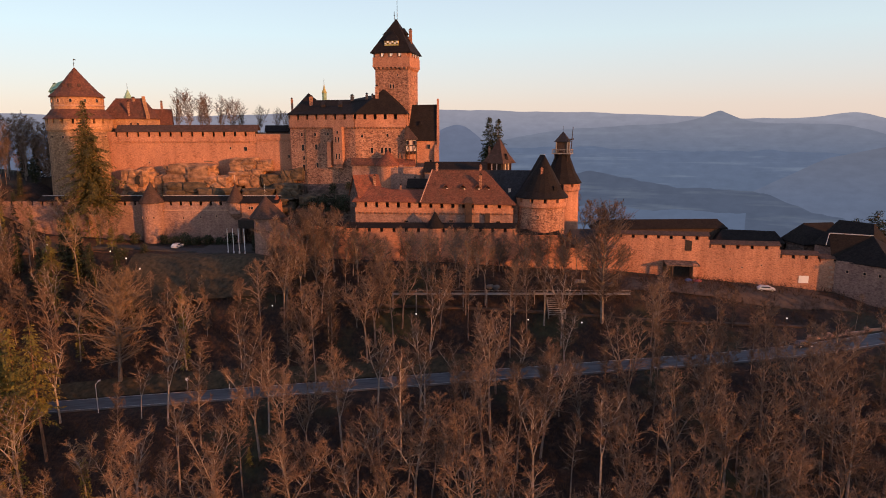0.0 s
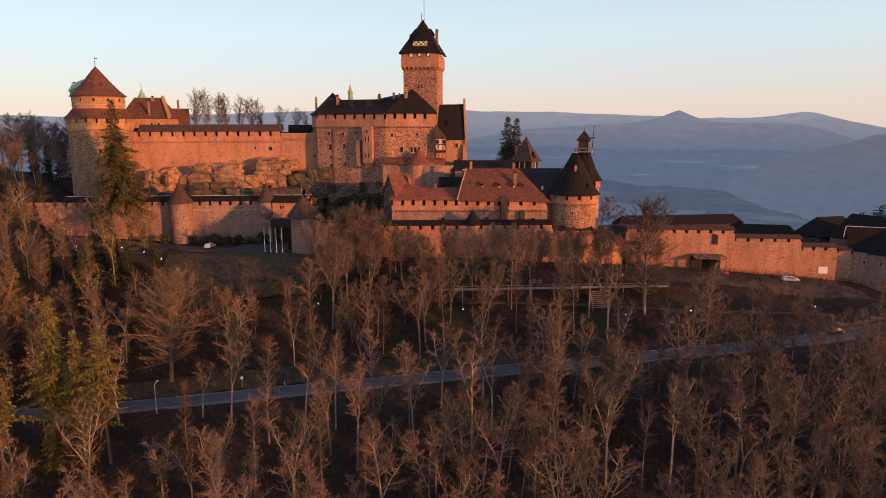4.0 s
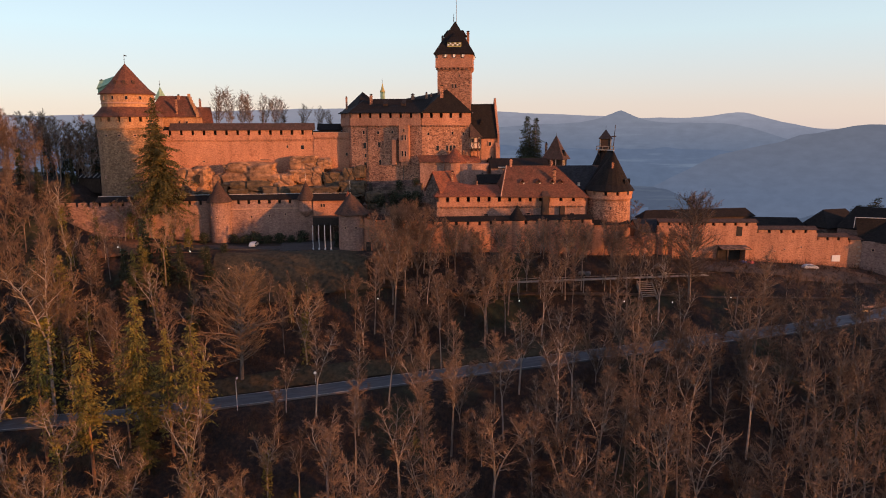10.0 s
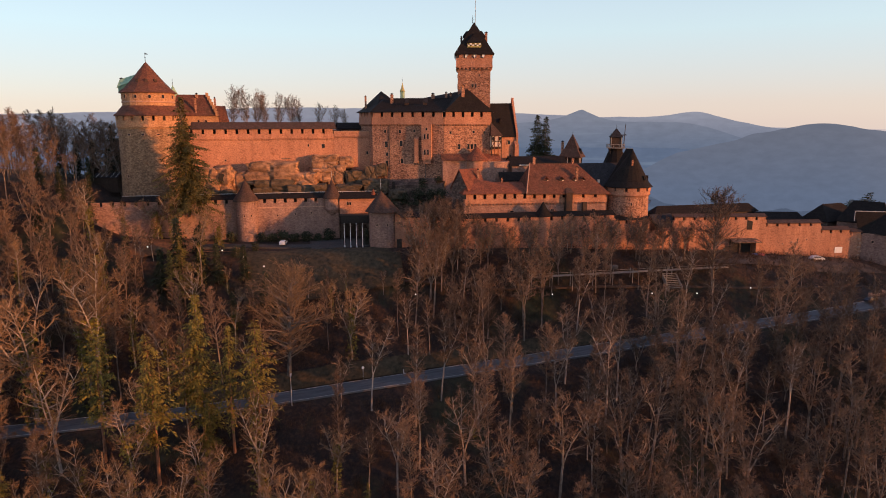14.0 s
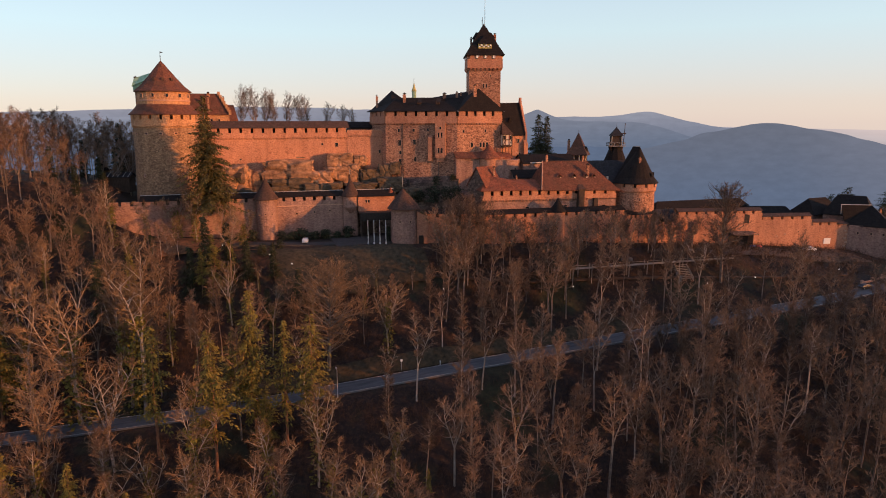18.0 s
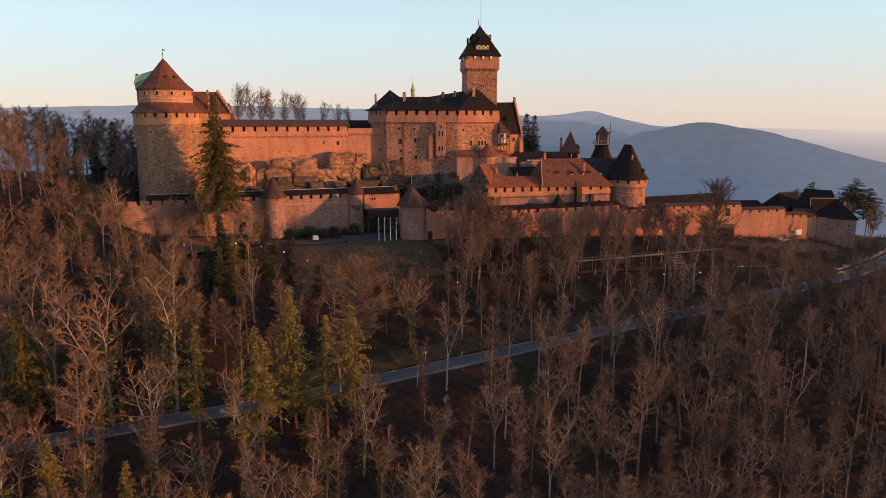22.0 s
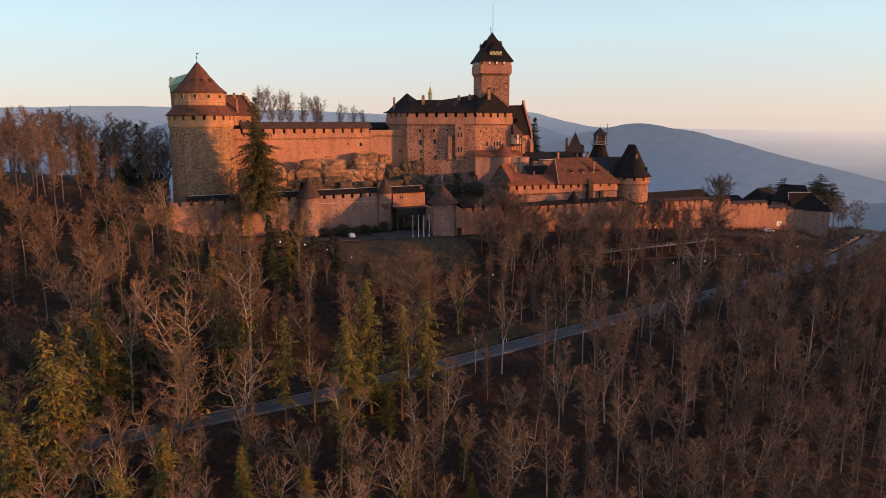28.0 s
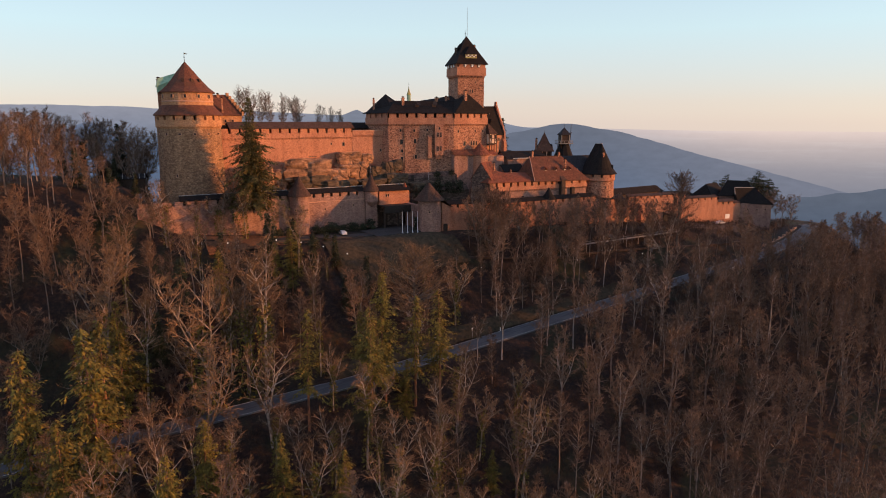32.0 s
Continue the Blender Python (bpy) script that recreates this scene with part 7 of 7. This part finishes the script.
def top_limit(x, y):
    """How high the crowns may reach where the slope stays open below the walls."""
    if x < -112 and y > 172:
        return 64.0 + 14 * ease((-130 - x) / 14) + 0.2 * max(0.0, y - 190) + 14 * ease((-145 - x) / 20)
    if x > 48 and y > 122:
        return 54.0
    if -20 < x <= 48 and y > 143:
        return 63.5 - (y - 150) * 0.08
    if -52 < x <= -20 and y > 146:
        return 63.0
    if -95 < x <= -52 and y > 150:
        return 53.0
    return 999.0


def grown(x, y, tall, rng):
    """Scale of a tree of that height on this spot; 0 where none should grow."""
    s = rng.uniform(0.8, 1.2)
    d = y - road_y(x)
    if -135 < x < 12 and -24 < d < 0 and rng.random() < (0.86 if x < -48 else 0.4):
        return 0.0
    if -150 < x < -58 and -50 < d <= -24 and rng.random() < 0.62:
        return 0.0
    if 55 < x < 125 and -30 < d < 0 and rng.random() < (0.2 if x < 82 else 0.8):
        return 0.0
    room = (top_limit(x, y) - height(x, y)) / tall
    s = min(s, room * rng.uniform(0.75, 1.0))
    return s if s > 0.3 else 0.0


def forest():
    rng = random.Random(5)
    spots, grid = [], {}
    tries = 0
    while len(spots) < 800 and tries < 90000:
        tries += 1
        x, y = (rng.uniform(-196, 180), rng.uniform(48, 200)) if len(spots) > 170 or tries > 9000 else (rng.uniform(-196, -112), rng.uniform(172, 258))
        if (y > 176 and x > -114) or (y < 95 and x < -140) or (y < 80 and x > 110):
            continue
        if not clear_of(x, y) or not free(x, y):
            continue
        gap = rng.uniform(4.6, 7.6) if x < -92 and y > 125 else rng.uniform(3.6, 6.2) if y < 172 else rng.uniform(2.6, 4.6)
        key = (int(x // 5), int(y // 5))
        if any((x - a) ** 2 + (y - b) ** 2 < gap * gap for i in (-1, 0, 1) for j in (-1, 0, 1) for a, b in grid.get((key[0] + i, key[1] + j), ())):
            continue
        kind = rng.randrange(len(BARE))
        size = grown(x, y, BARE[kind][2], rng)
        if not size:
            continue
        spots.append((x, y, kind, size))
        grid.setdefault(key, []).append((x, y))
    spots.sort(key=lambda p: math.hypot(p[0] + 70, (p[1] - 128) * 1.6))
    models, ivied = [], {}
    for i, (w, f, tall) in enumerate(BARE):
        t = tree_model(("beech_tree", "birch_tree", "ash_tree")[i % 3], w, f, (BARK, PALE_BARK, BARK)[i % 3], TWIG, ("leafless beech on the slope", "leafless pale-barked birch on the slope", "tall leafless ash on the slope")[i % 3], "tree")
        models.append(t)
        if i in (1, 3, 4, 6, 8):
            u = tree_model("ivied_tree", w, f, PALE_BARK, TWIG_WARM_LIT, "leafless tree with its trunk clad in yellow-green ivy", "tree")
            g = new("ivy", mesh_of("ivy", ivy_on(i, tall * 0.72, 1.1), IVY))
            g.parent = u
            ivied[i] = u
    near, rest = spots[:290], spots[290:]
    for x, y, kind, size in near:
        m = ivied[kind] if kind in ivied and rng.random() < 0.85 and x < -60 else models[kind]
        copy_scaled(m, tip_pose(x, y, height(x, y), rng.uniform(0, 4), rng.uniform(0, 6.28), size))
    trunks, twigs = [], []
    for x, y, kind, size in rest:
        # wood below y = 84 is out of view; its sparse trees only cast shade
        w, f = THIN[kind] if y < 84 else BARE[kind][:2]
        M = np.array(tip_pose(x, y, height(x, y), rng.uniform(0, 4), rng.uniform(0, 6.28), size))
        trunks.append((*w, M))
        twigs.append((*f, M))
    merged("woodland_trunks", trunks, BARK, "trunks and limbs of the leafless woodland", "woodland")
    merged("woodland_twigs", twigs, TWIG, "fine twigs of the leafless woodland", "woodland")
    for t in (*models, *ivied.values()):
        for o in (*t.children_recursive, t):
            bpy.data.objects.remove(o)


forest()


# ---- small things ----
def car(name, x, y, z, rot, paint, label, van=False):
    t = thing(name, (x, y, z), label, "car")
    M = pose(x, y, z, 0, 0, rot)
    h = 1.95 if van else 1.42
    prof = [(-2.2, 0.35), (-2.2, 0.85), (-1.9, 0.95), (-1.45 if not van else -2.1, h), (0.7 if not van else 1.1, h), (1.35 if not van else 1.5, 0.98), (2.1, 0.82), (2.2, 0.35)]

    def body(pr, half, inset=0.0):
        bm = bmesh.new()
        a = [bm.verts.new(M @ Vector((u, -half + (inset if v > 1.0 else 0), v))) for u, v in pr]
        b = [bm.verts.new(M @ Vector((u, half - (inset if v > 1.0 else 0), v))) for u, v in pr]
        bm.faces.new(a)
        bm.faces.new(b[::-1])
        for i in range(len(pr)):
            j = (i + 1) % len(pr)
            bm.faces.new((a[i], b[i], b[j], a[j]))
        bmesh.ops.recalc_face_normals(bm, faces=bm.faces)
        return bm
    bm = body(prof, 0.88, 0.14)
    bmesh.ops.bevel(bm, geom=list(bm.edges), offset=0.06, segments=2, affect="EDGES")
    bd = part("body", bm, paint, t)
    part("side_glass", body([(-1.55, 1.0), (-1.3, h - 0.12), (0.6, h - 0.12), (1.1, 1.0)], 0.9, 0.1), GLASS, bd)
    for u in (-1.35, 1.35):
        for v in (-0.8, 0.8):
            bm = bmesh.new()
            bmesh.ops.create_cone(bm, segments=14, radius1=0.33, radius2=0.33, depth=0.22, cap_ends=True, matrix=M @ pose(u, v, 0.33, 90))
            w = part("wheel", bm, RUBBER, t)
            bm = bmesh.new()
            bmesh.ops.create_cone(bm, segments=10, radius1=0.2, radius2=0.2, depth=0.24, cap_ends=True, matrix=M @ pose(u, v, 0.33, 90))
            part("rim", bm, GALV, w)


car("dark_car", 84.5, road_y(84.5) + 1.4, road_z(84.5) + 0.18, 6, CAR_DARK, "dark blue car on the asphalt road")
car("white_car", -80.2, 189.0, height(-80.2, 189) + 0.3, 82, CAR_WHITE, "white car parked by the gate lane")
car("white_car", 87.0, 165.5, height(87, 165.5) + 0.15, -12, CAR_WHITE, "white car parked under the bailey wall")


def path_lamp():
    t = thing("path_lamp", (0, 0, 0), "low path lamp with a glowing white globe", "lamp", "path lamps")
    glow = Mat("lamp_globe", 0.5).colour((0.8, 0.8, 0.8))
    glow.b.inputs["Emission Color"].default_value = (1, 0.93, 0.82, 1)
    glow.b.inputs["Emission Strength"].default_value = 1.2
    part("post", tube((0, 0, 0), (0, 0, 1.1), 0.05, 0.05, 6), IRON, t)
    bm = bmesh.new()
    bmesh.ops.create_icosphere(bm, subdivisions=2, radius=0.16, matrix=Matrix.Translation((0, 0, 1.22)))
    part("globe", bm, glow.m, t, "glowing white globe")
    return t


lamp = path_lamp()
LAMPS = [(-104, 184), (-97, 182), (-91, 179), (-85, 174.5), (-66, 167), (-44, 160.5), (-6, 156), (22, 151.5), (35, 150), (52, 150), (86, 152), (-118, 186)]
lamp.location = (*LAMPS[0], height(*LAMPS[0]))
for x, y in LAMPS[1:]:
    copy_thing(lamp, pose(x, y, height(x, y)))


def road_furniture():
    s = thing("road_sign", (-60.1, 142.3, 29), "round white road sign on a grey post", "road sign")
    part("post", tube((-60.1, 142.3, 28.5), (-60.1, 142.3, 31.6), 0.05), GALV, s)
    bm = bmesh.new()
    bmesh.ops.create_cone(bm, segments=18, radius1=0.36, radius2=0.36, depth=0.05, cap_ends=True, matrix=pose(-60.1, 142.2, 31.4, 90, 0, 20))
    part("disc", bm, WHITE, s, "white disc")
    m = thing("marker_post", (-50, 142.0, 29), "short white roadside marker post", "marker post")
    part("post", tube((-50, 142.0, 29), (-50, 142.0, 30.3), 0.09), WHITE, m)
    l = thing("street_lamp", (-77.1, 133.6, 27), "grey street lamp post beside the road", "street lamp")
    part("pole", tube((-77.1, 133.6, 26), (-77.1, 133.6, 33.6), 0.1, 0.06, 8), GALV, l)
    part("arm", tube((-77.1, 133.6, 33.6), (-77.1, 135.0, 33.9), 0.05), GALV, l)
    part("head", solid(oblong(-77.1, 135.2, 0.3, 0.8), 33.8, 33.95), GALV, l)
    w = thing("roadside_wall", (100, 150, 41), "low pale stone roadside wall with square posts", "wall")
    pts = [(x, road_y(x) + 5.2, road_z(x)) for x in range(88, 133, 5)]
    for (x0, y0, z0), (x1, y1, z1) in zip(pts, pts[1:]):
        part("panel", solid(strip((x0, y0), (x1, y1), 0.18, 0.18), min(z0, z1) - 0.6, z0 + 0.75), STONE_TRIM, w)
        part("post", solid(oblong(x0, y0, 0.7, 0.7), z0 - 0.6, z0 + 1.25), STONE_TRIM, w)
    b = thing("bus_shelter", (138, 176, 43), "small pale kiosk beside the road bend", "kiosk")
    part("wall", solid(oblong(136, 178, 3, 2.4), 42, 45.4), PLASTER, b)
    part("roof", sheet_roof([[(134, 176.3, 45.3), (138, 176.3, 45.3), (138, 179.7, 45.8), (134, 179.7, 45.8)]], 0.15), GALV, b)


road_furniture()


def timber_works():
    t = thing("timber_walkway", (15, 156, 46), "weathered timber walkway with railings on the slope", "walkway")
    for x in range(-12, 47, 6):
        y = 157.5 - 0.03 * (x + 12)
        z = 48.4 + 0.01 * x
        part("deck_board", solid(oblong(x + 3, y, 6.0, 1.6), z, z + 0.14), WOOD_GREY, t)
        for s in (-0.8, 0.8):
            part("post", solid(oblong(x, y + s, 0.16, 0.16), z - 4.5, z + 1.15), WOOD_GREY, t)
        for h in (0.55, 1.1):
            part("rail", tube((x, y - 0.8, z + h), (x + 6, y - 0.8, z + h), 0.06), WOOD_GREY, t)
    s = thing("timber_stair", (29, 155, 44), "broad weathered timber stair down the slope", "stairs")
    for i in range(9):
        part("tread", solid(oblong(29.2, 155.2 - 0.42 * i, 4.2, 0.4), 47.9 - 0.42 * i, 48.0 - 0.42 * i), WOOD_GREY, s)
    for x in (27.1, 31.3):
        part("stringer", solid([(x - 0.08, 151.4), (x + 0.08, 151.4), (x + 0.08, 155.5), (x - 0.08, 155.5)], 43.6, [44.7, 44.7, 48.2, 48.2]), WOOD_GREY, s)
    for i, (x, y) in enumerate(((13, 160.5), (14.6, 160.2), (35.5, 160.8), (37, 161.2), (44, 160))):
        k = thing("debris_pile", (x, y, height(x, y)), "heap of pale rubble and sacks on the slope", "rubble")
        bm = bmesh.new()
        bmesh.ops.create_icosphere(bm, subdivisions=2, radius=0.9)
        for v in bm.verts:
            v.co = Vector((x, y, height(x, y) + 0.3)) + Vector((v.co.x * 1.2, v.co.y, v.co.z * 0.7)) * (1 + 0.4 * noise.noise(v.co * 2 + Vector((i * 3, 0, 0))))
        part("rubble", bm, GRAVEL, k)
    for i, (x, y, cloth, word) in enumerate(((70.6, 170.4, CLOTH_RED, "red"), (68.2, 170.8, CLOTH_BLUE, "blue"))):
        k = thing("tarpaulin", (x, y, height(x, y)), "crumpled %s tarpaulin over a heap in the yard" % word, "tarpaulin")
        bm = bmesh.new()
        bmesh.ops.create_icosphere(bm, subdivisions=2, radius=0.8)
        for v in bm.verts:
            v.co = Vector((x, y, height(x, y) + 0.25)) + Vector((v.co.x * 1.5, v.co.y, v.co.z * 0.8)) * (1 + 0.35 * noise.noise(v.co * 2.5 + Vector((i * 4, 1, 0))))
        part("sheet", bm, cloth, k)


timber_works()


def undergrowth():
    """Low bushes and saplings between the trees."""
    rng = random.Random(31)
    vs, fs = [], []
    for _ in range(12000):
        x, y = rng.uniform(-240, 150), rng.uniform(85, 178)
        d = y - road_y(x)
        if abs(d) < 4.4 or not (clear_of(x, y) or (d > 9 and y < (174.6 if -44 < x < 34 else 172))) or (-74 < x < -50 and y > 179):
            continue
        z = height(x, y)
        for _ in range(rng.randint(5, 9)):
            a, tilt, l = rng.uniform(0, 6.283), rng.uniform(0.1, 0.7), rng.uniform(0.8, 2.6)
            p = Vector((x + rng.gauss(0, 0.5), y + rng.gauss(0, 0.5), z - 0.1))
            e = p + Vector((math.cos(a) * tilt, math.sin(a) * tilt, 1)) * l
            for q in range(3):
                f = e - p
                o = p + f * rng.uniform(0.0, 0.6)
                g = o + (f + Vector((rng.gauss(0, 0.6), rng.gauss(0, 0.6), 0)) * l * 0.6) * 0.5
                u = Vector((rng.gauss(0, 1), rng.gauss(0, 1), 0)).normalized() * 0.035
                k = len(vs)
                vs.extend((tuple(o + u), tuple(o - u), tuple(g)))
                fs.append((k, k + 1, k + 2))
    tagged(raw("undergrowth", vs, fs, SHRUB), "brown leafless undergrowth on the forest floor", "undergrowth", kind="stuff")


undergrowth()
